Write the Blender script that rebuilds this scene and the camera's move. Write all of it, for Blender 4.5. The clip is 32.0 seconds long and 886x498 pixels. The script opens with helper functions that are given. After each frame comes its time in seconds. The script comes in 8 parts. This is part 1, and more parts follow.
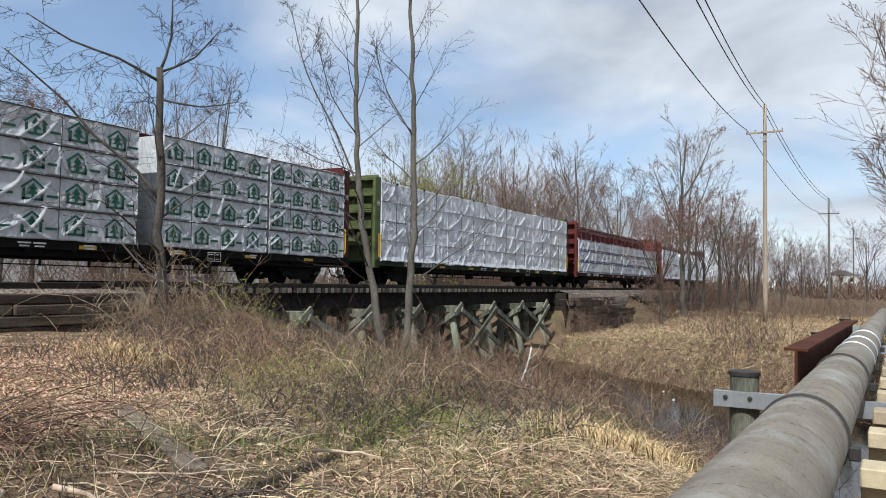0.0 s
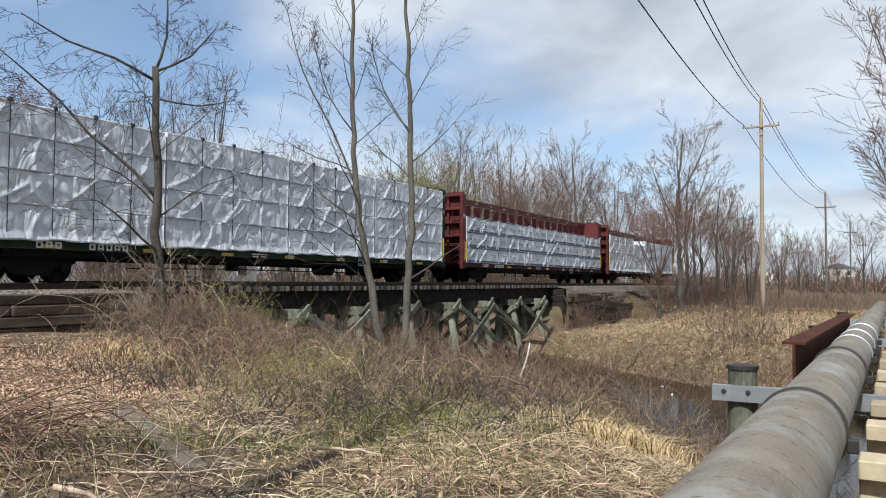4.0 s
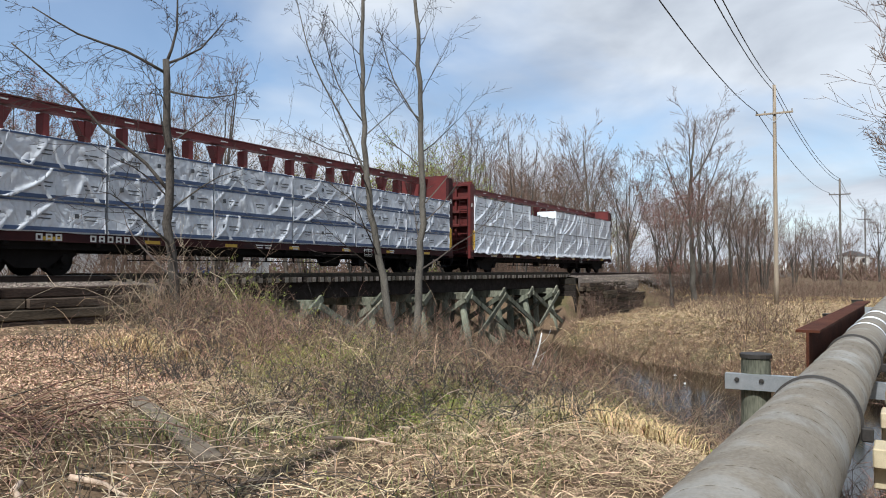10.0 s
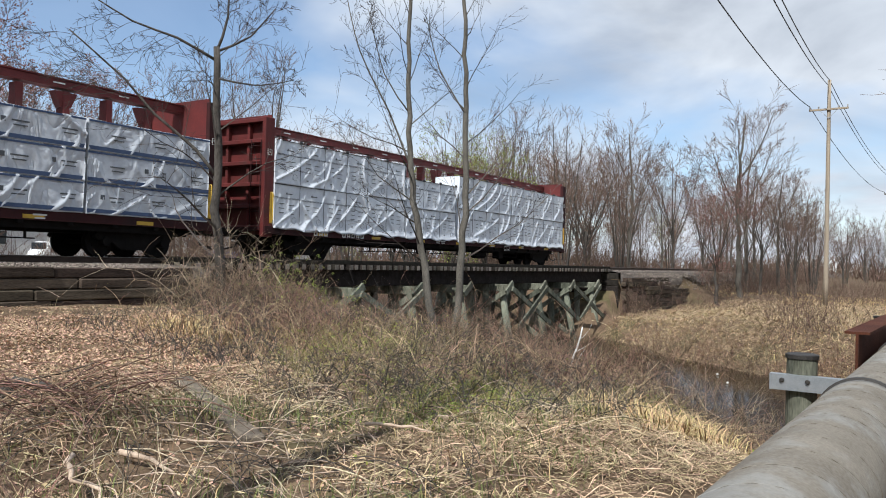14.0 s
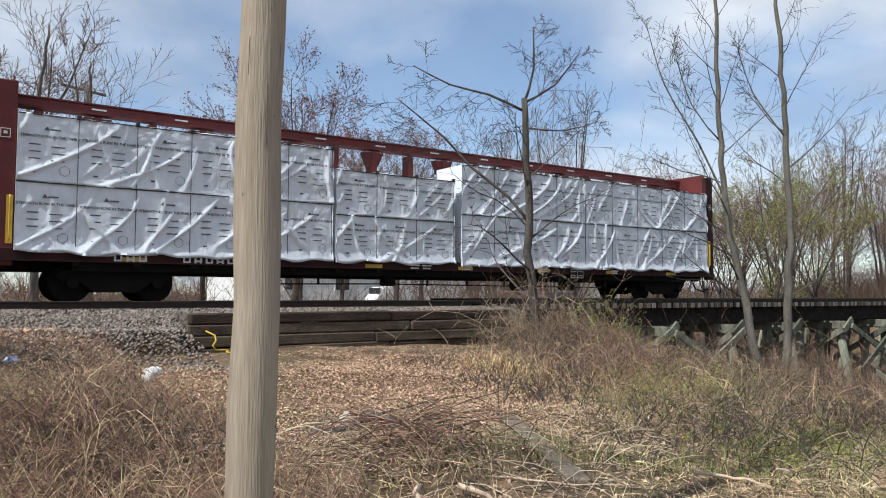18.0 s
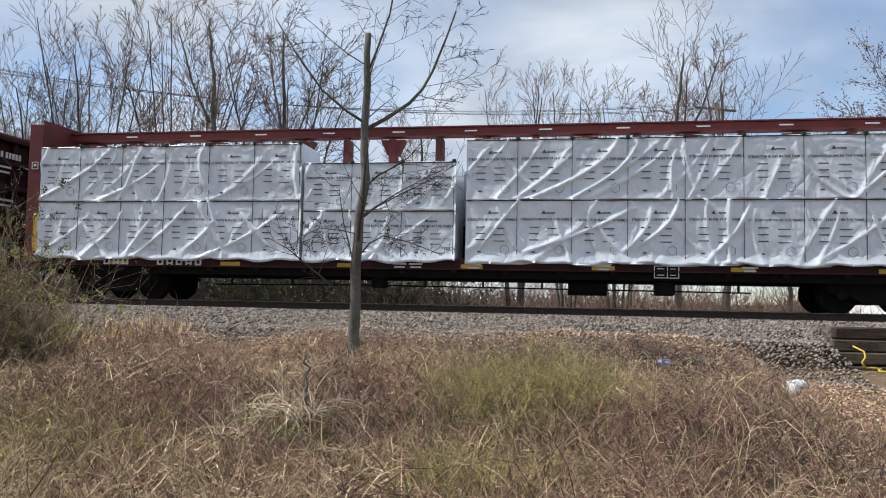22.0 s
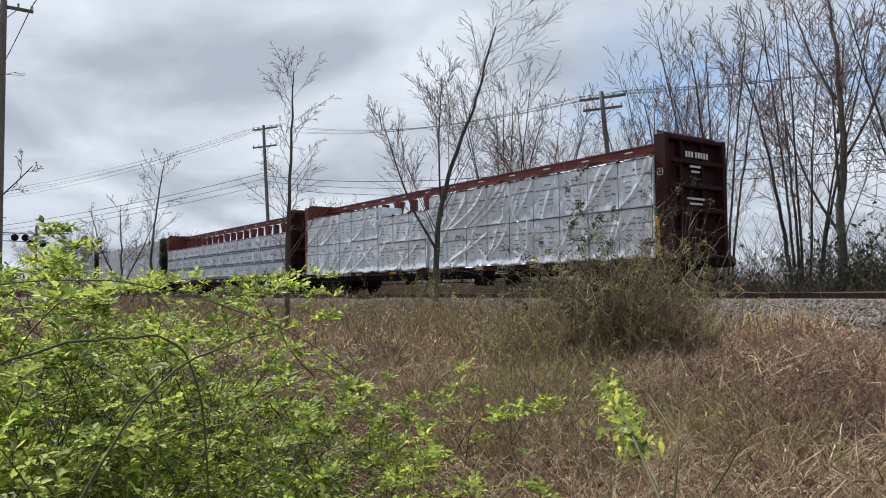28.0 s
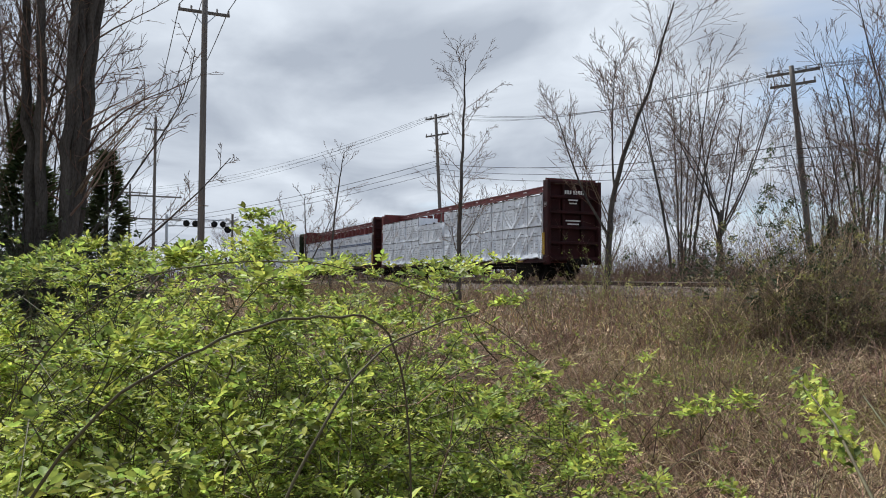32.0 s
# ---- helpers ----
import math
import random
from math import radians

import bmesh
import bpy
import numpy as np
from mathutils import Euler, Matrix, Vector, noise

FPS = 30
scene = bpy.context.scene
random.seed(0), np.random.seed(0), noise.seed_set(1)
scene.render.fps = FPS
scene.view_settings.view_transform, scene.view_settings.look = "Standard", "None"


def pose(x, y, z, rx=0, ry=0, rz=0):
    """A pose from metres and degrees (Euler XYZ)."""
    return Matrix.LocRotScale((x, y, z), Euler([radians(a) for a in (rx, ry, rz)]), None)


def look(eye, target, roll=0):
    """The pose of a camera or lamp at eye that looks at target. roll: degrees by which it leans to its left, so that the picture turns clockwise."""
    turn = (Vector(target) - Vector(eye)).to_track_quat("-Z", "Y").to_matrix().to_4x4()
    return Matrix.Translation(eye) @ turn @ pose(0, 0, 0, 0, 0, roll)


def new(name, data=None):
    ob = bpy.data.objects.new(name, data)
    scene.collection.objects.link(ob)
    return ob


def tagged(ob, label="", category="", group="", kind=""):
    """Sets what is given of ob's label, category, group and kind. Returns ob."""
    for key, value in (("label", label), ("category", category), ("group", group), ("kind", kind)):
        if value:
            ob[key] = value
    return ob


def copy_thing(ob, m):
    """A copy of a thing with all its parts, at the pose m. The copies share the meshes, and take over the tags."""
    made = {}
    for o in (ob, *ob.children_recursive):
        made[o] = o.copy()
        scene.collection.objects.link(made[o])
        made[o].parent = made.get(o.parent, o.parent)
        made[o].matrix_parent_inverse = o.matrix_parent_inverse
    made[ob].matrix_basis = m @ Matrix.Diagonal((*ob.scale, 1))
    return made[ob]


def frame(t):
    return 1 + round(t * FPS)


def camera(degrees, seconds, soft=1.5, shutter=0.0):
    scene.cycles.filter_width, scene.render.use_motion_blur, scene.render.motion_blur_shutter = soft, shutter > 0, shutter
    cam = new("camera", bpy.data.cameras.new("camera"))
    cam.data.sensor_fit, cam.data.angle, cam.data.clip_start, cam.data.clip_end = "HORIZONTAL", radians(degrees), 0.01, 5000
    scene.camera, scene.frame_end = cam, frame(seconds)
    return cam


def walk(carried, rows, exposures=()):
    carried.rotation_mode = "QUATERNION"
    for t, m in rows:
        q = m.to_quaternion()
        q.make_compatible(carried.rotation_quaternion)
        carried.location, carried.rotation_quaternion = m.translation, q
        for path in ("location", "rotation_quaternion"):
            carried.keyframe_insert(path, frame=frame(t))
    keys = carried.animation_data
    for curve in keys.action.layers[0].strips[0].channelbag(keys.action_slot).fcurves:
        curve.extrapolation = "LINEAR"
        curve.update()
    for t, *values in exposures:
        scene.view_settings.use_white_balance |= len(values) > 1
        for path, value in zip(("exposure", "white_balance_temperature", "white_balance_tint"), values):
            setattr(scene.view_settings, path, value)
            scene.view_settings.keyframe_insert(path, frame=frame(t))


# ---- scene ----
cam = camera(59.924, 32.0, soft=1.0)
CAMERA_ROWS = [
    (0.0, pose(0.200, -0.027, 1.602, 92.572, -0.932, -61.109)),
    (0.5, pose(0.203, -0.027, 1.602, 92.559, -0.880, -61.101)),
    (1.0, pose(0.194, -0.027, 1.602, 92.551, -0.860, -61.105)),
    (1.5, pose(0.192, -0.026, 1.602, 92.569, -0.807, -61.118)),
    (2.0, pose(0.193, -0.029, 1.603, 92.582, -0.764, -61.151)),
    (2.5, pose(0.196, -0.029, 1.602, 92.568, -0.683, -61.201)),
    (3.0, pose(0.193, -0.027, 1.604, 92.499, -0.548, -61.241)),
    (3.5, pose(0.192, -0.028, 1.601, 92.400, -0.478, -61.267)),
    (5.5, pose(0.195, -0.029, 1.601, 92.281, -0.280, -61.171)),
    (6.0, pose(0.200, -0.028, 1.603, 92.269, -0.251, -61.091)),
    (6.5, pose(0.200, -0.028, 1.603, 92.206, -0.250, -61.033)),
    (7.0, pose(0.197, -0.024, 1.606, 92.102, -0.224, -60.983)),
    (7.5, pose(0.197, -0.022, 1.607, 92.032, -0.216, -60.943)),
    (8.0, pose(0.205, -0.028, 1.602, 91.994, -0.150, -60.874)),
    (8.5, pose(0.195, -0.024, 1.601, 91.894, -0.182, -60.851)),
    (9.0, pose(0.206, -0.026, 1.597, 91.814, -0.142, -60.734)),
    (9.5, pose(0.200, -0.023, 1.598, 91.687, -0.116, -60.627)),
    (10.0, pose(0.198, -0.030, 1.601, 91.610, -0.057, -60.398)),
    (10.5, pose(0.204, -0.018, 1.603, 91.595, -0.048, -60.038)),
    (11.0, pose(0.209, -0.019, 1.599, 91.601, -0.088, -59.723)),
    (11.5, pose(0.198, -0.023, 1.599, 91.473, -0.333, -59.467)),
    (12.0, pose(0.195, -0.031, 1.596, 91.183, -0.678, -59.286)),
    (12.5, pose(0.194, -0.032, 1.587, 90.863, -0.943, -59.115)),
    (13.0, pose(0.190, -0.032, 1.589, 90.633, -1.231, -58.823)),
    (13.5, pose(0.182, -0.037, 1.584, 90.682, -1.377, -58.243)),
    (15.5, pose(0.123, 0.018, 1.638, 91.944, -1.655, -52.702)),
    (16.0, pose(0.103, 0.017, 1.637, 92.297, -1.373, -50.345)),
    (16.5, pose(0.074, 0.008, 1.656, 92.486, -0.867, -47.251)),
    (17.0, pose(0.025, 0.011, 1.651, 92.759, -0.389, -43.792)),
    (17.5, pose(0.022, 0.013, 1.638, 93.053, -0.106, -39.424)),
    (18.0, pose(0.057, 0.000, 1.634, 93.388, -0.156, -34.757)),
    (18.5, pose(0.058, -0.010, 1.629, 93.719, -0.392, -30.054)),
    (19.0, pose(0.047, -0.017, 1.630, 94.009, -0.654, -24.439)),
    (19.5, pose(0.030, -0.022, 1.635, 94.158, -0.742, -18.718)),
    (20.0, pose(0.015, -0.017, 1.630, 94.315, -0.785, -12.655)),
    (20.5, pose(0.002, -0.014, 1.631, 94.414, -0.835, -6.476)),
    (21.0, pose(0.001, -0.003, 1.625, 94.392, -0.992, -0.591)),
    (21.5, pose(-0.006, -0.013, 1.626, 94.137, -1.108, 4.928)),
    (22.0, pose(-0.032, -0.027, 1.610, 93.734, -1.128, 10.043)),
    (22.5, pose(-0.048, -0.008, 1.577, 93.193, -0.923, 15.126)),
    (23.0, pose(-0.083, 0.018, 1.560, 92.505, -0.297, 19.986)),
    (23.5, pose(-0.108, 0.037, 1.559, 91.823, 0.661, 24.278)),
    (24.0, pose(-0.195, 0.075, 1.553, 91.415, 1.854, 27.935)),
    (24.5, pose(-0.295, 0.143, 1.544, 91.368, 2.634, 30.971)),
    (26.5, pose(-0.324, 0.218, 1.559, 93.545, 1.114, 43.810)),
    (27.0, pose(-0.330, 0.229, 1.565, 93.655, 0.816, 47.704)),
    (27.5, pose(-0.335, 0.219, 1.567, 93.514, 0.626, 51.402)),
    (28.0, pose(-0.348, 0.208, 1.563, 93.155, 0.518, 54.503)),
    (28.5, pose(-0.376, 0.201, 1.556, 92.720, 0.381, 56.972)),
    (29.0, pose(-0.384, 0.200, 1.556, 92.347, 0.292, 59.044)),
    (29.5, pose(-0.404, 0.200, 1.554, 92.152, 0.258, 60.844)),
    (30.0, pose(-0.415, 0.201, 1.556, 92.099, 0.126, 62.428)),
    (30.5, pose(-0.418, 0.200, 1.555, 92.130, 0.051, 63.887)),
    (31.0, pose(-0.439, 0.200, 1.555, 92.135, -0.070, 65.117)),
    (31.5, pose(-0.432, 0.193, 1.556, 92.143, -0.181, 66.183)),
    (32.0, pose(-0.428, 0.191, 1.557, 92.184, -0.312, 67.024)),
]
walk(cam, CAMERA_ROWS, exposures=[(0.0, 0.07, 6000, 8), (13.0, 0.11, 6000, 8), (19.0, 0.14, 6000, 8), (23.5, 0.24, 6000, 8), (27.0, 0.13, 6050, 8), (32.0, 0.12, 6050, 8)])

# ---- world and sun ----
SUN_AZ = math.atan2(-0.13, -0.99)     # where the sun stands, seen from the camera
SUN_EL = radians(50)
world = bpy.data.worlds.new("sky")
scene.world = world
world.use_nodes = True


def build_sky():
    nt = world.node_tree
    nt.nodes.clear()
    out = nt.nodes.new("ShaderNodeOutputWorld")
    bg = nt.nodes.new("ShaderNodeBackground")
    sky = nt.nodes.new("ShaderNodeTexSky")
    sky.sky_type = "NISHITA"
    sky.sun_disc = False
    sky.sun_elevation = SUN_EL
    sky.sun_rotation = math.pi / 2 - SUN_AZ
    sky.air_density, sky.dust_density, sky.ozone_density = 1.0, 0.25, 2.0
    bg.inputs["Strength"].default_value = 0.124
    co = nt.nodes.new("ShaderNodeTexCoord")
    sep = nt.nodes.new("ShaderNodeSeparateXYZ")
    nt.links.new(co.outputs["Generated"], sep.inputs[0])
    # cloud sheet: the direction laid on a plane overhead
    zc = nt.nodes.new("ShaderNodeMath"); zc.operation = "MAXIMUM"; zc.inputs[1].default_value = 0.0
    nt.links.new(sep.outputs["Z"], zc.inputs[0])
    za = nt.nodes.new("ShaderNodeMath"); za.operation = "ADD"; za.inputs[1].default_value = 0.22
    nt.links.new(zc.outputs[0], za.inputs[0])
    dx = nt.nodes.new("ShaderNodeMath"); dx.operation = "DIVIDE"
    dy = nt.nodes.new("ShaderNodeMath"); dy.operation = "DIVIDE"
    nt.links.new(sep.outputs["X"], dx.inputs[0]); nt.links.new(za.outputs[0], dx.inputs[1])
    nt.links.new(sep.outputs["Y"], dy.inputs[0]); nt.links.new(za.outputs[0], dy.inputs[1])
    comb = nt.nodes.new("ShaderNodeCombineXYZ")
    nt.links.new(dx.outputs[0], comb.inputs[0]); nt.links.new(dy.outputs[0], comb.inputs[1])
    n1 = nt.nodes.new("ShaderNodeTexNoise"); n1.inputs["Scale"].default_value = 0.85
    n1.inputs["Detail"].default_value = 6; n1.inputs["Roughness"].default_value = 0.5; n1.inputs["Distortion"].default_value = 0.3
    nt.links.new(comb.outputs[0], n1.inputs["Vector"])
    # more cloud towards the west end of the line
    g0 = nt.nodes.new("ShaderNodeMath"); g0.operation = "MULTIPLY_ADD"; g0.inputs[1].default_value = 0.15; g0.inputs[2].default_value = -0.085
    nt.links.new(sep.outputs["X"], g0.inputs[0])
    gx = nt.nodes.new("ShaderNodeMath"); gx.operation = "MULTIPLY_ADD"; gx.inputs[2].default_value = 0.03
    nt.links.new(sep.outputs["X"], gx.inputs[0]); nt.links.new(g0.outputs[0], gx.inputs[1])
    cov = nt.nodes.new("ShaderNodeMath"); cov.operation = "ADD"
    nt.links.new(n1.outputs["Fac"], cov.inputs[0]); nt.links.new(gx.outputs[0], cov.inputs[1])
    ramp = nt.nodes.new("ShaderNodeValToRGB")
    ramp.color_ramp.elements[0].position, ramp.color_ramp.elements[1].position = 0.43, 0.62
    ramp.color_ramp.elements[0].color = (0.15, 0.15, 0.15, 1)  # thin veil over the blue
    nt.links.new(cov.outputs[0], ramp.inputs[0])
    n2 = nt.nodes.new("ShaderNodeTexNoise"); n2.inputs["Scale"].default_value = 1.5; n2.inputs["Detail"].default_value = 6; n2.inputs["Distortion"].default_value = 0.5
    nt.links.new(comb.outputs[0], n2.inputs["Vector"])
    cr = nt.nodes.new("ShaderNodeValToRGB")
    cr.color_ramp.elements[0].position, cr.color_ramp.elements[1].position = 0.36, 0.62
    cr.color_ramp.elements[0].color = (3.5, 3.7, 4.1, 1)
    cr.color_ramp.elements[1].color = (6.1, 6.25, 6.5, 1)
    # the cloud is thicker and greyer in the west
    gw = nt.nodes.new("ShaderNodeMath"); gw.operation = "MULTIPLY_ADD"; gw.inputs[1].default_value = 0.035
    nt.links.new(sep.outputs["X"], gw.inputs[0]); nt.links.new(n2.outputs["Fac"], gw.inputs[2])
    nt.links.new(gw.outputs[0], cr.inputs[0])
    mix = nt.nodes.new("ShaderNodeMix"); mix.data_type = "RGBA"
    nt.links.new(ramp.outputs[0], mix.inputs["Factor"])
    nt.links.new(sky.outputs[0], mix.inputs["A"]); nt.links.new(cr.outputs[0], mix.inputs["B"])
    nt.links.new(mix.outputs["Result"], bg.inputs["Color"])
    nt.links.new(bg.outputs[0], out.inputs[0])


build_sky()
sun = new("sun", bpy.data.lights.new("sun", "SUN"))
sun.data.energy, sun.data.angle, sun.data.color = 5.0, radians(0.55), (1.0, 0.95, 0.875)
sun.matrix_world = look((math.cos(SUN_AZ) * math.cos(SUN_EL) * 50, math.sin(SUN_AZ) * math.cos(SUN_EL) * 50, math.sin(SUN_EL) * 50), (0, 0, 0))

# ---- materials ----
def material(name, base, second=None, rough=0.8, metal=0.0, scale=6.0, bump=0.3, fine=60.0, spread=0.5, stretch=(1, 1, 1), rand=0.0, island=0.0, spec=0.4, stain=None, stain_scale=1.2, stain_at=(0.5, 0.7), bump_dist=0.01):
    """Two scales of colour variation, an optional stain, and fine relief, in metres of the thing's own space."""
    m = bpy.data.materials.new(name)
    m.use_nodes = True
    nt = m.node_tree
    b = nt.nodes["Principled BSDF"]
    co = nt.nodes.new("ShaderNodeTexCoord")
    mp = nt.nodes.new("ShaderNodeMapping"); mp.inputs["Scale"].default_value = stretch
    nt.links.new(co.outputs["Object"], mp.inputs[0])
    n1 = nt.nodes.new("ShaderNodeTexNoise"); n1.inputs["Scale"].default_value = scale; n1.inputs["Detail"].default_value = 5
    n2 = nt.nodes.new("ShaderNodeTexNoise"); n2.inputs["Scale"].default_value = fine; n2.inputs["Detail"].default_value = 3
    nt.links.new(mp.outputs[0], n1.inputs["Vector"]); nt.links.new(mp.outputs[0], n2.inputs["Vector"])
    avg = nt.nodes.new("ShaderNodeMath"); avg.operation = "MULTIPLY_ADD"; avg.inputs[1].default_value = 0.45
    nt.links.new(n2.outputs["Fac"], avg.inputs[0])
    half = nt.nodes.new("ShaderNodeMath"); half.operation = "MULTIPLY"; half.inputs[1].default_value = 0.55
    nt.links.new(n1.outputs["Fac"], half.inputs[0]); nt.links.new(half.outputs[0], avg.inputs[2])
    r = nt.nodes.new("ShaderNodeValToRGB")
    r.color_ramp.elements[0].position, r.color_ramp.elements[1].position = 0.5 - spread / 3, 0.5 + spread / 3
    second = second or tuple(c * 0.6 for c in base)
    r.color_ramp.elements[0].color, r.color_ramp.elements[1].color = (*second, 1), (*base, 1)
    nt.links.new(avg.outputs[0], r.inputs[0])
    col = r.outputs[0]
    if stain:
        n3 = nt.nodes.new("ShaderNodeTexNoise"); n3.inputs["Scale"].default_value = stain_scale; n3.inputs["Detail"].default_value = 7; n3.inputs["Roughness"].default_value = 0.65
        nt.links.new(mp.outputs[0], n3.inputs["Vector"])
        r3 = nt.nodes.new("ShaderNodeValToRGB"); r3.color_ramp.elements[0].position, r3.color_ramp.elements[1].position = stain_at
        nt.links.new(n3.outputs["Fac"], r3.inputs[0])
        mx = nt.nodes.new("ShaderNodeMix"); mx.data_type = "RGBA"; mx.inputs["B"].default_value = (*stain, 1)
        nt.links.new(r3.outputs[0], mx.inputs["Factor"]); nt.links.new(col, mx.inputs["A"])
        col = mx.outputs["Result"]
    if rand or island:
        hs = nt.nodes.new("ShaderNodeHueSaturation")
        if island:
            src = nt.nodes.new("ShaderNodeNewGeometry").outputs["Random Per Island"]; amount = island
        else:
            src = nt.nodes.new("ShaderNodeObjectInfo").outputs["Random"]; amount = rand
        mr = nt.nodes.new("ShaderNodeMapRange"); mr.inputs["To Min"].default_value = 1 - amount; mr.inputs["To Max"].default_value = 1 + amount
        nt.links.new(src, mr.inputs[0]); nt.links.new(mr.outputs[0], hs.inputs["Value"])
        mh = nt.nodes.new("ShaderNodeMapRange"); mh.inputs["To Min"].default_value = 0.5 - 0.03 * min(1, amount * 2); mh.inputs["To Max"].default_value = 0.5 + 0.03 * min(1, amount * 2)
        sc = nt.nodes.new("ShaderNodeMath"); sc.operation = "MULTIPLY"; sc.inputs[1].default_value = 7.31
        fr = nt.nodes.new("ShaderNodeMath"); fr.operation = "FRACT"
        nt.links.new(src, sc.inputs[0]); nt.links.new(sc.outputs[0], fr.inputs[0]); nt.links.new(fr.outputs[0], mh.inputs[0]); nt.links.new(mh.outputs[0], hs.inputs["Hue"])
        nt.links.new(col, hs.inputs["Color"])
        col = hs.outputs["Color"]
    nt.links.new(col, b.inputs["Base Color"])
    b.inputs["Roughness"].default_value, b.inputs["Metallic"].default_value = rough, metal
    b.inputs["Specular IOR Level"].default_value = spec
    if bump:
        bp = nt.nodes.new("ShaderNodeBump"); bp.inputs["Strength"].default_value = bump; bp.inputs["Distance"].default_value = bump_dist
        nt.links.new(avg.outputs[0], bp.inputs["Height"]); nt.links.new(bp.outputs[0], b.inputs["Normal"])
    return m


def leafy(name, base, second, translucent=0.35, island=0.35):
    m = material(name, base, second, rough=0.55, bump=0, scale=3, island=island, spec=0.3)
    nt = m.node_tree
    b = nt.nodes["Principled BSDF"]
    tr = nt.nodes.new("ShaderNodeBsdfTranslucent")
    col = b.inputs["Base Color"].links[0].from_socket
    nt.links.new(col, tr.inputs["Color"])
    mx = nt.nodes.new("ShaderNodeMixShader"); mx.inputs[0].default_value = translucent
    out = nt.nodes["Material Output"]
    nt.links.new(b.outputs[0], mx.inputs[1]); nt.links.new(tr.outputs[0], mx.inputs[2]); nt.links.new(mx.outputs[0], out.inputs[0])
    return m


GROUND = material("leaf_litter_soil", (0.225, 0.155, 0.098), (0.06, 0.041, 0.027), rough=0.95, scale=1.3, fine=26, bump=0.9, spread=0.6, stain=(0.10, 0.092, 0.042), stain_scale=0.35, stain_at=(0.52, 0.72), bump_dist=0.05, spec=0.15)
BALLAST = material("ballast_stone", (0.20, 0.17, 0.145), (0.05, 0.041, 0.034), rough=0.95, scale=9, fine=24, bump=1.0, spread=0.5, bump_dist=0.06, spec=0.15)
STONE = material("crushed_stone", (0.27, 0.225, 0.19), (0.10, 0.083, 0.07), rough=0.95, island=0.6, bump=0.4, spec=0.2)
WATER = material("creek_water", (0.03, 0.022, 0.013), (0.018, 0.013, 0.008), rough=0.1, scale=0.5, fine=4, bump=0.03, spec=0.2)
STRAW = material("dry_grass", (0.60, 0.45, 0.24), (0.36, 0.25, 0.125), rough=0.9, bump=0, island=0.55, spec=0.2)
LITTER = material("dead_leaves", (0.66, 0.46, 0.315), (0.25, 0.155, 0.10), rough=0.9, bump=0, island=0.6, spec=0.2)
GREENCANE = material("green_thorny_cane", (0.12, 0.115, 0.05), (0.06, 0.045, 0.026), rough=0.7, bump=0, island=0.45, spec=0.25)
HAY = material("lying_straw", (0.59, 0.455, 0.285), (0.22, 0.155, 0.095), rough=0.9, bump=0, island=0.65, spec=0.2)
TWIG = material("grey_twigs", (0.34, 0.255, 0.175), (0.10, 0.072, 0.05), rough=0.9, bump=0, island=0.6, spec=0.2)
TREETWIG = material("tree_twigs", (0.092, 0.078, 0.068), (0.04, 0.034, 0.03), rough=0.9, bump=0, island=0.4, spec=0.15)
REDTWIG = material("bramble_canes", (0.38, 0.245, 0.17), (0.085, 0.05, 0.038), rough=0.85, bump=0, island=0.65, spec=0.2)
PALETWIG = material("bleached_sticks", (0.64, 0.53, 0.39), (0.36, 0.275, 0.19), rough=0.9, bump=0, island=0.45, spec=0.2)
BARK = material("grey_bark", (0.185, 0.168, 0.142), (0.055, 0.05, 0.042), rough=0.95, scale=5, fine=45, bump=0.8, spread=0.6, stretch=(1, 1, 0.35), bump_dist=0.02, spec=0.15)
DARKBARK = material("dark_bark", (0.125, 0.112, 0.098), (0.034, 0.029, 0.025), rough=0.95, scale=5, fine=45, bump=0.8, stretch=(1, 1, 0.3), bump_dist=0.02, spec=0.15)
FARTWIG = material("far_branches", (0.225, 0.155, 0.115), (0.09, 0.063, 0.05), rough=0.95, bump=0, island=0.4, spec=0.1)
REDBUD = material("maple_buds", (0.26, 0.13, 0.105), (0.19, 0.09, 0.075), rough=0.8, bump=0, island=0.3)
GREENLEAF = leafy("spring_leaves", (0.58, 0.64, 0.125), (0.10, 0.15, 0.038), 0.48, 0.72)
YOUNGLEAF = leafy("new_yellow_green_leaves", (0.36, 0.40, 0.09), (0.22, 0.28, 0.06), 0.45)
DARKLEAF = leafy("evergreen_needles", (0.085, 0.11, 0.045), (0.035, 0.05, 0.022), 0.2, 0.5)
OLIVE = leafy("greening_brush", (0.42, 0.39, 0.14), (0.17, 0.165, 0.06), 0.4, 0.5)
GREENGRASS = material("green_grass", (0.20, 0.22, 0.07), (0.11, 0.13, 0.045), rough=0.9, bump=0, island=0.35)
TIE = material("weathered_creosote_timber", (0.13, 0.10, 0.074), (0.022, 0.018, 0.015), rough=0.95, scale=3, fine=40, bump=1.0, stretch=(0.25, 1.6, 1.6), rand=0.4, bump_dist=0.02, spec=0.1)
TRESTLE = material("mossy_trestle_timber", (0.225, 0.228, 0.175), (0.045, 0.048, 0.036), rough=0.95, scale=3, fine=30, bump=0.8, stretch=(1.4, 1.4, 0.3), rand=0.4, bump_dist=0.015, spec=0.1)
# end grain of the dark ties, lightened to read as sunlit
SUNLITGRAIN = material("sunlit_end_grain", (0.24, 0.21, 0.175), (0.10, 0.085, 0.07), rough=0.95, scale=9, rand=0.45)
DARKTIMBER = material("black_creosote_timber", (0.042, 0.036, 0.031), (0.015, 0.013, 0.011), rough=0.95, bump=0.6, rand=0.4, spec=0.08)
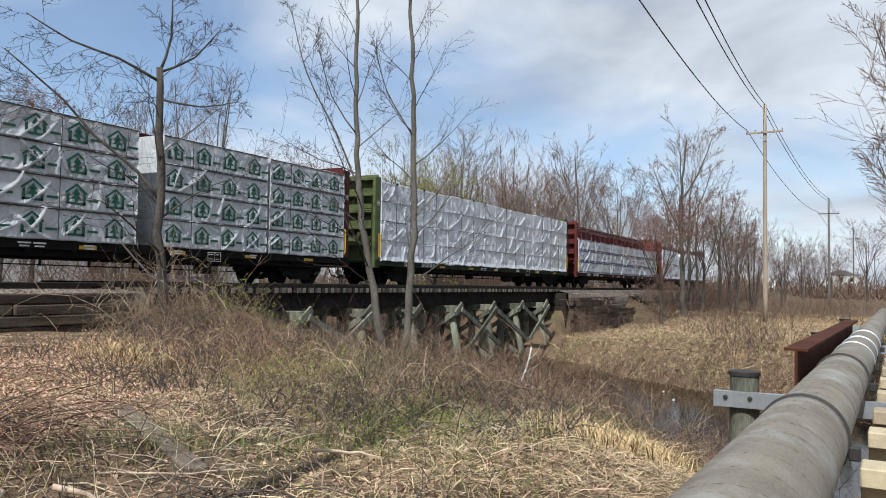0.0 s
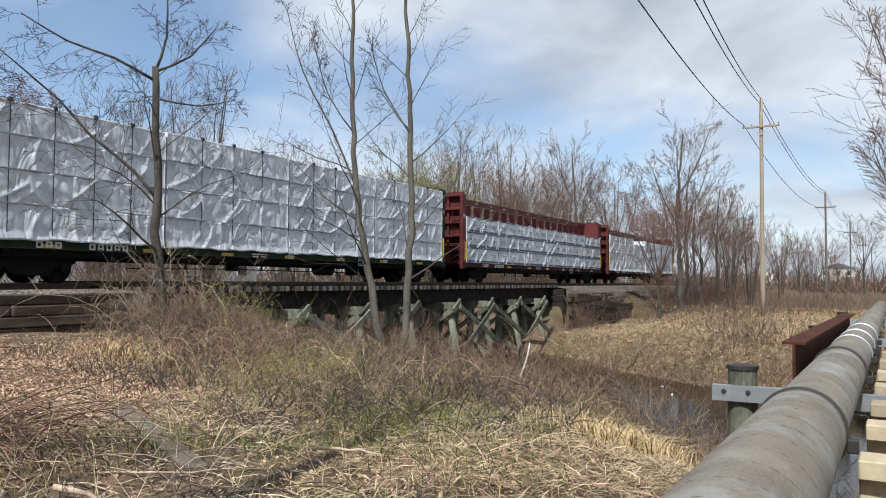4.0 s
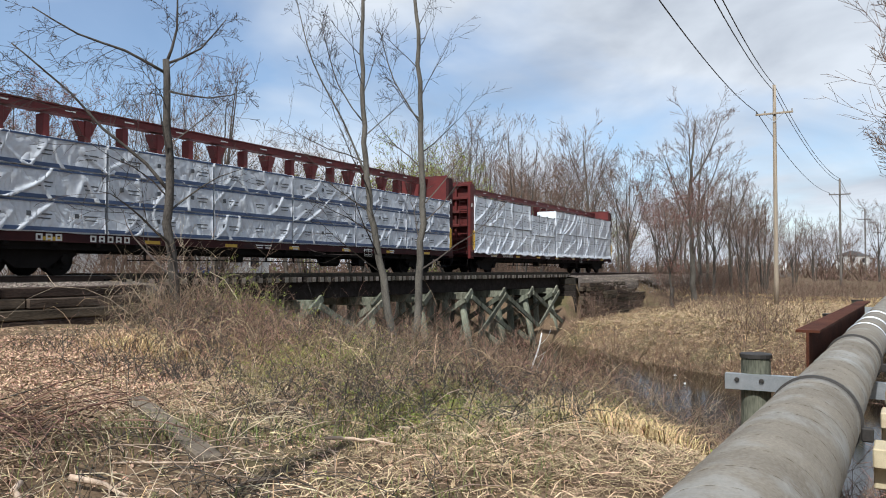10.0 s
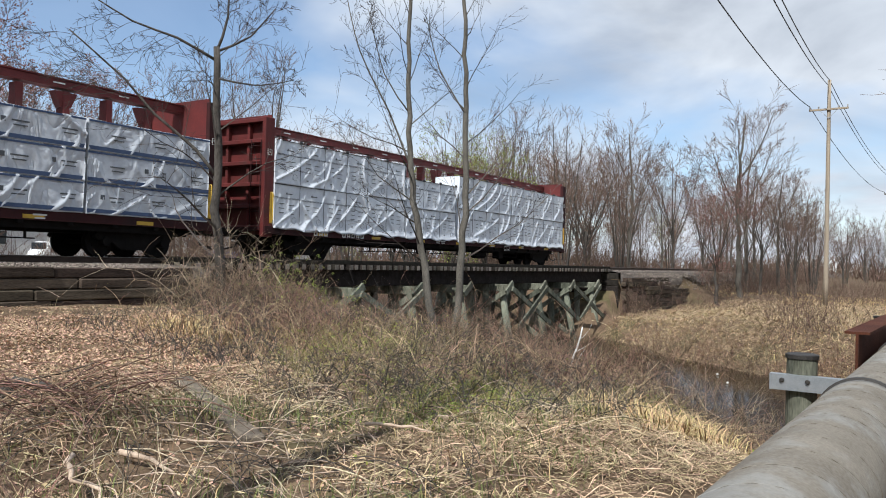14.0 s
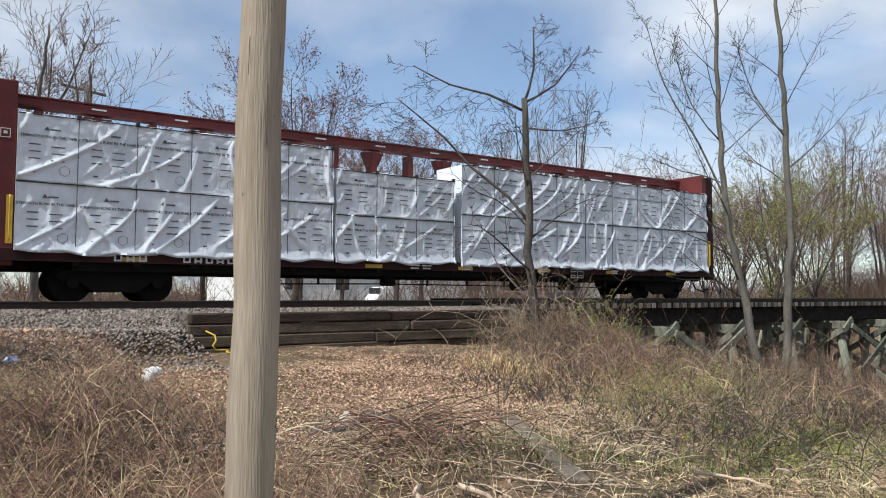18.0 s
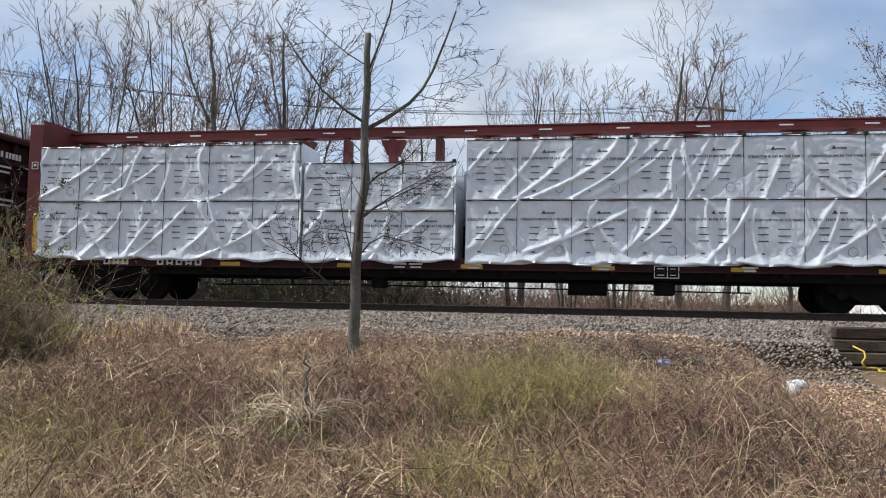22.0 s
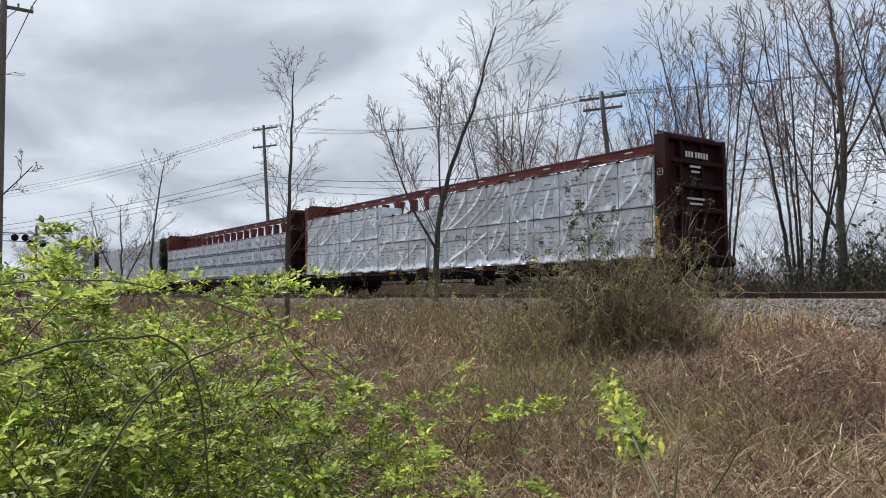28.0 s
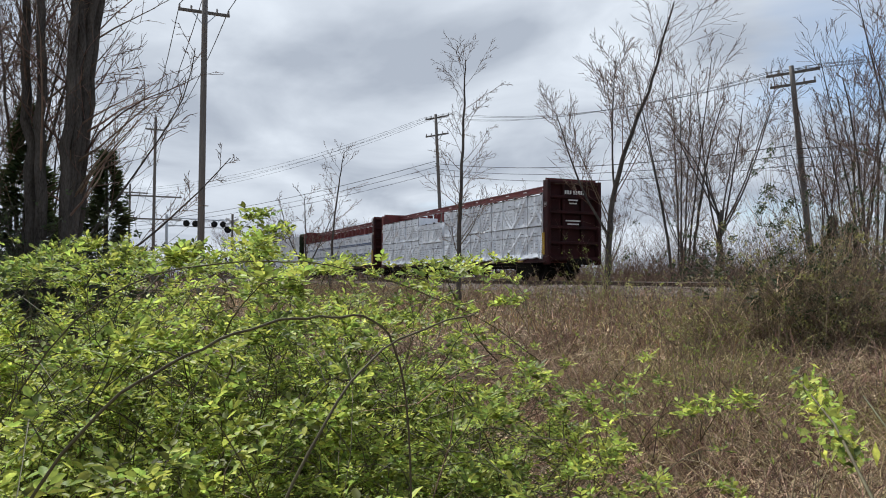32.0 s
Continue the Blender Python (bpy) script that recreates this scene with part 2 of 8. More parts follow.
POLEWOOD = material("weathered_pole_wood", (0.44, 0.37, 0.285), (0.22, 0.178, 0.132), rough=0.92, scale=3, fine=34, bump=0.9, spread=0.6, stretch=(3.2, 3.2, 0.16), bump_dist=0.014, stain=(0.23, 0.125, 0.06), stain_scale=0.8, stain_at=(0.52, 0.76), spec=0.12)
FARPOLE = material("grey_pole_wood", (0.19, 0.17, 0.15), (0.10, 0.09, 0.08), rough=0.9, stretch=(3, 3, 0.1), bump=0.3)
LUMBER = material("sawn_lumber", (0.52, 0.44, 0.30), (0.36, 0.29, 0.19), rough=0.85, stretch=(0.3, 2, 2), bump=0.4, rand=0.2)
RAIL = material("rusty_rail", (0.10, 0.065, 0.048), (0.055, 0.038, 0.03), rough=0.7, metal=0.4, bump=0.3)
RAILHEAD = material("worn_rail_head", (0.45, 0.43, 0.41), (0.30, 0.28, 0.26), rough=0.35, metal=0.9, bump=0.1)
CARRED = material("oxide_red_paint", (0.128, 0.022, 0.02), (0.075, 0.014, 0.0135), rough=0.62, scale=2.0, fine=30, bump=0.25, stain=(0.06, 0.022, 0.019), stain_scale=1.5, stain_at=(0.52, 0.75), spec=0.3)
# the oxide red darkened to stand for shade on rear bulkheads and sills
CARREDSHADE = material("shaded_oxide_paint", (0.05, 0.012, 0.0125), (0.024, 0.008, 0.008), rough=0.7, scale=2.0, bump=0.25, stain=(0.022, 0.013, 0.013), stain_scale=1.5, spec=0.2)
CARGREEN = material("faded_green_paint", (0.105, 0.135, 0.045), (0.06, 0.08, 0.03), rough=0.6, scale=2.0, bump=0.25, stain=(0.045, 0.042, 0.022), stain_scale=1.5, spec=0.25)
# car green with the shade of rear end and sill in its colour
CARGREENSHADE = material("shaded_green_paint", (0.03, 0.045, 0.022), (0.015, 0.02, 0.011), rough=0.75, scale=3, bump=0.3, spec=0.15)
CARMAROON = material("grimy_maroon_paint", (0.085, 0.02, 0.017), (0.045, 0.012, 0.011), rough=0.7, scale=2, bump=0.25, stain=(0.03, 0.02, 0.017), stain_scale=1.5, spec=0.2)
# grimy steel, its base lowered further to carry the shade under the cars
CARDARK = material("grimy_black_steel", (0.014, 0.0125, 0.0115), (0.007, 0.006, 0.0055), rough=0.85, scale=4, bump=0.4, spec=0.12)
DECALWHITE = material("white_stencil_paint", (0.72, 0.71, 0.68), (0.55, 0.54, 0.5), rough=0.7, bump=0)
DECALYELLOW = material("yellow_reflector", (0.62, 0.40, 0.04), (0.42, 0.26, 0.03), rough=0.5, bump=0)
INK = material("wrap_ink", (0.09, 0.095, 0.105), (0.06, 0.065, 0.07), rough=0.5, bump=0)
LOGOGREEN = material("green_wrap_print", (0.012, 0.10, 0.062), (0.01, 0.075, 0.045), rough=0.45, bump=0)
BLUEINK = material("blue_wrap_print", (0.055, 0.085, 0.17), (0.04, 0.065, 0.13), rough=0.45, bump=0)
STRAP = material("black_strapping", (0.02, 0.02, 0.022), (0.015, 0.015, 0.015), rough=0.5, bump=0)
STEELRUST = material("rusted_plate", (0.11, 0.04, 0.023), (0.04, 0.016, 0.011), rough=0.9, scale=2, bump=0.5, stain=(0.022, 0.009, 0.008), stain_scale=1.0, spec=0.12)
GALV = material("galvanised_steel", (0.50, 0.53, 0.56), (0.36, 0.39, 0.42), rough=0.45, metal=0.75, scale=8, bump=0.1)
IRON = material("dark_iron_band", (0.06, 0.055, 0.05), (0.035, 0.032, 0.03), rough=0.7, metal=0.3, bump=0.3)
PIPE = material("weathered_pipe_wrap", (0.275, 0.245, 0.20), (0.115, 0.098, 0.077), rough=0.9, scale=2.6, fine=55, bump=0.9, spread=0.75, stretch=(1.0, 1.0, 1.0), stain=(0.345, 0.355, 0.345), stain_scale=2.2, stain_at=(0.48, 0.85), bump_dist=0.012, spec=0.2)
WIRE = material("black_wire", (0.02, 0.02, 0.02), (0.015, 0.015, 0.015), rough=0.6, bump=0)
INSULATOR = material("grey_porcelain", (0.35, 0.34, 0.33), (0.25, 0.24, 0.23), rough=0.3, bump=0)
WHITEWALL = material("white_siding", (0.72, 0.72, 0.70), (0.60, 0.60, 0.58), rough=0.8, stretch=(0.2, 0.2, 6), bump=0.2)
ROOFGREY = material("grey_roofing", (0.16, 0.16, 0.165), (0.10, 0.10, 0.105), rough=0.9)
GLASSDARK = material("window_glass_dark", (0.03, 0.035, 0.04), (0.02, 0.025, 0.03), rough=0.08, bump=0)
BLUEPAINT = material("blue_truck_paint", (0.03, 0.10, 0.32), (0.02, 0.07, 0.25), rough=0.35, bump=0)
WHITEPAINT = material("white_truck_paint", (0.75, 0.75, 0.74), (0.65, 0.65, 0.64), rough=0.35, bump=0)
RUBBER = material("black_rubber", (0.015, 0.015, 0.015), (0.009, 0.009, 0.009), rough=0.85, spec=0.2)
LITTERWHITE = material("white_litter", (0.75, 0.74, 0.72), (0.6, 0.6, 0.58), rough=0.6)
CANBLUE = material("blue_crushed_can", (0.25, 0.30, 0.55), (0.4, 0.42, 0.5), rough=0.35, metal=0.5)
ROPE = material("yellow_rope", (0.60, 0.43, 0.04), (0.45, 0.3, 0.03), rough=0.8, bump=0)
SIGNRED = material("signal_lens", (0.10, 0.02, 0.02), (0.06, 0.015, 0.015), rough=0.3, bump=0)


def wrap_material(name, base, second, wrinkle=0.5, rough=0.32):
    """Plastic lumber wrap: soft sheen, creases at two scales."""
    m = material(name, base, second, rough=rough, scale=1.6, fine=9, bump=0, spread=0.5, spec=0.5)
    nt = m.node_tree
    b = nt.nodes["Principled BSDF"]
    co = nt.nodes.new("ShaderNodeTexCoord")
    mp = nt.nodes.new("ShaderNodeMapping"); mp.inputs["Rotation"].default_value = (0, 0.5, 0); mp.inputs["Scale"].default_value = (1.0, 1.0, 0.55)
    inf = nt.nodes.new("ShaderNodeObjectInfo")
    off = nt.nodes.new("ShaderNodeVectorMath"); off.operation = "SCALE"; off.inputs[0].default_value = (37.0, 11.0, 23.0)
    nt.links.new(inf.outputs["Random"], off.inputs["Scale"])
    add = nt.nodes.new("ShaderNodeVectorMath"); add.operation = "ADD"
    nt.links.new(co.outputs["Object"], add.inputs[0]); nt.links.new(off.outputs[0], add.inputs[1])
    nt.links.new(add.outputs[0], mp.inputs[0])
    n = nt.nodes.new("ShaderNodeTexNoise"); n.inputs["Scale"].default_value = 1.5; n.inputs["Detail"].default_value = 2.5; n.inputs["Distortion"].default_value = 1.2
    nt.links.new(mp.outputs[0], n.inputs["Vector"])
    # thin creases where the noise crosses its middle value
    s = nt.nodes.new("ShaderNodeMath"); s.operation = "SUBTRACT"; s.inputs[1].default_value = 0.5
    a = nt.nodes.new("ShaderNodeMath"); a.operation = "ABSOLUTE"
    pw = nt.nodes.new("ShaderNodeMath"); pw.operation = "POWER"; pw.inputs[1].default_value = 0.5
    nt.links.new(n.outputs["Fac"], s.inputs[0]); nt.links.new(s.outputs[0], a.inputs[0]); nt.links.new(a.outputs[0], pw.inputs[0])
    bp = nt.nodes.new("ShaderNodeBump"); bp.inputs["Strength"].default_value = wrinkle; bp.inputs["Distance"].default_value = 0.10
    nt.links.new(pw.outputs[0], bp.inputs["Height"]); nt.links.new(bp.outputs[0], b.inputs["Normal"])
    return m


WRAPWHITE = wrap_material("white_lumber_wrap", (0.74, 0.77, 0.81), (0.60, 0.63, 0.68), 0.28, 0.28)
WRAPSILVER = wrap_material("silver_lumber_wrap", (0.64, 0.66, 0.69), (0.50, 0.52, 0.55), 0.8, 0.25)
WRAPGREY = wrap_material("grey_lumber_wrap", (0.56, 0.58, 0.595), (0.42, 0.435, 0.45), 0.8, 0.26)
WRAPSTRIPE = wrap_material("pale_lumber_wrap", (0.62, 0.65, 0.69), (0.46, 0.48, 0.52), 0.7)

# ---- mesh helpers ----
class Shape:
    """Plain lists of vertices and faces, turned into one mesh at the end."""

    def __init__(self):
        self.v, self.f, self.mi = [], [], []

    def add(self, verts, faces, mi=0):
        n = len(self.v)
        self.v.extend(verts)
        self.f.extend([tuple(i + n for i in f) for f in faces])
        self.mi.extend([mi] * len(faces))
        return self

    def box(self, c, s, m=None, chamfer=0.0, mi=0):
        x, y, z = s[0] / 2, s[1] / 2, s[2] / 2
        if chamfer:
            k = min(chamfer, x * 0.9, y * 0.9, z * 0.9)
            pts, idx = [], {}
            for sx in (-1, 1):
                for sy in (-1, 1):
                    for sz in (-1, 1):
                        idx[sx, sy, sz] = len(pts)
                        pts += [(sx * x, sy * (y - k), sz * (z - k)), (sx * (x - k), sy * y, sz * (z - k)), (sx * (x - k), sy * (y - k), sz * z)]
            F = []
            g = lambda a, b, c2, w: idx[a, b, c2] + w
            for s1 in (-1, 1):
                q = [g(s1, -1, -1, 0), g(s1, 1, -1, 0), g(s1, 1, 1, 0), g(s1, -1, 1, 0)]; F.append(q if s1 > 0 else q[::-1])
                q = [g(-1, s1, -1, 1), g(1, s1, -1, 1), g(1, s1, 1, 1), g(-1, s1, 1, 1)]; F.append(q if s1 < 0 else q[::-1])
                q = [g(-1, -1, s1, 2), g(1, -1, s1, 2), g(1, 1, s1, 2), g(-1, 1, s1, 2)]; F.append(q if s1 > 0 else q[::-1])
                for s2 in (-1, 1):
                    q = [g(s1, s2, -1, 0), g(s1, s2, -1, 1), g(s1, s2, 1, 1), g(s1, s2, 1, 0)]; F.append(q if s1 * s2 > 0 else q[::-1])
                    q = [g(s1, -1, s2, 0), g(s1, 1, s2, 0), g(s1, 1, s2, 2), g(s1, -1, s2, 2)]; F.append(q if s1 * s2 > 0 else q[::-1])
                    q = [g(-1, s1, s2, 1), g(1, s1, s2, 1), g(1, s1, s2, 2), g(-1, s1, s2, 2)]; F.append(q[::-1] if s1 * s2 > 0 else q)
                    for s3 in (-1, 1):
                        q = [g(s1, s2, s3, 0), g(s1, s2, s3, 1), g(s1, s2, s3, 2)]; F.append(q if s1 * s2 * s3 > 0 else q[::-1])
        else:
            pts = [(a * x, b * y, c2 * z) for a in (-1, 1) for b in (-1, 1) for c2 in (-1, 1)]
            F = [(0, 1, 3, 2), (4, 6, 7, 5), (0, 4, 5, 1), (2, 3, 7, 6), (0, 2, 6, 4), (1, 5, 7, 3)]
        out = []
        for p in pts:
            q = Vector(p)
            if m is not None:
                q = m @ q
            out.append((q.x + c[0], q.y + c[1], q.z + c[2]))
        return self.add(out, F, mi)

    def beam(self, a, b, w, h, mi=0, chamfer=0.0):
        """A squared timber from a to b, w wide and h high."""
        a, b = Vector(a), Vector(b)
        d = b - a
        q = d.to_track_quat("X", "Z").to_matrix()
        return self.box(((a + b) / 2)[:], (d.length, w, h), q, chamfer, mi)

    def tube(self, pts, radii, sides=6, mi=0, caps=True):
        pts = [Vector(p) for p in pts]
        rings, V, F = [], [], []
        ref = None
        for i, p in enumerate(pts):
            d = (pts[min(i + 1, len(pts) - 1)] - pts[max(i - 1, 0)])
            if d.length < 1e-9:
                d = Vector((0, 0, 1))
            d.normalize()
            if ref is None:
                ref = Vector((1, 0, 0)) if abs(d.x) < 0.8 else Vector((0, 1, 0))
            u = (ref - d * ref.dot(d))
            if u.length < 1e-4:
                u = d.orthogonal()
            u.normalize()
            ref = u
            w = d.cross(u)
            r = radii[i] if hasattr(radii, "__len__") else radii
            for k in range(sides):
                t = 2 * math.pi * k / sides
                q = p + (u * math.cos(t) + w * math.sin(t)) * r
                V.append(q[:])
        for i in range(len(pts) - 1):
            for k in range(sides):
                k2 = (k + 1) % sides
                F.append((i * sides + k, i * sides + k2, (i + 1) * sides + k2, (i + 1) * sides + k))
        if caps:
            F.append(tuple(range(sides - 1, -1, -1)))
            F.append(tuple((len(pts) - 1) * sides + k for k in range(sides)))
        return self.add(V, F, mi)

    def lathe(self, profile, sides=20, axis="z", c=(0, 0, 0), mi=0):
        """Turned shape: profile of (radius, height) along the axis."""
        V, F = [], []
        for r, h in profile:
            for k in range(sides):
                t = 2 * math.pi * k / sides
                a, b = r * math.cos(t), r * math.sin(t)
                p = {"z": (a, b, h), "y": (b, h, a), "x": (h, a, b)}[axis]
                V.append((p[0] + c[0], p[1] + c[1], p[2] + c[2]))
        for i in range(len(profile) - 1):
            for k in range(sides):
                k2 = (k + 1) % sides
                F.append((i * sides + k, i * sides + k2, (i + 1) * sides + k2, (i + 1) * sides + k))
        F.append(tuple(range(sides - 1, -1, -1)))
        F.append(tuple((len(profile) - 1) * sides + k for k in range(sides)))
        return self.add(V, F, mi)

    def mesh(self, name, *mats, smooth=False):
        me = bpy.data.meshes.new(name)
        me.from_pydata(self.v, [], self.f)
        for m in mats:
            me.materials.append(m)
        if len(mats) > 1:
            me.polygons.foreach_set("material_index", self.mi)
        if smooth:
            me.polygons.foreach_set("use_smooth", [True] * len(me.polygons))
        me.update()
        return me


def fast_mesh(name, V, F, mat, smooth=False):
    """A mesh out of numpy arrays of vertices and of equal faces."""
    me = bpy.data.meshes.new(name)
    V, F = np.asarray(V, dtype=np.float32), np.asarray(F, dtype=np.int32)
    me.vertices.add(len(V)); me.vertices.foreach_set("co", V.ravel())
    k = F.shape[1]
    me.loops.add(F.size); me.loops.foreach_set("vertex_index", F.ravel())
    me.polygons.add(len(F)); me.polygons.foreach_set("loop_start", np.arange(0, F.size, k, dtype=np.int32))
    me.materials.append(mat)
    if smooth:
        me.polygons.foreach_set("use_smooth", np.ones(len(F), dtype=bool))
    me.update(calc_edges=True)
    return me


def part(name, shape, mat, parent=None, label="", smooth=False, at=None):
    """One mesh object under a thing or a part."""
    me = shape if isinstance(shape, bpy.types.Mesh) else shape.mesh(name, *(mat if isinstance(mat, tuple) else (mat,)), smooth=smooth)
    ob = new(name, me)
    if parent is not None:
        ob.parent = parent
    if at is not None:
        ob.matrix_basis = at
    if label:
        tagged(ob, label)
    return ob


def thing(name, label, category, at=None, group="", kind=""):
    ob = tagged(new(name), label, category, group, kind)
    if at is not None:
        ob.matrix_basis = at
    return ob


# ---- the lie of the land ----
TRACK_Y, RAIL_Z = 19.44, 1.46
WATER_Z = -2.55


def creek_x(y):
    return 24.0 + 0.73 * (y - 4.0) if y > -6 else 16.7 + 0.2 * (y + 6)


def ss(a, b, x):
    t = min(1, max(0, (x - a) / (b - a)))
    return t * t * (3 - 2 * t)


def ground_z(x, y):
    # floodplain and bank
    z = 0.0 + 0.35 * ss(6, 13.5, y)
    if x > 20:
        z -= 0.9 * ss(22, 36, x) * (1 - ss(70, 130, x))
    d = x - creek_x(y)
    ad = abs(d) * 0.86
    edge = 14.0 + 3.5 * ss(7.5, 11.5, y) if d < 0 else 12.0
    z = z * ss(4.0, edge, ad) + -3.1 * (1 - ss(4.0, edge, ad))
    if 34 < x < 66 and 9 < y < 17.3:
        z -= 1.0 * ss(9, 13, y) * ss(34, 42, x) * (1 - ss(57, 66, x))
    # railway embankment; open where the trestle stands
    dy = abs(y - TRACK_Y)
    bank = 1.02 if dy < 1.9 else 1.02 - (dy - 1.9) * 0.5
    if x < 4.9 and y < TRACK_Y and dy > 2.3:
        bank = max(bank, 0.92 - (dy - 3.1) * 0.115 - 0.75 * ss(2.2, 4.9, x))
    if (4.9 < x < 14.8 or 48 < x < 62.5) and y < 17.3:
        bank = -9.0
    gap = ss(14.6, 15.4, x) * (1 - ss(47.5, 48.5, x))
    if bank > z and gap < 1:
        z = z + (bank - z) * (1 - gap)
    for mx, my, mh, mr in ((-2.2, 9.6, 0.35, 1.6), (1.3, 8.2, 0.4, 1.3), (-6.0, 8.6, 0.4, 1.8), (-0.4, 11.0, 0.25, 1.2), (4.2, 6.0, 0.2, 0.9), (12.5, 12.0, 0.25, 1.6)):
        q = ((x - mx) ** 2 + (y - my) ** 2) / (mr * mr)
        if q < 6:
            z += mh * math.exp(-q)
    lump = noise.noise((x * 0.35, y * 0.35, 0.0)) * 0.16 + noise.noise((x * 1.3, y * 1.3, 5.0)) * 0.05
    if dy < 2.2:
        lump *= 0.15
    return z + lump

# ---- ground ----
def grid_lines(edges):
    out = []
    for a, b, s in edges:
        n = max(1, round((b - a) / s))
        out += [a + (b - a) * i / n for i in range(n)]
    return out + [edges[-1][1]]


def build_ground():
    xs = grid_lines([(-1500, -300, 150), (-300, -80, 20), (-80, -16, 2.0), (-16, 26, 0.3), (26, 60, 0.6), (60, 120, 3), (120, 300, 20), (300, 1500, 150)])
    ys = grid_lines([(-1500, -200, 150), (-200, -20, 15), (-20, -4, 1.0), (-4, 24, 0.3), (24, 60, 2), (60, 200, 14), (200, 1500, 150)])
    V = [(x, y, ground_z(x, y)) for y in ys for x in xs]
    n = len(xs)
    F = [(j * n + i, j * n + i + 1, (j + 1) * n + i + 1, (j + 1) * n + i) for j in range(len(ys) - 1) for i in range(n - 1)]
    ob = new("ground", fast_mesh("ground", V, F, GROUND, True))
    tagged(ob, "brown leaf-littered earth bank with dry grass sloping to a creek", "ground", kind="structure")


def build_water():
    ys = [-60 + 4 * i for i in range(40)]
    V, F = [], []
    for y in ys:
        for k in range(9):
            V.append((creek_x(y) - 9 + 18 * k / 8, y, WATER_Z))
    for j in range(len(ys) - 1):
        for k in range(8):
            F.append((j * 9 + k, j * 9 + k + 1, (j + 1) * 9 + k + 1, (j + 1) * 9 + k))
    tagged(new("water", fast_mesh("water", V, F, WATER, True)), "still dark brown creek water", "creek", kind="structure")


build_ground()
build_water()


# ---- railway track ----
def build_track():
    # ballast bed: a low ridge of its own on the bank
    for a, b, wall in ((-220, 4.9, False), (4.9, 14.9, True), (48.2, 62.5, True), (62.5, 320, False)):
        s = Shape()
        prof = [(-3.7, 0.45), (-3.1, 0.92), (-2.3, 1.12), (-1.55, 1.26), (1.55, 1.26), (2.3, 1.06), (3.4, 0.40)]
        if wall:
            prof[0], prof[1] = (-2.36, 0.2), (-2.35, 1.2)
        n = int((b - a) / 1.0)
        V, F = [], []
        for i in range(n + 1):
            x = a + (b - a) * i / n
            for k, (dy, z) in enumerate(prof):
                if not wall and 1.5 < x < 5.0 and dy < -2.3:
                    u = ss(1.5, 4.9, x)
                    dy, z = dy + (-2.34 + 0.14 * k - dy) * u * 0.85, z + (0.55 - 0.25 * k) * u * (dy > -3.6) * 0.4
                V.append((x, TRACK_Y + dy + noise.noise((x, dy, 1)) * 0.12, z + noise.noise((x * 1.7, dy * 3, 2)) * 0.06))
        m = len(prof)
        for i in range(n):
            for k in range(m - 1):
                F.append((i * m + k, (i + 1) * m + k, (i + 1) * m + k + 1, i * m + k + 1))
        tagged(new("ballast_bed", fast_mesh("ballast_bed", V, F, BALLAST)), "grey crushed stone ballast under the railway track", "ballast", kind="structure")
    # loose stones on the near shoulder
    rng = random.Random(5)
    V, F = [], []
    ico = [(0, 0, 1), (0.9, 0, 0.1), (0, 0.9, -0.1), (-0.9, 0, 0.1), (0, -0.9, -0.1), (0, 0, -0.8)]
    icf = [(0, 1, 2), (0, 2, 3), (0, 3, 4), (0, 4, 1), (5, 2, 1), (5, 3, 2), (5, 4, 3), (5, 1, 4)]
    for i in range(56000):
        x = (rng.uniform(-13, 14.6) if i < 43000 else rng.uniform(-30, -13)) if i < 52000 else rng.uniform(48.5, 80)
        dy = -rng.uniform(0.9, 3.3) if rng.random() < 0.72 else -3.1 - 3.2 * rng.random() ** 1.6 * (0.5 + 0.5 * ss(-6, 0, x))
        a = -dy
        if 4.8 < x < 14.8 and a > 2.2:
            continue
        z = 1.26 if a < 1.55 else (1.26 - (a - 1.55) * 0.19 if a < 2.3 else 1.12 - (a - 2.3) * 0.25)
        z = max(z, ground_z(x, TRACK_Y + dy) if a > 3 else z)
        r = rng.uniform(0.022, 0.06)
        t = rng.uniform(0, 6.3)
        c, sn = math.cos(t), math.sin(t)
        k = len(V)
        for p in ico:
            q = (p[0] * rng.uniform(0.7, 1.2), p[1] * rng.uniform(0.7, 1.2), p[2] * 0.75)
            V.append((x + r * (q[0] * c - q[1] * sn), TRACK_Y + dy + r * (q[0] * sn + q[1] * c), z + r * q[2] + 0.01))
        F += [tuple(j + k for j in f) for f in icf]
    tagged(new("ballast_stones", fast_mesh("ballast_stones", V, F, STONE)), "loose grey ballast stones on the track shoulder", "stones", kind="stuff")
    # rails
    for side in (-0.755, 0.755):
        s = Shape()
        y = TRACK_Y + side
        s.box((50, y, RAIL_Z - 0.165), (600, 0.14, 0.02))
        s.box((50, y, RAIL_Z - 0.10), (600, 0.02, 0.12))
        s.box((50, y, RAIL_Z - 0.024), (600, 0.072, 0.04), chamfer=0.008)
        rail = tagged(new("rail", s.mesh("rail", RAIL)), "rusty steel running rail on wooden ties", "rail", "running rails", "structure")
        h = Shape().box((50, y, RAIL_Z - 0.002), (600, 0.05, 0.004))
        part("rail_head", h, RAILHEAD, rail, "polished rail head")
    me = Shape().box((0, 0, 0), (0.23, 2.6, 0.17), chamfer=0.015).mesh("tie", TIE)
    bed = tagged(new("crosstie_row"), "weathered wooden crossties laid under the rails", "crossties", kind="structure")
    rng = random.Random(8)
    count = 0
    for i in range(-60, 200):
        x = i * 0.53
        if 14.0 < x < 48.6:
            continue
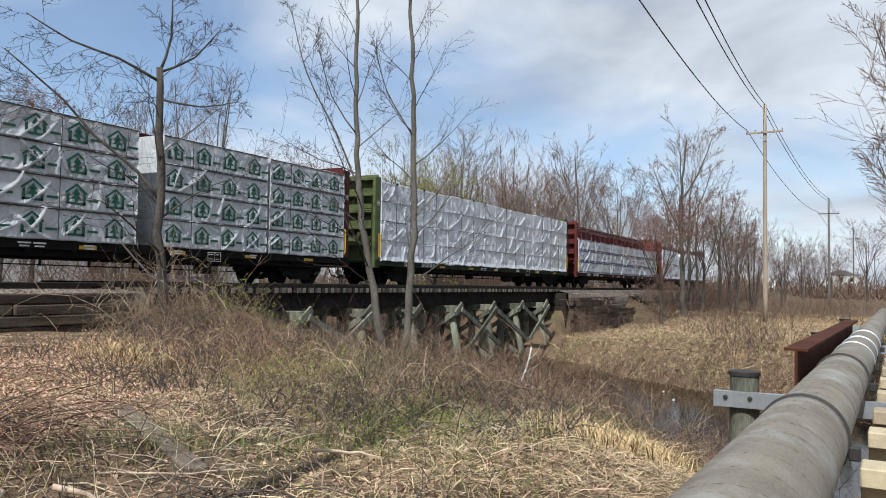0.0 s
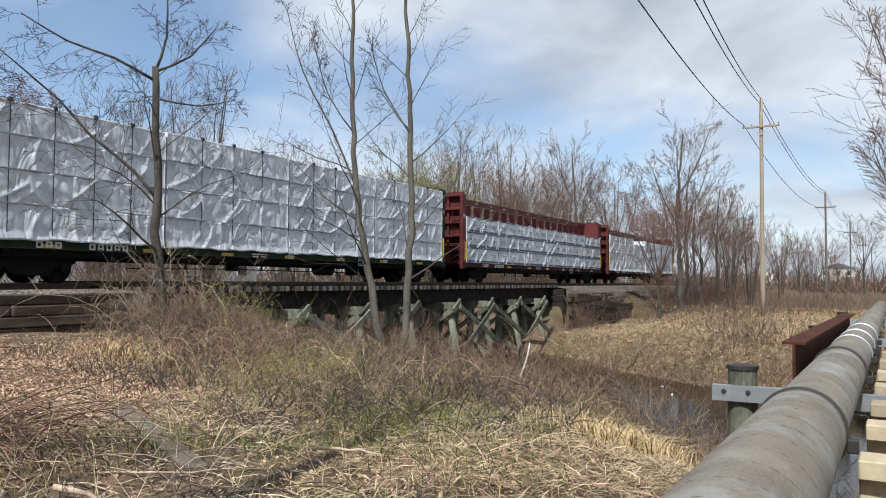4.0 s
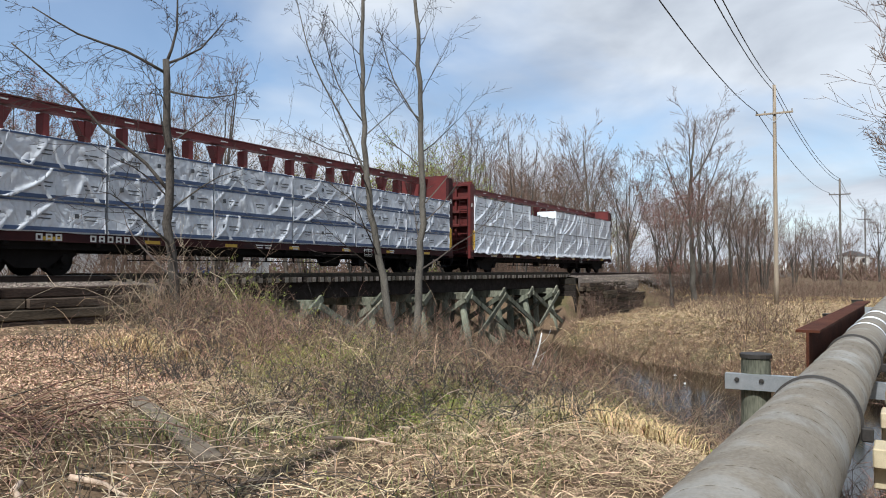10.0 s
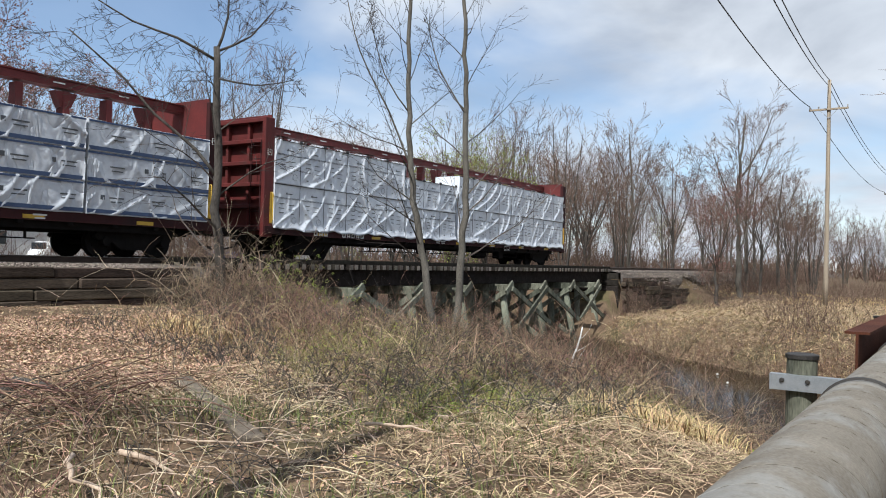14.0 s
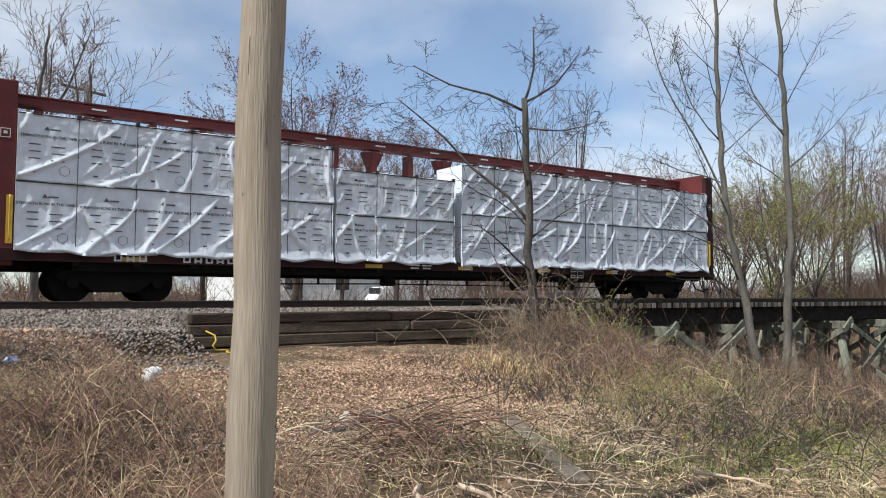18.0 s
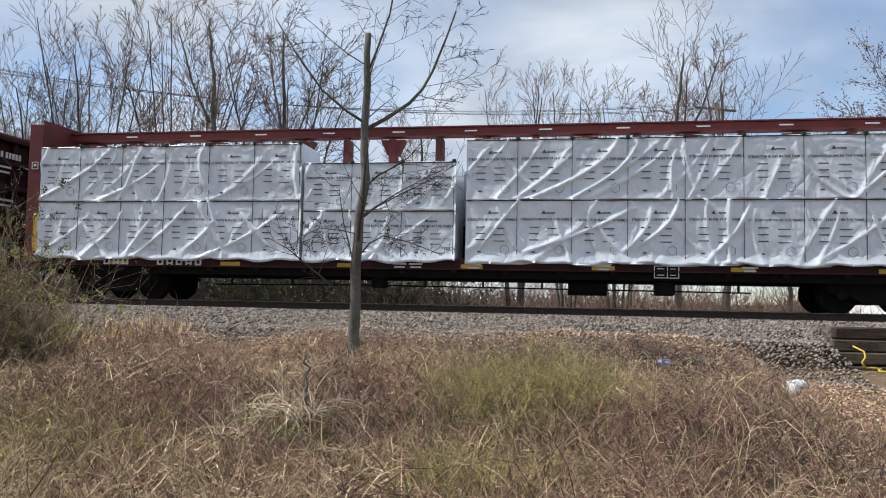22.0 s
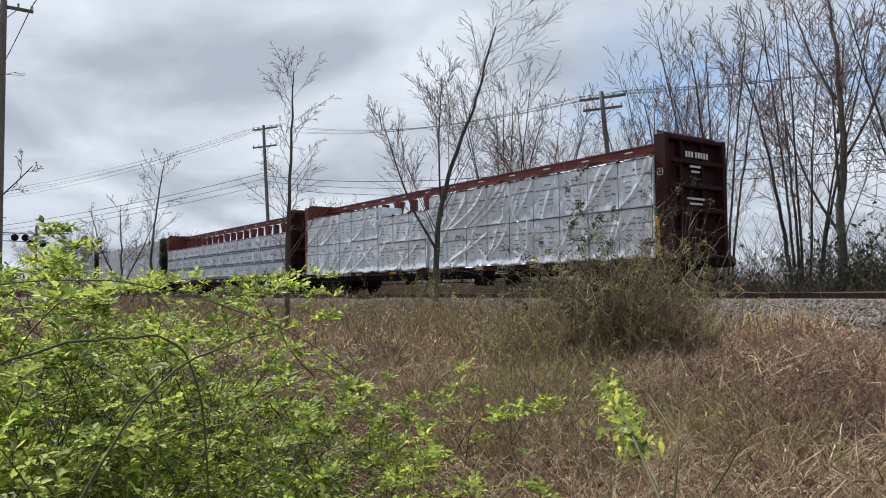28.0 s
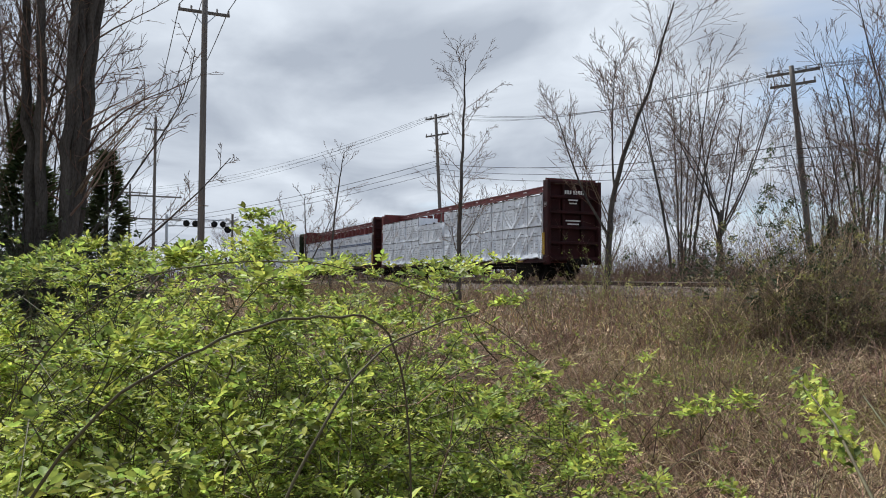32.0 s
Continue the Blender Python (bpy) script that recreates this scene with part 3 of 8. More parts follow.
        ob = part("tie", me, None, bed, at=pose(x, TRACK_Y + rng.uniform(-0.05, 0.05), RAIL_Z - 0.265, 0, 0, rng.uniform(-1.5, 1.5)))


build_track()


# ---- timber trestle ----
def build_trestle():
    t = thing("timber_trestle", "open-deck timber pile trestle with mossy braced bents", "railway bridge")
    # stringers
    for dy in (-1.05, -0.7, 0.7, 1.05):
        part("stringer", Shape().box((31.3, TRACK_Y + dy, 0.86), (34.4, 0.28, 0.62), chamfer=0.02), DARKTIMBER, t, "dark creosoted stringer")
    # deck ties stick out beyond the rails
    me = Shape().box((0, 0, 0), (0.22, 3.3, 0.2), chamfer=0.015).mesh("bridge_tie", DARKTIMBER)
    # thin pale plates paint the sunlight on the tie ends
    end = Shape().box((0, -1.655, 0), (0.19, 0.012, 0.17), chamfer=0.004).mesh("tie_end", SUNLITGRAIN)
    rng = random.Random(3)
    x = 14.2
    while x < 48.6:
        tie = part("bridge_tie", me, None, t, at=pose(x, TRACK_Y + rng.uniform(-0.06, 0.06), 1.27, 0, 0, rng.uniform(-1, 1)))
        part("tie_end", end, None, tie, "pale grey tie end with sunlight in its colour")
        x += 0.40
    for dy in (-1.45, 1.45):
        part("guard_timber", Shape().box((31.3, TRACK_Y + dy, 1.44), (34.4, 0.18, 0.14), chamfer=0.015), DARKTIMBER, t, "long guard timber bolted on the ties")
    # bents
    pile = Shape().tube([(0, 0, -4.2), (0, 0, -2), (0, 0, 0.0)], [0.19, 0.175, 0.165], 10).mesh("timber_post", TRESTLE, smooth=True)
    bents = [17.6, 21.6, 25.4, 29.3, 33.2, 37.0, 40.8, 44.6]
    for bx in bents:
        part("cap_beam", Shape().box((bx, TRACK_Y, 0.37), (0.33, 4.2, 0.34), chamfer=0.02), TRESTLE, t)
        for k, (dy, lean) in enumerate(((-1.75, 11), (-0.85, 3), (0.0, 0), (0.85, -3), (1.75, -11))):
            part("timber_post", pile, None, t, at=pose(bx + rng.uniform(-0.05, 0.05), TRACK_Y + dy, 0.22, -lean + rng.uniform(-1, 1), rng.uniform(-1.5, 1.5), 0))
        for sx, sgn in ((-0.26, 1), (0.26, -1)):
            part("cross_brace", Shape().beam((bx + sx, TRACK_Y - sgn * 2.15, 0.25), (bx + sx, TRACK_Y + sgn * 1.9, -2.3), 0.09, 0.25, chamfer=0.01), TRESTLE, t)
        # raking timber heads that stand proud of the cap
        part("head_block", Shape().beam((bx - 0.32, TRACK_Y - 2.15, 0.15), (bx + 0.36, TRACK_Y - 2.15, 0.62), 0.1, 0.28, chamfer=0.01), TRESTLE, t)
    # sway braces along the near face
    for i in range(len(bents) - 1):
        a, b = bents[i], bents[i + 1]
        if i in (0, 1, 4, 5, 6):
            part("sway_brace", Shape().beam((a, TRACK_Y - 2.32, 0.35), (b, TRACK_Y - 2.6, -1.5), 0.09, 0.24, chamfer=0.01), TRESTLE, t)
        if i in (1, 4, 6):
            part("sway_brace", Shape().beam((a, TRACK_Y - 2.7, -1.5), (b, TRACK_Y - 2.42, 0.35), 0.09, 0.24, chamfer=0.01), TRESTLE, t)
    for bx in (15.2, 47.9):
        for k in range(9):
            part("abutment_plank", Shape().box((bx, TRACK_Y, 0.9 - k * 0.42), (0.2, 4.6, 0.4), chamfer=0.02), DARKTIMBER, t)
    return t


build_trestle()


def build_tie_walls():
    # wing wall of stacked timbers beside the near shoulder
    w = thing("timber_wing_wall", "stacked weathered timbers retaining the track shoulder", "retaining wall")
    rng = random.Random(9)
    for row in range(4):
        x = 5.0 + rng.uniform(-0.1, 0.15) * (row > 0)
        ends = [x, 10.2 + rng.uniform(-0.6, 0.6), 14.3 + rng.uniform(-0.3, 0.2)]
        for a, b in zip(ends, ends[1:]):
            part("timber", Shape().box(((a + b) / 2, 16.95 + rng.uniform(-0.04, 0.04) - 0.03 * (3 - row), 0.33 + row * 0.255), (b - a - 0.02, 0.3, 0.235), Matrix.Rotation(rng.uniform(-0.008, 0.008), 3, "Y") @ Matrix.Rotation(rng.uniform(-0.012, 0.012), 3, "Z"), chamfer=0.025), TIE, w)
    # pile of old crossties beyond the creek
    p = thing("crosstie_stack", "untidy stack of old dark crossties beside the track", "crosstie stack", group="crosstie stacks")
    for row in range(8):
        for k in range(5):
            a = 48.6 + k * 2.75 + rng.uniform(-0.25, 0.25)
            if (row > 5 and k > 2) or (row > 4 and k == 4):
                continue
            part("tie", Shape().box((a + 1.3, 16.55 + rng.uniform(-0.1, 0.1) - 0.03 * (7 - row), -1.35 + row * 0.29), (2.6, 0.32, 0.26), Matrix.Rotation(rng.uniform(-0.03, 0.03), 3, "Z"), chamfer=0.02), TIE, p)
            part("tie", Shape().box((a + 1.2, 16.92, -1.35 + row * 0.29), (2.6, 0.3, 0.26), chamfer=0.02), TIE, p)


build_tie_walls()

# ---- freight train ----
MOVERS = []            # (object, x on its car line, car index)
HALF = 11.8            # half a car over its bulkheads
PITCH = 25.45
DECK = 1.08
# x of the last car's leading bulkhead, by the clock
TRAIN_ROWS = [(0.0, 77.8), (2.0, 69.2), (6.0, 51.95), (9.0, 39.07), (12.0, 26.1), (16.5, 7.38), (19.0, -2.6), (22.0, -14.5), (24.0, -22.4), (27.0, -34.0), (29.0, -41.9), (32.0, -54.0)]


def printed(text, size):
    """A mesh of built-in lettering, centred, standing in the xz plane and facing -y."""
    cu = bpy.data.curves.new("lettering", "FONT")
    cu.offset = size * 0.035
    cu.body, cu.size, cu.align_x, cu.align_y, cu.resolution_u = text, size, "CENTER", "CENTER", 1
    ob = new("lettering", cu)
    me = bpy.data.meshes.new_from_object(ob.evaluated_get(bpy.context.evaluated_depsgraph_get()))
    bpy.data.objects.remove(ob)
    me.transform(Matrix.Rotation(math.pi / 2, 4, "X"))
    me.materials.clear()
    return me


def crease(x, z, seed):
    a = noise.noise((x * 0.9 + z * 0.7, z * 0.8, seed))
    b = noise.noise((x * 2.2 - z * 1.6, z * 1.3, seed + 7))
    c = noise.noise((x * 4.5 + z * 3.0, z * 2.0 - x, seed + 13))
    return -0.04 * abs(a) ** 0.7 - 0.016 * abs(b) ** 0.7 - 0.006 * abs(c)


def drape_folds(length, z0, z1, seed, density, X, Z):
    """Raised curved folds where the wrap is pulled: how far each point stands proud."""
    rs = np.random.RandomState(seed % 100000)
    out = np.zeros_like(X)
    h = z1 - z0
    for k in range(int(length * density)):
        x0, a, b = rs.uniform(-length / 2, length / 2), rs.normal(-0.1, 0.45), rs.uniform(-1.3, 0.9)
        top, low = z1 - h * rs.uniform(-0.25, 0.3), z0 + h * rs.uniform(-0.4, 0.2)
        w, ht = rs.uniform(0.028, 0.06), rs.uniform(0.025, 0.07)
        d = z1 - Z
        off = (X - x0 - a * d - b * d * d / h) / np.sqrt(1 + (a + 2 * b * d / h) ** 2)
        fade = np.clip((top - Z) / (0.25 * h), 0, 1) * np.clip((Z - low) / (0.2 * h), 0, 1)
        out = np.maximum(out, ht * np.exp(-(off / w) ** 2) * fade)
    return out


def bundle_mesh(length, z0, z1, seed, mat, step=0.09, bulge=0.03, hem=0.0, depth=1.3, folds=0.0):
    """A wrapped pack of lumber: creased near face, sagging top edge, plain back and ends."""
    nx, nz = max(3, int(length / step)), max(3, int((z1 - z0) / step))
    V, F = [], []
    gx, gz = np.meshgrid(np.linspace(-length / 2, length / 2, nx + 1), np.linspace(z0, z1, nz + 1))
    proud = drape_folds(length, z0, z1, seed, folds, gx, gz)
    for j in range(nz + 1):
        for i in range(nx + 1):
            x, v = -length / 2 + length * i / nx, j / nz
            z = z0 + (z1 - z0) * v
            yy = crease(x, z, seed) + float(proud[j, i])
            edge = min(i, nx - i, 2 * j + 1, 2 * (nz - j) + 1) / 2
            if edge < 1:
                yy -= -0.02 * (1 - edge)
            zz = z
            if j < 4 and hem:
                yy += (0.015 if hem > 0.05 else 0.003) * (4 - j)
                zz -= hem * (4 - j) / 4 * (0.7 + 0.5 * math.sin(x * 4.6 + seed) * math.cos(x * 1.9 + seed * 2))
            if j == nz:
                zz += 0.025 * noise.noise((x * 1.3, seed, 4.0))
            V.append((x, -yy * 1.0, zz))
    n = nx + 1
    for j in range(nz):
        for i in range(nx):
            F.append((j * n + i, j * n + i + 1, (j + 1) * n + i + 1, (j + 1) * n + i))
    base = len(V)
    h = length / 2
    top = nz * n
    # back corners close the pack
    V += [(-h, depth, z0), (h, depth, z0), (h, depth, z1), (-h, depth, z1)]
    s = Shape()
    s.v, s.f = V, F
    for i in range(nx):
        a, b = top + i, top + i + 1
        s.f.append((a, b, base + 2, base + 3) if i == 0 else (a, b, base + 2))
        a, b = i, i + 1
        s.f.append((b, a, base, base + 1) if i == 0 else (b, a, base + 1))
    for j in range(nz):
        a, b = j * n, (j + 1) * n
        s.f.append((b, a, base, base + 3) if j == 0 else (b, a, base + 3))
        a, b = j * n + nx, (j + 1) * n + nx
        s.f.append((a, b, base + 2, base + 1) if j == 0 else (a, b, base + 2))
    s.f.append((base + 1, base, base + 3, base + 2))
    s.mi = [0] * len(s.f)
    me = s.mesh("wrap", mat)
    me.polygons.foreach_set("use_smooth", [i < nx * nz for i in range(len(me.polygons))])
    return me


def house_logo(s, cx, cz, w, y=-0.004):
    """Printed house outline with a fir tree in it."""
    h = w * 0.42
    def poly(pts):
        s.add([(cx + a * w, y, cz + b * w) for a, b in pts], [tuple(range(len(pts)))])
    poly([(-0.5, 0.05), (0, 0.42), (0, 0.32), (-0.43, -0.01)])
    poly([(0, 0.42), (0.5, 0.05), (0.43, -0.01), (0, 0.32)])
    poly([(-0.42, -0.42), (-0.30, -0.42), (-0.30, 0.05), (-0.42, -0.03)])
    poly([(0.30, -0.42), (0.42, -0.42), (0.42, -0.03), (0.30, 0.05)])
    poly([(-0.42, -0.42), (-0.05, -0.42), (-0.05, -0.33), (-0.42, -0.33)])
    poly([(0.05, -0.42), (0.42, -0.42), (0.42, -0.33), (0.05, -0.33)])
    poly([(-0.06, -0.42), (0.06, -0.42), (0.06, -0.2), (-0.06, -0.2)])
    poly([(-0.24, -0.2), (0.24, -0.2), (0, 0.06)])
    poly([(-0.18, -0.02), (0.18, -0.02), (0, 0.24)])


SLOGAN = None


def load_bundle(car, cx, length, z0, z1, style, seed, far=False):
    """One wrapped lumber pack as a thing of its own, resting on the deck or on the pack below."""
    words = {"white": "white plastic wrapped lumber pack with printed slogans", "silver": "crinkled silver wrapped lumber pack on the flat car",
             "grey": "grey wrapped lumber pack printed with green house emblems", "stripe": "pale wrapped lumber pack with dark blue printed bands"}[style]
    mat = {"white": WRAPWHITE, "silver": WRAPSILVER, "grey": WRAPGREY, "stripe": WRAPSTRIPE}[style]
    ob = thing("lumber_bundle", words, "lumber bundle", group="wrapped lumber packs")
    hem = {"white": 0.11, "silver": 0.06, "grey": 0.03, "stripe": 0.02}[style] if not far else 0
    part("wrap", bundle_mesh(length, z0, z1, seed, mat, 0.045 if not far else 0.8, hem=hem if z0 < 1.3 else hem * 0.3, folds=0 if far else {"white": 2.6, "silver": 1.5, "grey": 1.4, "stripe": 1.6}[style]), None, ob)
    rng = random.Random(seed)
    hgt = z1 - z0
    if not far:
        prints = Shape()
        if style == "grey":
            n = max(1, round(length / 1.22))
            for i in range(n):
                px = -length / 2 + length * (i + 0.5) / n
                house_logo(prints, px - 0.12, z0 + hgt * 0.5, 0.66, -0.012)
                prints.add([(px + 0.24, -0.012, z0 + hgt * 0.28), (px + 0.56, -0.012, z0 + hgt * 0.28), (px + 0.56, -0.012, z0 + hgt * 0.36), (px + 0.24, -0.012, z0 + hgt * 0.36)], [(0, 1, 2, 3)])
            tagged(part("emblem_print", prints, LOGOGREEN, ob, "dark green printed emblems"), kind="stuff")
            for i in range(1, n, 3):
                px = -length / 2 + length * i / n
                part("strap", Shape().box((px, -0.012, (z0 + z1) / 2), (0.014, 0.012, hgt)), STRAP, ob)
            part("edge_strap", Shape().box((0, -0.01, z1 - 0.03), (length, 0.014, 0.03)), STRAP, ob)
        elif style == "stripe":
            prints.add([(-length / 2, -0.008, z0 + 0.02), (length / 2, -0.008, z0 + 0.02), (length / 2, -0.008, z0 + 0.12), (-length / 2, -0.008, z0 + 0.12)], [(0, 1, 2, 3)])
            prints.add([(-length / 2, -0.008, z1 - 0.06), (length / 2, -0.008, z1 - 0.06), (length / 2, -0.008, z1 - 0.01), (-length / 2, -0.008, z1 - 0.01)], [(0, 1, 2, 3)])
            part("band_print", prints, BLUEINK, ob, "dark blue printed band")
            marks = Shape()
            n = max(1, round(length / 1.2))
            for i in range(n):
                px = -length / 2 + length * (i + 0.5) / n
                if rng.random() < 0.5:
                    marks.box((px - 0.2, -0.008, z0 + hgt * 0.55), (0.12, 0.004, 0.12))
                marks.box((px + 0.2, -0.008, z0 + hgt * 0.55), (0.42, 0.004, 0.035))
                marks.box((px + 0.2, -0.008, z0 + hgt * 0.42), (0.34, 0.004, 0.03))
            tagged(part("text_print", marks, INK, ob, "small dark print"), kind="stuff")
        elif style == "white":
            n = max(1, round(length / 1.27))
            ink = Shape()
            for i in range(n):
                px = -length / 2 + length * (i + 0.5) / n
                t = part("slogan_print", SLOGAN, None, ob, at=pose(px, -0.014, z0 + hgt * 0.66 + rng.uniform(-0.02, 0.02)))
                ink.add([(px - 0.12, -0.012, z0 + hgt * 0.76), (px, -0.012, z0 + hgt * 0.76), (px - 0.06, -0.012, z0 + hgt * 0.82)], [(0, 1, 2)])
                ink.box((px + 0.1, -0.012, z0 + hgt * 0.775), (0.2, 0.004, 0.03))
                for k in range(3):
                    zz = z0 + hgt * (0.54 - k * 0.105)
                    ink.box((px - 0.28, -0.012, zz), (0.22, 0.004, 0.026))
                    ink.box((px + 0.16, -0.012, zz - 0.03), (0.26, 0.004, 0.022))
                a, zz, r = px + 0.3, z0 + hgt * 0.17, 0.11
                for k in range(6):
                    t0, t1 = math.pi / 3 * k + math.pi / 6, math.pi / 3 * (k + 1) + math.pi / 6
                    ink.beam((a + r * math.cos(t0), -0.012, zz + r * math.sin(t0)), (a + r * math.cos(t1), -0.012, zz + r * math.sin(t1)), 0.004, 0.008)
                ink.box((px - 0.3, -0.012, z0 + hgt * 0.13), (0.09, 0.004, 0.035))
            tagged(part("text_print", ink, INK, ob, "small dark print and hexagons"), kind="stuff")
            for i in range(1, n + 1):
                px = -length / 2 + length * i / n - 0.05
                part("strap", Shape().box((px, -0.008, (z0 + z1) / 2), (0.012, 0.012, hgt - 0.04)), STRAP, ob)
                if z1 > 3.0:
                    part("corner_protector", Shape().box((px, 0.0, z1 + 0.01), (0.09, 0.09, 0.09), chamfer=0.015), STRAP, ob)
            part("edge_strap", Shape().box((0, -0.006, z1 - 0.02), (length, 0.012, 0.025)), STRAP, ob)
        else:
            n = max(1, round(length / 1.3))
            for i in range(1, n):
                px = -length / 2 + length * i / n
                part("strap", Shape().box((px, -0.004, (z0 + z1) / 2), (0.018, 0.012, hgt - 0.04)), STRAP, ob)
                if z1 > 4.0:
                    part("corner_protector", Shape().box((px, 0.0, z1 + 0.01), (0.1, 0.1, 0.1), chamfer=0.015), STRAP, ob)
    MOVERS.append((ob, cx, car, far))
    return ob


def wheel_mesh():
    s = Shape()
    for sgn in (-1, 1):
        y = sgn * 0.755
        s.lathe([(0.10, y - 0.07), (0.36, y - 0.065), (0.42, y - 0.06), (0.42, y + 0.05), (0.455, y + 0.055), (0.455, y + 0.08), (0.12, y + 0.09)] if sgn < 0 else
                [(0.12, y - 0.09), (0.455, y - 0.08), (0.455, y - 0.055), (0.42, y - 0.05), (0.42, y + 0.06), (0.36, y + 0.065), (0.10, y + 0.07)], 28, "y")
        for k in range(6):
            t = k * math.pi / 3
            s.lathe([(0.03, y + sgn * 0.06), (0.03, y + sgn * 0.10)] if sgn > 0 else [(0.03, y - 0.10), (0.03, y - 0.06)], 6, "y", (0.26 * math.cos(t), 0, 0.26 * math.sin(t)))
    s.lathe([(0.085, -1.0), (0.085, 1.0)], 12, "y")
    return s.mesh("wheelset", CARDARK, smooth=False)


WHEELSETS = []


def truck_frame(parent, cx):
    s = Shape()
    for y in (-1.02, 1.02):
        s.add([(cx + a, y + b, z) for b in (-0.07, 0.07) for a, z in ((-1.25, 0.55), (-1.15, 0.66), (-0.6, 0.70), (-0.35, 0.78), (0.35, 0.78), (0.6, 0.70), (1.15, 0.66), (1.25, 0.55), (1.1, 0.45), (0.75, 0.42), (0.42, 0.2), (-0.42, 0.2), (-0.75, 0.42), (-1.1, 0.45))],
              [tuple(range(13, -1, -1)), tuple(range(14, 28))] + [(i, (i + 1) % 14, 14 + (i + 1) % 14, 14 + i) for i in range(14)])
        for k in (-0.18, 0, 0.18):
            s.lathe([(0.07, 0.25), (0.07, 0.55)], 8, "z", (cx + k, y - math.copysign(0.09, -y) * 0, 0))
        for e in (-0.89, 0.89):
            s.lathe([(0.13, y - 0.12), (0.13, y + 0.12)], 10, "y", (cx + e, 0, 0.42))
    s.box((cx, 0, 0.55), (0.4, 2.1, 0.3), chamfer=0.03)
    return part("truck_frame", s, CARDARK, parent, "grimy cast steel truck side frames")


def flat_car(index, paint, dark, beam_top, style):
    """Centre-beam flat car: sills, deck, beam with posts, ribbed bulkheads, trucks."""
    name = {CARRED: "oxide-red", CARGREEN: "faded green", CARMAROON: "dark maroon"}[paint]
    car = thing("center_beam_flat_car", f"{name} centre-beam flat car carrying wrapped lumber", "railway car", group="freight train")
    # deck and sills: the load's shade over them is painted in as a darker tone
    part("deck", Shape().box((0, 0, DECK - 0.07), (2 * HALF, 2.85, 0.12), chamfer=0.02), dark, car)
    for y in (-1.43, 1.43):
        s = Shape()
        s.box((0, y, 0.985), (2 * HALF - 0.1, 0.06, 0.25), chamfer=0.01)
        s.box((0, y - math.copysign(0.05, y) * -1, 0.865), (2 * HALF - 0.1, 0.12, 0.03))
        # added near-black strip that stands for the shade below the sill
        sill_strip = Shape().box((0, y * 0.93, 0.76), (20.5, 0.05, 0.2))
        part("under_sill_strip", sill_strip, CARDARK, car)
        sill = part("side_sill", s, dark, car)
        if y < 0:
            for x in np.arange(-10.2, 10.3, 1.24):
                part("winch", Shape().box((float(x), y - 0.03, 0.81), (0.16, 0.1, 0.12), chamfer=0.02), CARDARK, sill)
            for k, x in enumerate(np.arange(-9.0, 10.0, 3.05)):
                part("reflector", Shape().box((float(x), y - 0.036, 0.93), (0.52, 0.008, 0.10)), DECALYELLOW, sill, "yellow reflector strip")
    s = Shape()
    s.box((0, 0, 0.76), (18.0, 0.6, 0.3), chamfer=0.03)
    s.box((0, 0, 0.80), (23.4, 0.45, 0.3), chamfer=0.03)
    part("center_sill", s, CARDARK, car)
    # brake gear and cross bearers hang below the deck
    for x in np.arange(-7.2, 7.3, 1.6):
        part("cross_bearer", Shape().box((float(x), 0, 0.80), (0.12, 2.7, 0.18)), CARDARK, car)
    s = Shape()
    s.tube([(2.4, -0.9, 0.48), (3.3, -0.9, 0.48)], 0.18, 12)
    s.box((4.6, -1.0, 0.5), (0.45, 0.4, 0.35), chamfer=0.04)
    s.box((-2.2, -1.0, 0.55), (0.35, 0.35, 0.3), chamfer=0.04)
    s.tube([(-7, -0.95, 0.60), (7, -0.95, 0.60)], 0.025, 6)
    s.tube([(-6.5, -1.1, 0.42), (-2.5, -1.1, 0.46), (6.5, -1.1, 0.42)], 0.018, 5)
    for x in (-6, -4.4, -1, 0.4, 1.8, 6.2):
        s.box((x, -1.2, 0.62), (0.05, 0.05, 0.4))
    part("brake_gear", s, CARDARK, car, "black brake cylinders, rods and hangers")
    # centre beam: top chord, posts, arched gussets
    s = Shape()
    s.box((0, 0, beam_top - 0.13), (23.0, 0.42, 0.22), chamfer=0.03)
    s.box((0, 0, beam_top - 0.015), (23.0, 0.50, 0.03))
    chord = part("beam_chord", s, paint, car)
    part("beam_web", Shape().box((0, 0, 1.55), (22.3, 0.05, 0.95)), dark, car)
    for k, x in enumerate(np.arange(-10.85, 10.9, 1.24)):
        x = float(x)
        s = Shape().box((x, 0, (DECK + beam_top - 0.3) / 2), (0.19, 0.34, beam_top - 0.3 - DECK), chamfer=0.015)
        if k % 2:
            for sg in (-1, 1):
                s.add([(x + sg * 0.09, -0.14, beam_top - 0.32), (x + sg * 0.32, -0.14, beam_top - 0.32), (x + sg * 0.14, -0.14, beam_top - 0.72), (x + sg * 0.09, -0.14, beam_top - 0.72),
                       (x + sg * 0.09, 0.14, beam_top - 0.32), (x + sg * 0.32, 0.14, beam_top - 0.32), (x + sg * 0.14, 0.14, beam_top - 0.72), (x + sg * 0.09, 0.14, beam_top - 0.72)],
                      [(0, 1, 2, 3), (7, 6, 5, 4), (0, 4, 5, 1), (1, 5, 6, 2), (2, 6, 7, 3), (3, 7, 4, 0)])
        part("post", s, paint, car)
    if style in ("white", "stripe"):
        clips = Shape()
        for x in np.arange(-9.6, 10, 1.9):
            clips.box((float(x), -0.214, beam_top - 0.13), (0.32, 0.01, 0.035))
        tagged(part("cable_slot", clips, DECALWHITE, chord, "pale chord slots"), kind="stuff")
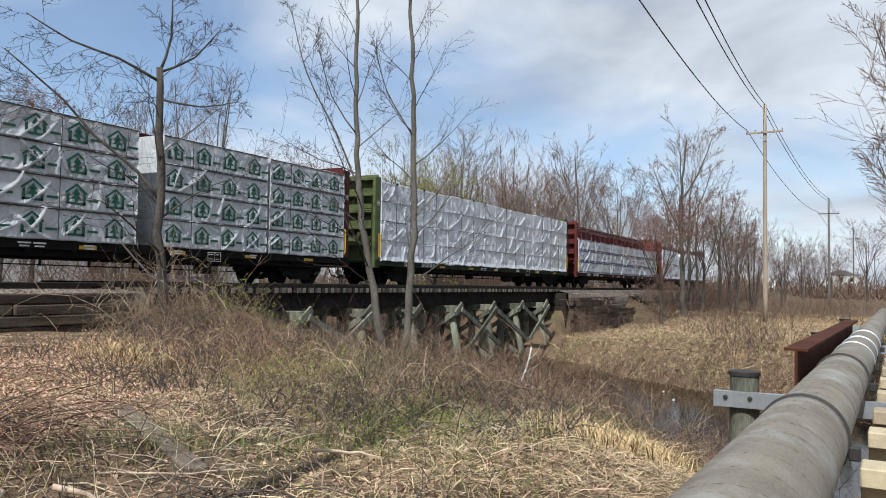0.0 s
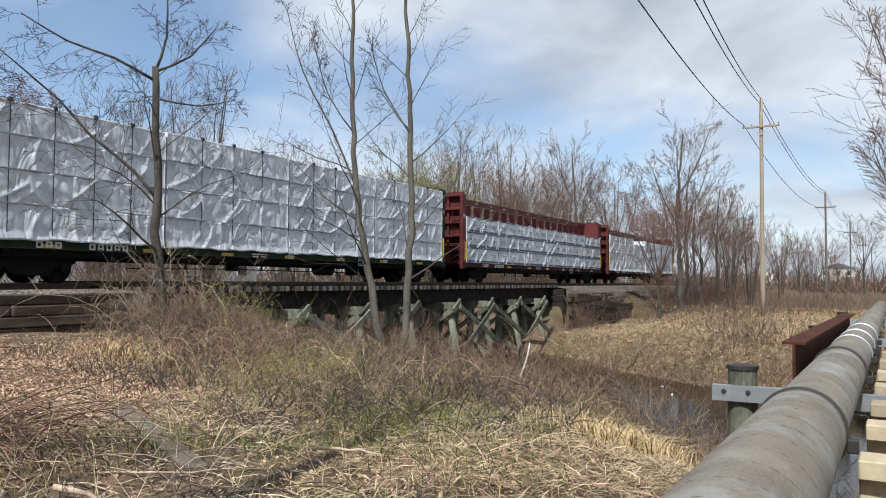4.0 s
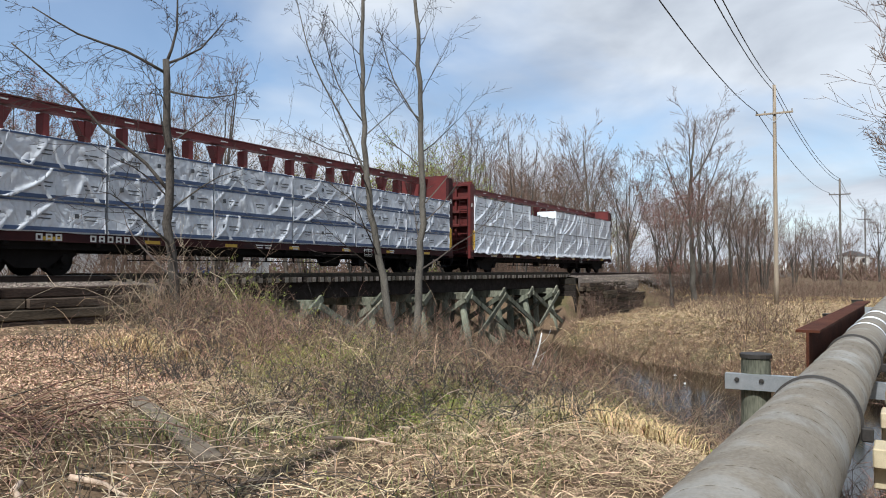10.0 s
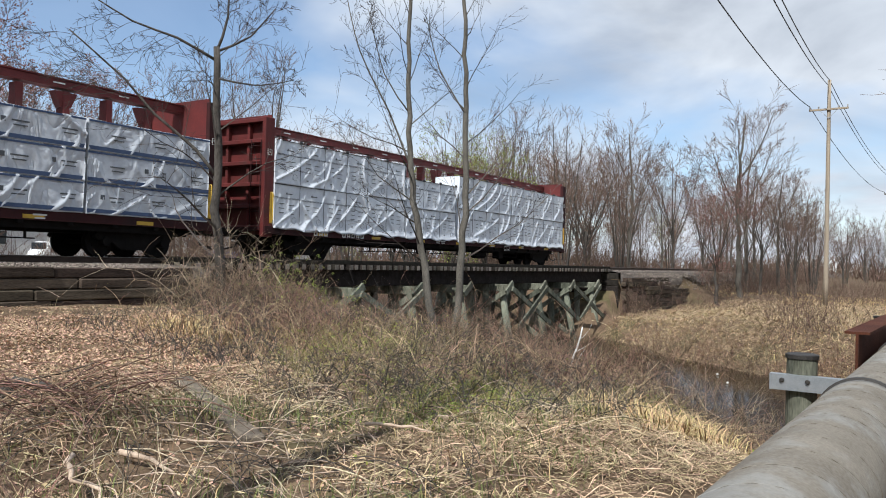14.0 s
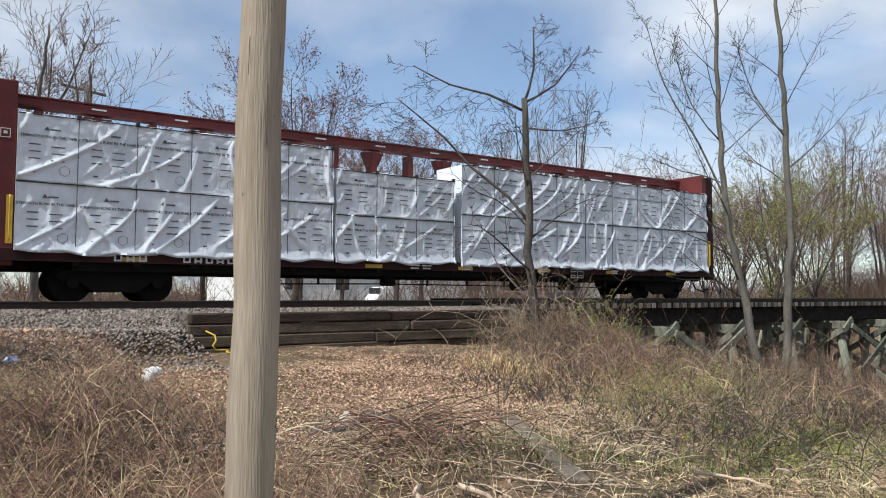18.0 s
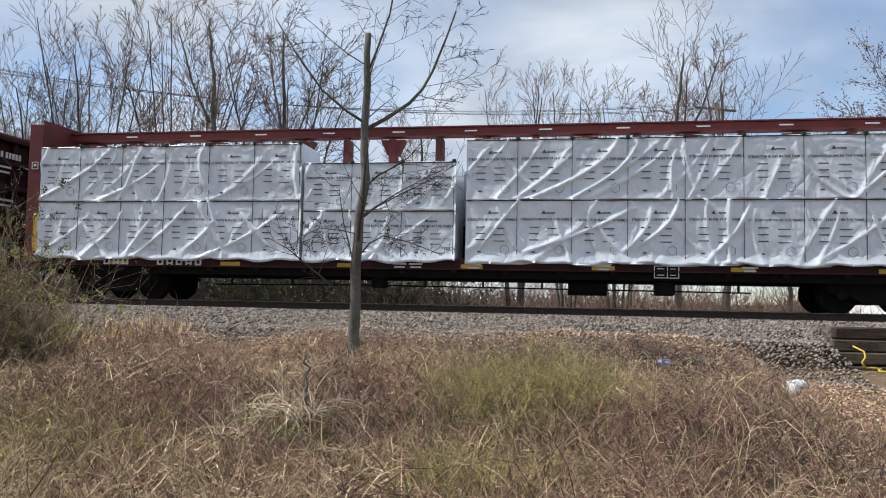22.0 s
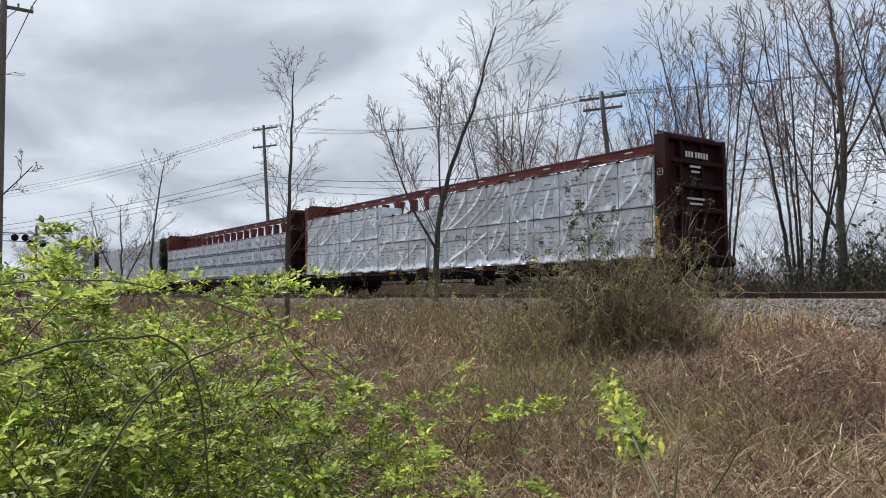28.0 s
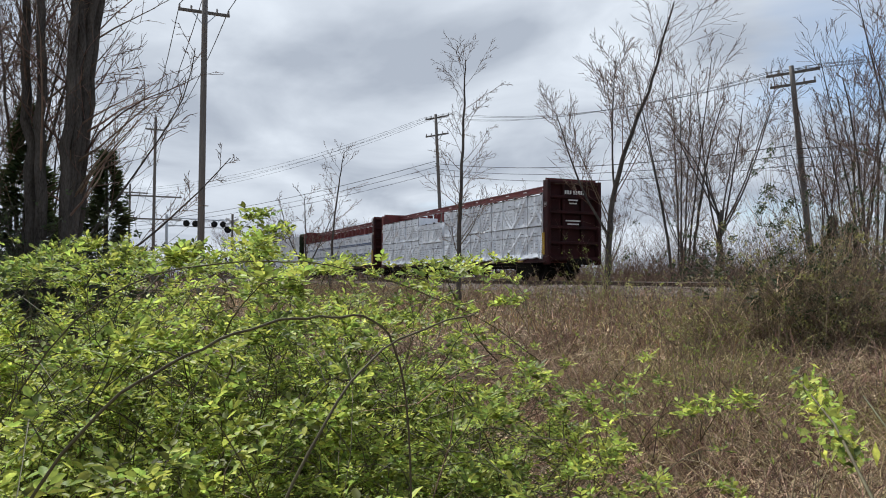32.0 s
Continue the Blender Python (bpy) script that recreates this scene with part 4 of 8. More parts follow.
    # bulkheads; the rear one's shade is put into a darker paint
    for sg in (-1, 1):
        x0 = sg * (HALF - 0.2)
        end_tone = paint if sg < 0 else {CARRED: CARREDSHADE, CARGREEN: CARGREENSHADE, CARMAROON: CARMAROON}[paint]
        s = Shape()
        s.box((x0 - sg * 0.11, 0, (0.85 + beam_top) / 2), (0.03, 2.86, beam_top - 0.85))
        for y in (-1.36, 1.36):
            s.box((x0, y, (0.75 + beam_top) / 2), (0.42, 0.16, beam_top - 0.75), chamfer=0.02)
        bh = part("bulkhead", s, end_tone, car)
        # added sheet keeps the unshaded paint on the face towards the load
        part("inner_skin", Shape().box((x0 - sg * 0.14, 0, (0.95 + beam_top) / 2), (0.02, 2.7, beam_top - 0.72)), paint, bh, "added inner sheet in the unshaded paint")
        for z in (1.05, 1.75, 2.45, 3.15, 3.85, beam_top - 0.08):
            part("rib", Shape().box((x0 + sg * 0.02, 0, z), (0.3, 2.6, 0.13), chamfer=0.015), end_tone, bh)
        for y in (-0.5, 0.5):
            part("rib", Shape().box((x0 - sg * 0.02, y, (1.0 + beam_top) / 2), (0.16, 0.12, beam_top - 1.1), chamfer=0.015), end_tone, bh)
        lad = Shape()
        for k in range(7):
            lad.tube([(x0 + sg * 0.25, -1.30, 1.15 + k * 0.42), (x0 + sg * 0.25, -0.86, 1.15 + k * 0.42)], 0.014, 6)
        for y in (-1.30, -0.86):
            lad.tube([(x0 + sg * 0.25, y, 1.0), (x0 + sg * 0.25, y, 3.85)], 0.016, 6)
        part("ladder", lad, dark, bh)
        g = Shape().tube([(x0 - sg * 0.12, -1.47, 1.25), (x0 - sg * 0.12, -1.52, 1.3), (x0 - sg * 0.12, -1.52, 2.15), (x0 - sg * 0.12, -1.47, 2.2)], 0.02, 6)
        g.box((x0 - sg * 0.12, -1.448, 1.7), (0.12, 0.008, 1.0))
        part("grab_iron", g, DECALYELLOW, bh, "yellow grab iron and strip")
        lab = Shape().box((x0, -1.447, 3.39), (0.17, 0.008, 0.015)).box((x0, -1.447, 3.57), (0.17, 0.008, 0.015))
        lab.box((x0 - 0.085, -1.447, 3.48), (0.015, 0.008, 0.19)).box((x0 + 0.085, -1.447, 3.48), (0.015, 0.008, 0.19)).box((x0, -1.447, 3.49), (0.07, 0.008, 0.06))
        tagged(part("stencil", lab, DECALWHITE, bh, "white stencilled mark"), kind="stuff")
        if sg > 0:
            m2 = Shape()
            for k in range(8):
                m2.box((x0 + 0.212, -0.5 + k * 0.13 + (0.06 if k > 2 else 0), 4.05), (0.008, 0.09, 0.17))
            for k, (w, z) in enumerate(((0.5, 3.7), (0.4, 3.55), (0.8, 2.75), (0.6, 2.6))):
                m2.box((x0 + 0.212, -0.1, z), (0.008, w, 0.06))
            tagged(part("stencil", m2, DECALWHITE, bh, "white stencilled marks"), kind="stuff")
        cp = Shape().box((sg * (HALF + 0.4), 0, 0.88), (1.1, 0.3, 0.28), chamfer=0.04)
        cp.box((sg * (HALF + 0.92), 0.06, 0.88), (0.34, 0.34, 0.32), chamfer=0.08)
        hz = Shape()
        hz.tube([(sg * (HALF + 0.0), -0.45, 0.75), (sg * (HALF + 0.25), -0.42, 0.42), (sg * (HALF + 0.7), -0.4, 0.32), (sg * (HALF + 1.05), -0.42, 0.42)], 0.028, 6)
        part("air_hose", hz, RUBBER, car)
        st = Shape()
        st.tube([(sg * (HALF + 0.02), -1.3, 0.72), (sg * (HALF + 0.1), -1.3, 0.38), (sg * (HALF + 0.1), -0.9, 0.38), (sg * (HALF + 0.02), -0.9, 0.72)], 0.016, 6)
        part("sill_step", st, CARDARK, car)
        part("coupler", cp, CARDARK, car, "knuckle coupler")
    for cx in (-9.3, 9.3):
        truck_frame(car, cx)
        for dx in (-0.89, 0.89):
            w = part("wheelset", WHEEL, None, car, at=pose(cx + dx, 0, 0.42))
            WHEELSETS.append((w, cx + dx))
    # sill lettering as plain blocks
    s = Shape()
    for x0, n in ((-9.35, 3), (-7.85, 5)):
        for k in range(n):
            x = x0 + k * 0.26
            s.box((x - 0.07, -1.468, 0.95), (0.045, 0.008, 0.2)); s.box((x + 0.06, -1.468, 0.95), (0.045, 0.008, 0.2))
            s.box((x, -1.4685, 1.03), (0.12, 0.008, 0.04)); s.box((x, -1.4685, 0.90 + 0.03 * (k % 2)), (0.12, 0.008, 0.04))
    for x in (-1.6, -1.2, 0.2, 3.2, 6.4):
        s.box((x, -1.468, 0.98), (0.34, 0.008, 0.04)); s.box((x, -1.468, 0.90), (0.26, 0.008, 0.04))
    tagged(part("sill_stencil", s, DECALWHITE, car, "white stencilled lettering on the sill"), kind="stuff")
    b = Shape().box((4.6, -1.50, 0.86), (0.56, 0.012, 0.30))
    box = part("data_panel", b, CARDARK, car, "black consolidated stencil panel")
    fr = Shape()
    for dz in (-0.135, 0.135):
        fr.box((4.6, -1.508, 0.86 + dz), (0.54, 0.006, 0.018))
    for dx in (-0.265, 0.02, 0.265):
        fr.box((4.6 + dx, -1.508, 0.86), (0.018, 0.006, 0.28))
    for k in range(3):
        fr.box((4.47, -1.508, 0.79 + k * 0.07), (0.16, 0.006, 0.02)); fr.box((4.74, -1.508, 0.79 + k * 0.07), (0.13, 0.006, 0.02))
    tagged(part("stencil", fr, DECALWHITE, box, "white panel lettering"), kind="stuff")
    return car


def build_train():
    global SLOGAN, WHEEL
    SLOGAN = printed("STRENGTH RUNS IN THE FAMILY", 0.08)
    SLOGAN.materials.append(INK)
    WHEEL = wheel_mesh()
    cars = [flat_car(0, CARMAROON, CARDARK, 4.55, "grey"), flat_car(1, CARGREEN, CARGREENSHADE, 4.60, "silver"), flat_car(2, CARRED, CARREDSHADE, 4.63, "stripe"), flat_car(3, CARRED, CARREDSHADE, 4.60, "white")]
    for i, c in enumerate(cars):
        MOVERS.append((c, 0.0, i, None))
    z0 = DECK + 0.02
    def row(car, style, spans, layers, seed):
        for a, b, top in spans:
            n = layers
            for k in range(n):
                za, zb = z0 + (top - z0) * k / n, z0 + (top - z0) * (k + 1) / n - 0.012
                load_bundle(car, (a + b) / 2, b - a - 0.03, za, zb, style, seed + k * 31 + int(a * 7))
        a, b, top = spans[0][0], spans[-1][1], min(s[2] for s in spans)
        load_bundle(car, (a + b) / 2, b - a, z0, top, style, seed + 999, far=True)
    row(0, "grey", [(-11.4, -5.6, 4.36), (-5.5, 1.65, 4.34), (2.5, 7.0, 4.38), (7.1, 11.4, 4.36)], 4, 11)
    row(1, "silver", [(-11.4, -5.5, 4.44), (-5.45, 0.0, 4.48), (0.05, 5.5, 4.45), (5.55, 11.4, 4.48)], 4, 23)
    row(2, "stripe", [(-11.4, -7.5, 3.50), (-7.45, -3.7, 3.50), (-3.65, 0.0, 3.50), (0.05, 3.75, 3.50), (3.8, 7.5, 3.50), (7.55, 11.4, 3.50)], 3, 37)
    row(3, "white", [(-11.4, -4.12, 3.96), (-4.07, -0.24, 3.46), (-0.02, 11.4, 3.97)], 2, 53)


build_train()

# ---- utility poles and wires ----
def utility_pole(base, top_z, r0, r1, arms, mat, lean=(0, 0), label="weathered wooden utility pole with a crossarm", turn=0.0):
    """arms: (height below the top, half length). Turn: the crossarm's heading in degrees."""
    x, y, z = base
    p = thing("utility_pole", label, "utility pole", group="utility poles")
    h = top_z - z
    n = 8
    pts = [(x + lean[0] * (i / n), y + lean[1] * (i / n), z - 0.5 + (h + 0.5) * i / n) for i in range(n + 1)]
    part("shaft", Shape().tube(pts, [r0 + (r1 - r0) * i / n for i in range(n + 1)], 16), mat, p, smooth=True)
    d = Vector((math.cos(radians(turn)), math.sin(radians(turn)), 0))
    tips = []
    top = Vector((x + lean[0], y + lean[1], top_z))
    for down, half in arms:
        c = top - Vector((0, 0, down)) + Vector((-d.y, d.x, 0)) * (r1 + 0.06)
        part("crossarm", Shape().beam((c - d * half)[:], (c + d * half)[:], 0.1, 0.13, chamfer=0.01), mat, p)
        for k in (-0.95, -0.5, 0.5, 0.95):
            q = c + d * half * k
            part("insulator", Shape().lathe([(0.02, 0.0), (0.05, 0.06), (0.035, 0.10), (0.055, 0.13), (0.02, 0.19)], 8, "z", (q.x, q.y, q.z + 0.06)), INSULATOR, p)
            tips.append(q + Vector((0, 0, 0.24)))
        for s in (-1, 1):
            part("brace", Shape().beam((c + d * half * 0.5 * s)[:], (c - Vector((0, 0, 0.6)))[:], 0.02, 0.04), GALV, p)
    return p, top, tips


def wire(a, b, sag, r=0.012, n=14, name="overhead_wire"):
    a, b = Vector(a), Vector(b)
    pts = []
    for i in range(n + 1):
        t = i / n
        q = a.lerp(b, t)
        q.z -= sag * 4 * t * (1 - t)
        pts.append(q[:])
    tagged(new(name, Shape().tube(pts, r, 5).mesh(name, WIRE)), "thin black overhead wire strung between poles", "wire", "overhead wires")


def build_poles():
    # the close pole
    x, y = 1.47, 3.72
    p = thing("utility_pole", "weathered tan wooden utility pole standing close by", "utility pole", group="utility poles")
    n = 24
    g = ground_z(x, y)
    pts, rad = [], []
    for i in range(n + 1):
        z = g - 0.4 + 11.4 * i / n
        t = i / n
        pts.append((x + 0.05 * t * 11.4 / 5 + 0.008 * math.sin(i * 1.9), y + 0.006 * math.sin(i * 1.3), z))
        rad.append(0.122 - 0.030 * t + 0.003 * math.sin(i * 2.7))
    part("shaft", Shape().tube(pts, rad, 28), POLEWOOD, p, smooth=True)
    c = Vector((x + 0.12, y, g + 10.6))
    part("crossarm", Shape().beam((c.x, c.y - 1.2, c.z), (c.x, c.y + 1.2, c.z), 0.1, 0.13, chamfer=0.01), POLEWOOD, p)
    cracks = Shape()
    rng = random.Random(2)
    for k in range(22):
        t = rng.uniform(-2.6, -0.4)
        z = rng.uniform(0.4, 5.4)
        rr = 0.122 - 0.030 * (z + 0.4) / 11.4 - 0.001
        hh = rng.uniform(0.1, 0.4)
        cx = x + 0.05 * (z + 0.4) / 5
        cracks.beam((cx + rr * math.cos(t), y + rr * math.sin(t), z), (cx + (rr - 0.003) * math.cos(t + 0.03), y + (rr - 0.003) * math.sin(t + 0.03), z + hh), 0.002, 0.002)
    for k in range(26):
        t = rng.uniform(-2.7, -0.4)
        z = rng.uniform(0.3, 5.6)
        rr = 0.122 - 0.030 * (z + 0.4) / 11.4
        cx = x + 0.05 * (z + 0.4) / 5
        q = rng.uniform(0.004, 0.009)
        cracks.box((cx + rr * math.cos(t), y + rr * math.sin(t), z), (q, q, q * rng.uniform(1.2, 2.5)), Matrix.Rotation(t, 3, "Z"), chamfer=q * 0.3)
    tagged(part("drying_crack", cracks, DARKBARK, p, "dark drying cracks and knots"), kind="stuff")
    # the line beyond the creek, running away to the right
    tops = [Vector((x, y, g + 10.8))]
    line = [((57.4, 6.15, -0.4), 14.45, 0.16, 0.11), ((108.4, 4.2, -0.3), 13.2, 0.15, 0.11), ((160, 2.2, 0), 13.0, 0.15, 0.11), ((215, 0.2, 0), 13, 0.15, 0.11), ((270, -2, 0), 13, 0.15, 0.11)]
    ends = [[Vector((x + 0.1, y + 1.1, g + 9.9)), Vector((x + 0.1, y + 0.2, g + 10.9)), Vector((x, y - 0.1, g + 10.9))]]
    for base, top, r0, r1 in line:
        _, tp, tips = utility_pole(base, top, r0, r1, [(2.0, 1.2)], POLEWOOD if base[0] < 60 else FARPOLE, turn=88)
        ends.append([tips[3], tp + Vector((0, 0.1, -0.3)), tp])
    for a, b in zip(ends, ends[1:]):
        for k in range(3):
            wire(a[k], b[k], 1.1, 0.024, 30)
    # the line towards the level crossing
    west = [((-35.3, 3.52, 0.2), 14.2, 0.16, 0.12, [(0.95, 1.1)]), ((-72, 3.05, 0.2), 15.6, 0.15, 0.11, [(1.1, 0.8), (7.0, 2.3), (9.0, 2.3)]), ((-98, 1.4, 0.2), 12.5, 0.15, 0.11, [(1.0, 2.0)]), ((-150, 2.0, 0.2), 13.5, 0.15, 0.11, [(1.2, 1.4)])]
    prev = ends[0]
    for base, top, r0, r1, arms in west:
        _, tp, tips = utility_pole(base, top, r0, r1, arms, FARPOLE, label="grey wooden utility pole with crossarms", turn=92)
        now = [tips[0], tips[3], tp]
        for k in range(3):
            wire(prev[k], now[k], 0.9, 0.02, 24)
        prev = now
    # the line behind the railway
    back = [((-60.2, 25.6, 0.6), 15.5, 0.17, 0.12, [(0.25, 1.35), (1.75, 1.3)]), ((-28.1, 31.85, 0.6), 12.3, 0.17, 0.12, [(0.3, 1.3), (0.9, 1.1)]), ((8, 44, 0.6), 12.6, 0.16, 0.12, [(0.3, 1.3)])]
    runs = []
    for i, (base, top, r0, r1, arms) in enumerate(back):
        _, tp, tips = utility_pole(base, top, r0, r1, arms, FARPOLE, lean=((-0.3, -0.7) if i == 0 else (-0.7, -0.7)), label="grey wooden utility pole with crossarms", turn=25)
        runs.append((tp, tips))
    far = (Vector((-95, 2.0, 12.0)), [Vector((-95, 1.0 + 0.8 * k, 11.5 - 0.6 * (k % 2))) for k in range(4)])
    seq = [far] + runs
    for (ta, ia), (tb, ib) in zip(seq, seq[1:]):
        for k in range(4):
            wire(ia[k], ib[k], 1.2, 0.011, 24)
        for k in range(3):
            wire(ta - Vector((0, 0, 4.2 + 0.45 * k)), tb - Vector((0, 0, 4.0 + 0.5 * k)), 0.7, 0.022 if k == 0 else 0.017, 24)


build_poles()

# ---- pipe bridge over the creek ----
def build_pipe():
    ax = Vector((1, -0.031, 0)).normalized()
    origin = Vector((0, 0.60, 0.515))
    at = lambda t, dz=0.0, dy=0.0: (origin + ax * t + Vector((0, dy, dz)))
    p = thing("water_main_pipe", "thick grey wrapped steel pipe with banded joints", "pipe")
    def run(a, b, r, mat=PIPE):
        n = max(2, int((b - a) / 0.15))
        s = Shape()
        s.tube([at(a + (b - a) * i / n)[:] for i in range(n + 1)], [r + 0.001 * math.sin(i * 2.1) for i in range(n + 1)], 40)
        return s
    part("pipe_section", run(0.5, 6.5, 0.30), PIPE, p, smooth=True)
    part("pipe_section", run(6.5, 14.0, 0.288), PIPE, p, smooth=True)
    part("pipe_section", run(14.0, 42.0, 0.28), PIPE, p, smooth=True)
    for t, r, w in ((6.5, 0.318, 0.06), (10.9, 0.313, 0.08), (13.7, 0.302, 0.05), (15.5, 0.30, 0.05), (17.8, 0.30, 0.05)):
        prof = [(r - 0.03, -w / 2), (r, -w / 2 + 0.01), (r, w / 2 - 0.01), (r - 0.03, w / 2)]
        s = Shape()
        s.lathe(prof, 40, "x")
        band = part("joint_band", s, IRON if r > 0.31 else GALV, p, "dark joint band" if r > 0.31 else "bright strap band", at=Matrix.Translation(at(t)) @ Matrix.Rotation(-0.031, 4, "Z"))
        part("band_bolt", Shape().box((0, -r - 0.02, -0.08), (0.07, 0.08, 0.1), chamfer=0.01), IRON, band)
    e = [at(0.5)[:], at(0.2, -0.02)[:], at(-0.05, -0.16)[:], at(-0.2, -0.4)[:], at(-0.24, -1.4)[:]]
    part("pipe_elbow", Shape().tube(e, 0.299, 40), PIPE, p, smooth=True)
    # spiral wrap seam
    turns = Shape()
    for k in range(30):
        pts = []
        for i in range(13):
            a = -0.6 + i * 0.3
            q = at(0.6 + k * 0.34 + i * 0.035)
            rr = 0.3012 if 0.6 + k * 0.34 < 6.2 else 0.2892
            pts.append((q.x, q.y + rr * math.cos(a + 0.6), q.z + rr * math.sin(a + 0.6)))
        turns.tube(pts, 0.0035, 4)
    part("wrap_seam", turns, PIPE, p)
    # supports
    for x, w in ((10.9, 0), (22, 0), (33, 0)):
        c = at(x)
        s = thing("pipe_support", "galvanised channel on timber piles under the pipe", "pipe support", group="pipe supports")
        ch = Shape()
        ch.box((c.x - 0.02, c.y, c.z - 0.36), (0.012, 3.0, 0.20))
        ch.box((c.x + 0.04, c.y, c.z - 0.265), (0.12, 3.0, 0.012)); ch.box((c.x + 0.04, c.y, c.z - 0.455), (0.12, 3.0, 0.012))
        channel = part("channel_beam", ch, GALV, s, "galvanised steel channel")
        for dy in (1.35, 1.05, -1.05, -1.35):
            part("bolt", Shape().lathe([(0.02, -0.055), (0.03, -0.05), (0.03, -0.025)], 8, "x", (c.x, c.y + dy, c.z - 0.33)), IRON, channel)
        for dy in (1.15, -1.15):
            z0 = min(ground_z(c.x + 0.2, c.y + dy), WATER_Z) - 0.5
            post = part("timber_pile", Shape().tube([(c.x + 0.22, c.y + dy, z0), (c.x + 0.22, c.y + dy, c.z - 0.06)], [0.20, 0.185], 16), TRESTLE, s, "mossy round timber pile")
            part("pile_cap", Shape().lathe([(0.20, 0), (0.205, 0.05), (0.18, 0.06)], 16, "z", (c.x + 0.22, c.y + dy, c.z - 0.06)), IRON, post, "rusty cap")
    # rusted plate girder beyond
    g = thing("rusted_plate_girder", "rusted steel plate girder lying along the pipe", "girder")
    s = Shape()
    s.beam((10.2, 0.72, 0.57), (20.5, 0.30, 0.57), 0.03, 0.62)
    part("web_plate", s, STEELRUST, g)
    s = Shape().beam((10.2, 0.72, 0.89), (20.5, 0.30, 0.89), 0.26, 0.03).beam((10.2, 0.72, 0.245), (20.5, 0.30, 0.245), 0.26, 0.03)
    part("flange", s, STEELRUST, g)
    # sawn walkway timbers beside the pipe
    w = thing("timber_walkway", "pale sawn timbers stepped beside the pipe", "walkway")
    for k, x in enumerate((6.6, 8.2, 9.6, 11.3, 13.0, 14.8, 16.6)):
        c = at(x, 0, -0.62)
        part("plank", Shape().box((c.x, c.y - 0.25, 0.28), (0.35, 1.0, 0.14), Matrix.Rotation(-0.03, 3, "Z"), chamfer=0.01), LUMBER, w)
        part("plank", Shape().box((c.x + 0.1, c.y - 0.2, 0.12), (0.3, 0.9, 0.16), chamfer=0.01), LUMBER, w)
    for dy in (-0.15, -0.75):
        part("stringer", Shape().beam((5.5, -0.12 + dy, -0.04), (22, -0.62 + dy, -0.04), 0.12, 0.16, chamfer=0.01), LUMBER, w)
    for x in (6.0, 21.5):
        c = at(x)
        part("post", Shape().box((c.x, c.y - 1.0, -1.6), (0.2, 0.2, 3.0), chamfer=0.01), LUMBER, w)


build_pipe()

# ---- bare trees ----
def limb_points(rng, p, d, length, n, wiggle, rise):
    pts = [p.copy()]
    d = d.normalized()
    for i in range(n):
        d = d + Vector((rng.gauss(0, wiggle), rng.gauss(0, wiggle), rng.gauss(0, wiggle) + rise))
        d.normalize()
        pts.append(pts[-1] + d * (length / n))
    return pts, d


def branch_out(rng, s, pts, r0, level, spec):
    """Branches off a limb, down to twigs. spec by level: count, length ratio, angle, rise, wiggle."""
    if level >= len(spec):
        return
    count, ratio, angle, rise, wig = spec[level]
    total = sum((b - a).length for a, b in zip(pts, pts[1:]))
    n = len(pts) - 1
    for k in range(count):
        t = 0.25 + 0.75 * (k + rng.uniform(0.1, 0.9)) / count
        if t > 0.99:
            t = 0.99
        i = min(n - 1, int(t * n))
        u = t * n - i
        p = pts[i].lerp(pts[i + 1], u)
        d = (pts[i + 1] - pts[i]).normalized()
        side = Vector((rng.gauss(0, 1), rng.gauss(0, 1), rng.gauss(0, 0.6)))
        side -= d * side.dot(d)
        if side.length < 1e-3:
            continue
        side.normalize()
        a = radians(angle + rng.uniform(-12, 12))
        nd = d * math.cos(a) + side * math.sin(a)
        ln = total * ratio * (1.15 - 0.65 * t) * rng.uniform(0.7, 1.25)
        r = max(s.least, r0 * (1 - 0.75 * t) * s.taper)
        m = 5 if level == 0 else (3 if level == 1 else 2)
        q, _ = limb_points(rng, p, nd, ln, m, wig, rise)
        last = level >= len(spec) - 1
        radii = [max(s.least * 0.6, r * (1 - 0.85 * j / m)) for j in range(m + 1)]
        s.tube(q, radii, 5 if r > 0.03 else 3, caps=False)
        s.tips.extend((q[-1], q[-2]))
        branch_out(rng, s, q, r, level + 1, spec)


def crown_shape(least):
    s = Shape()
    s.least, s.tips, s.taper = least, [], 0.55
    return s


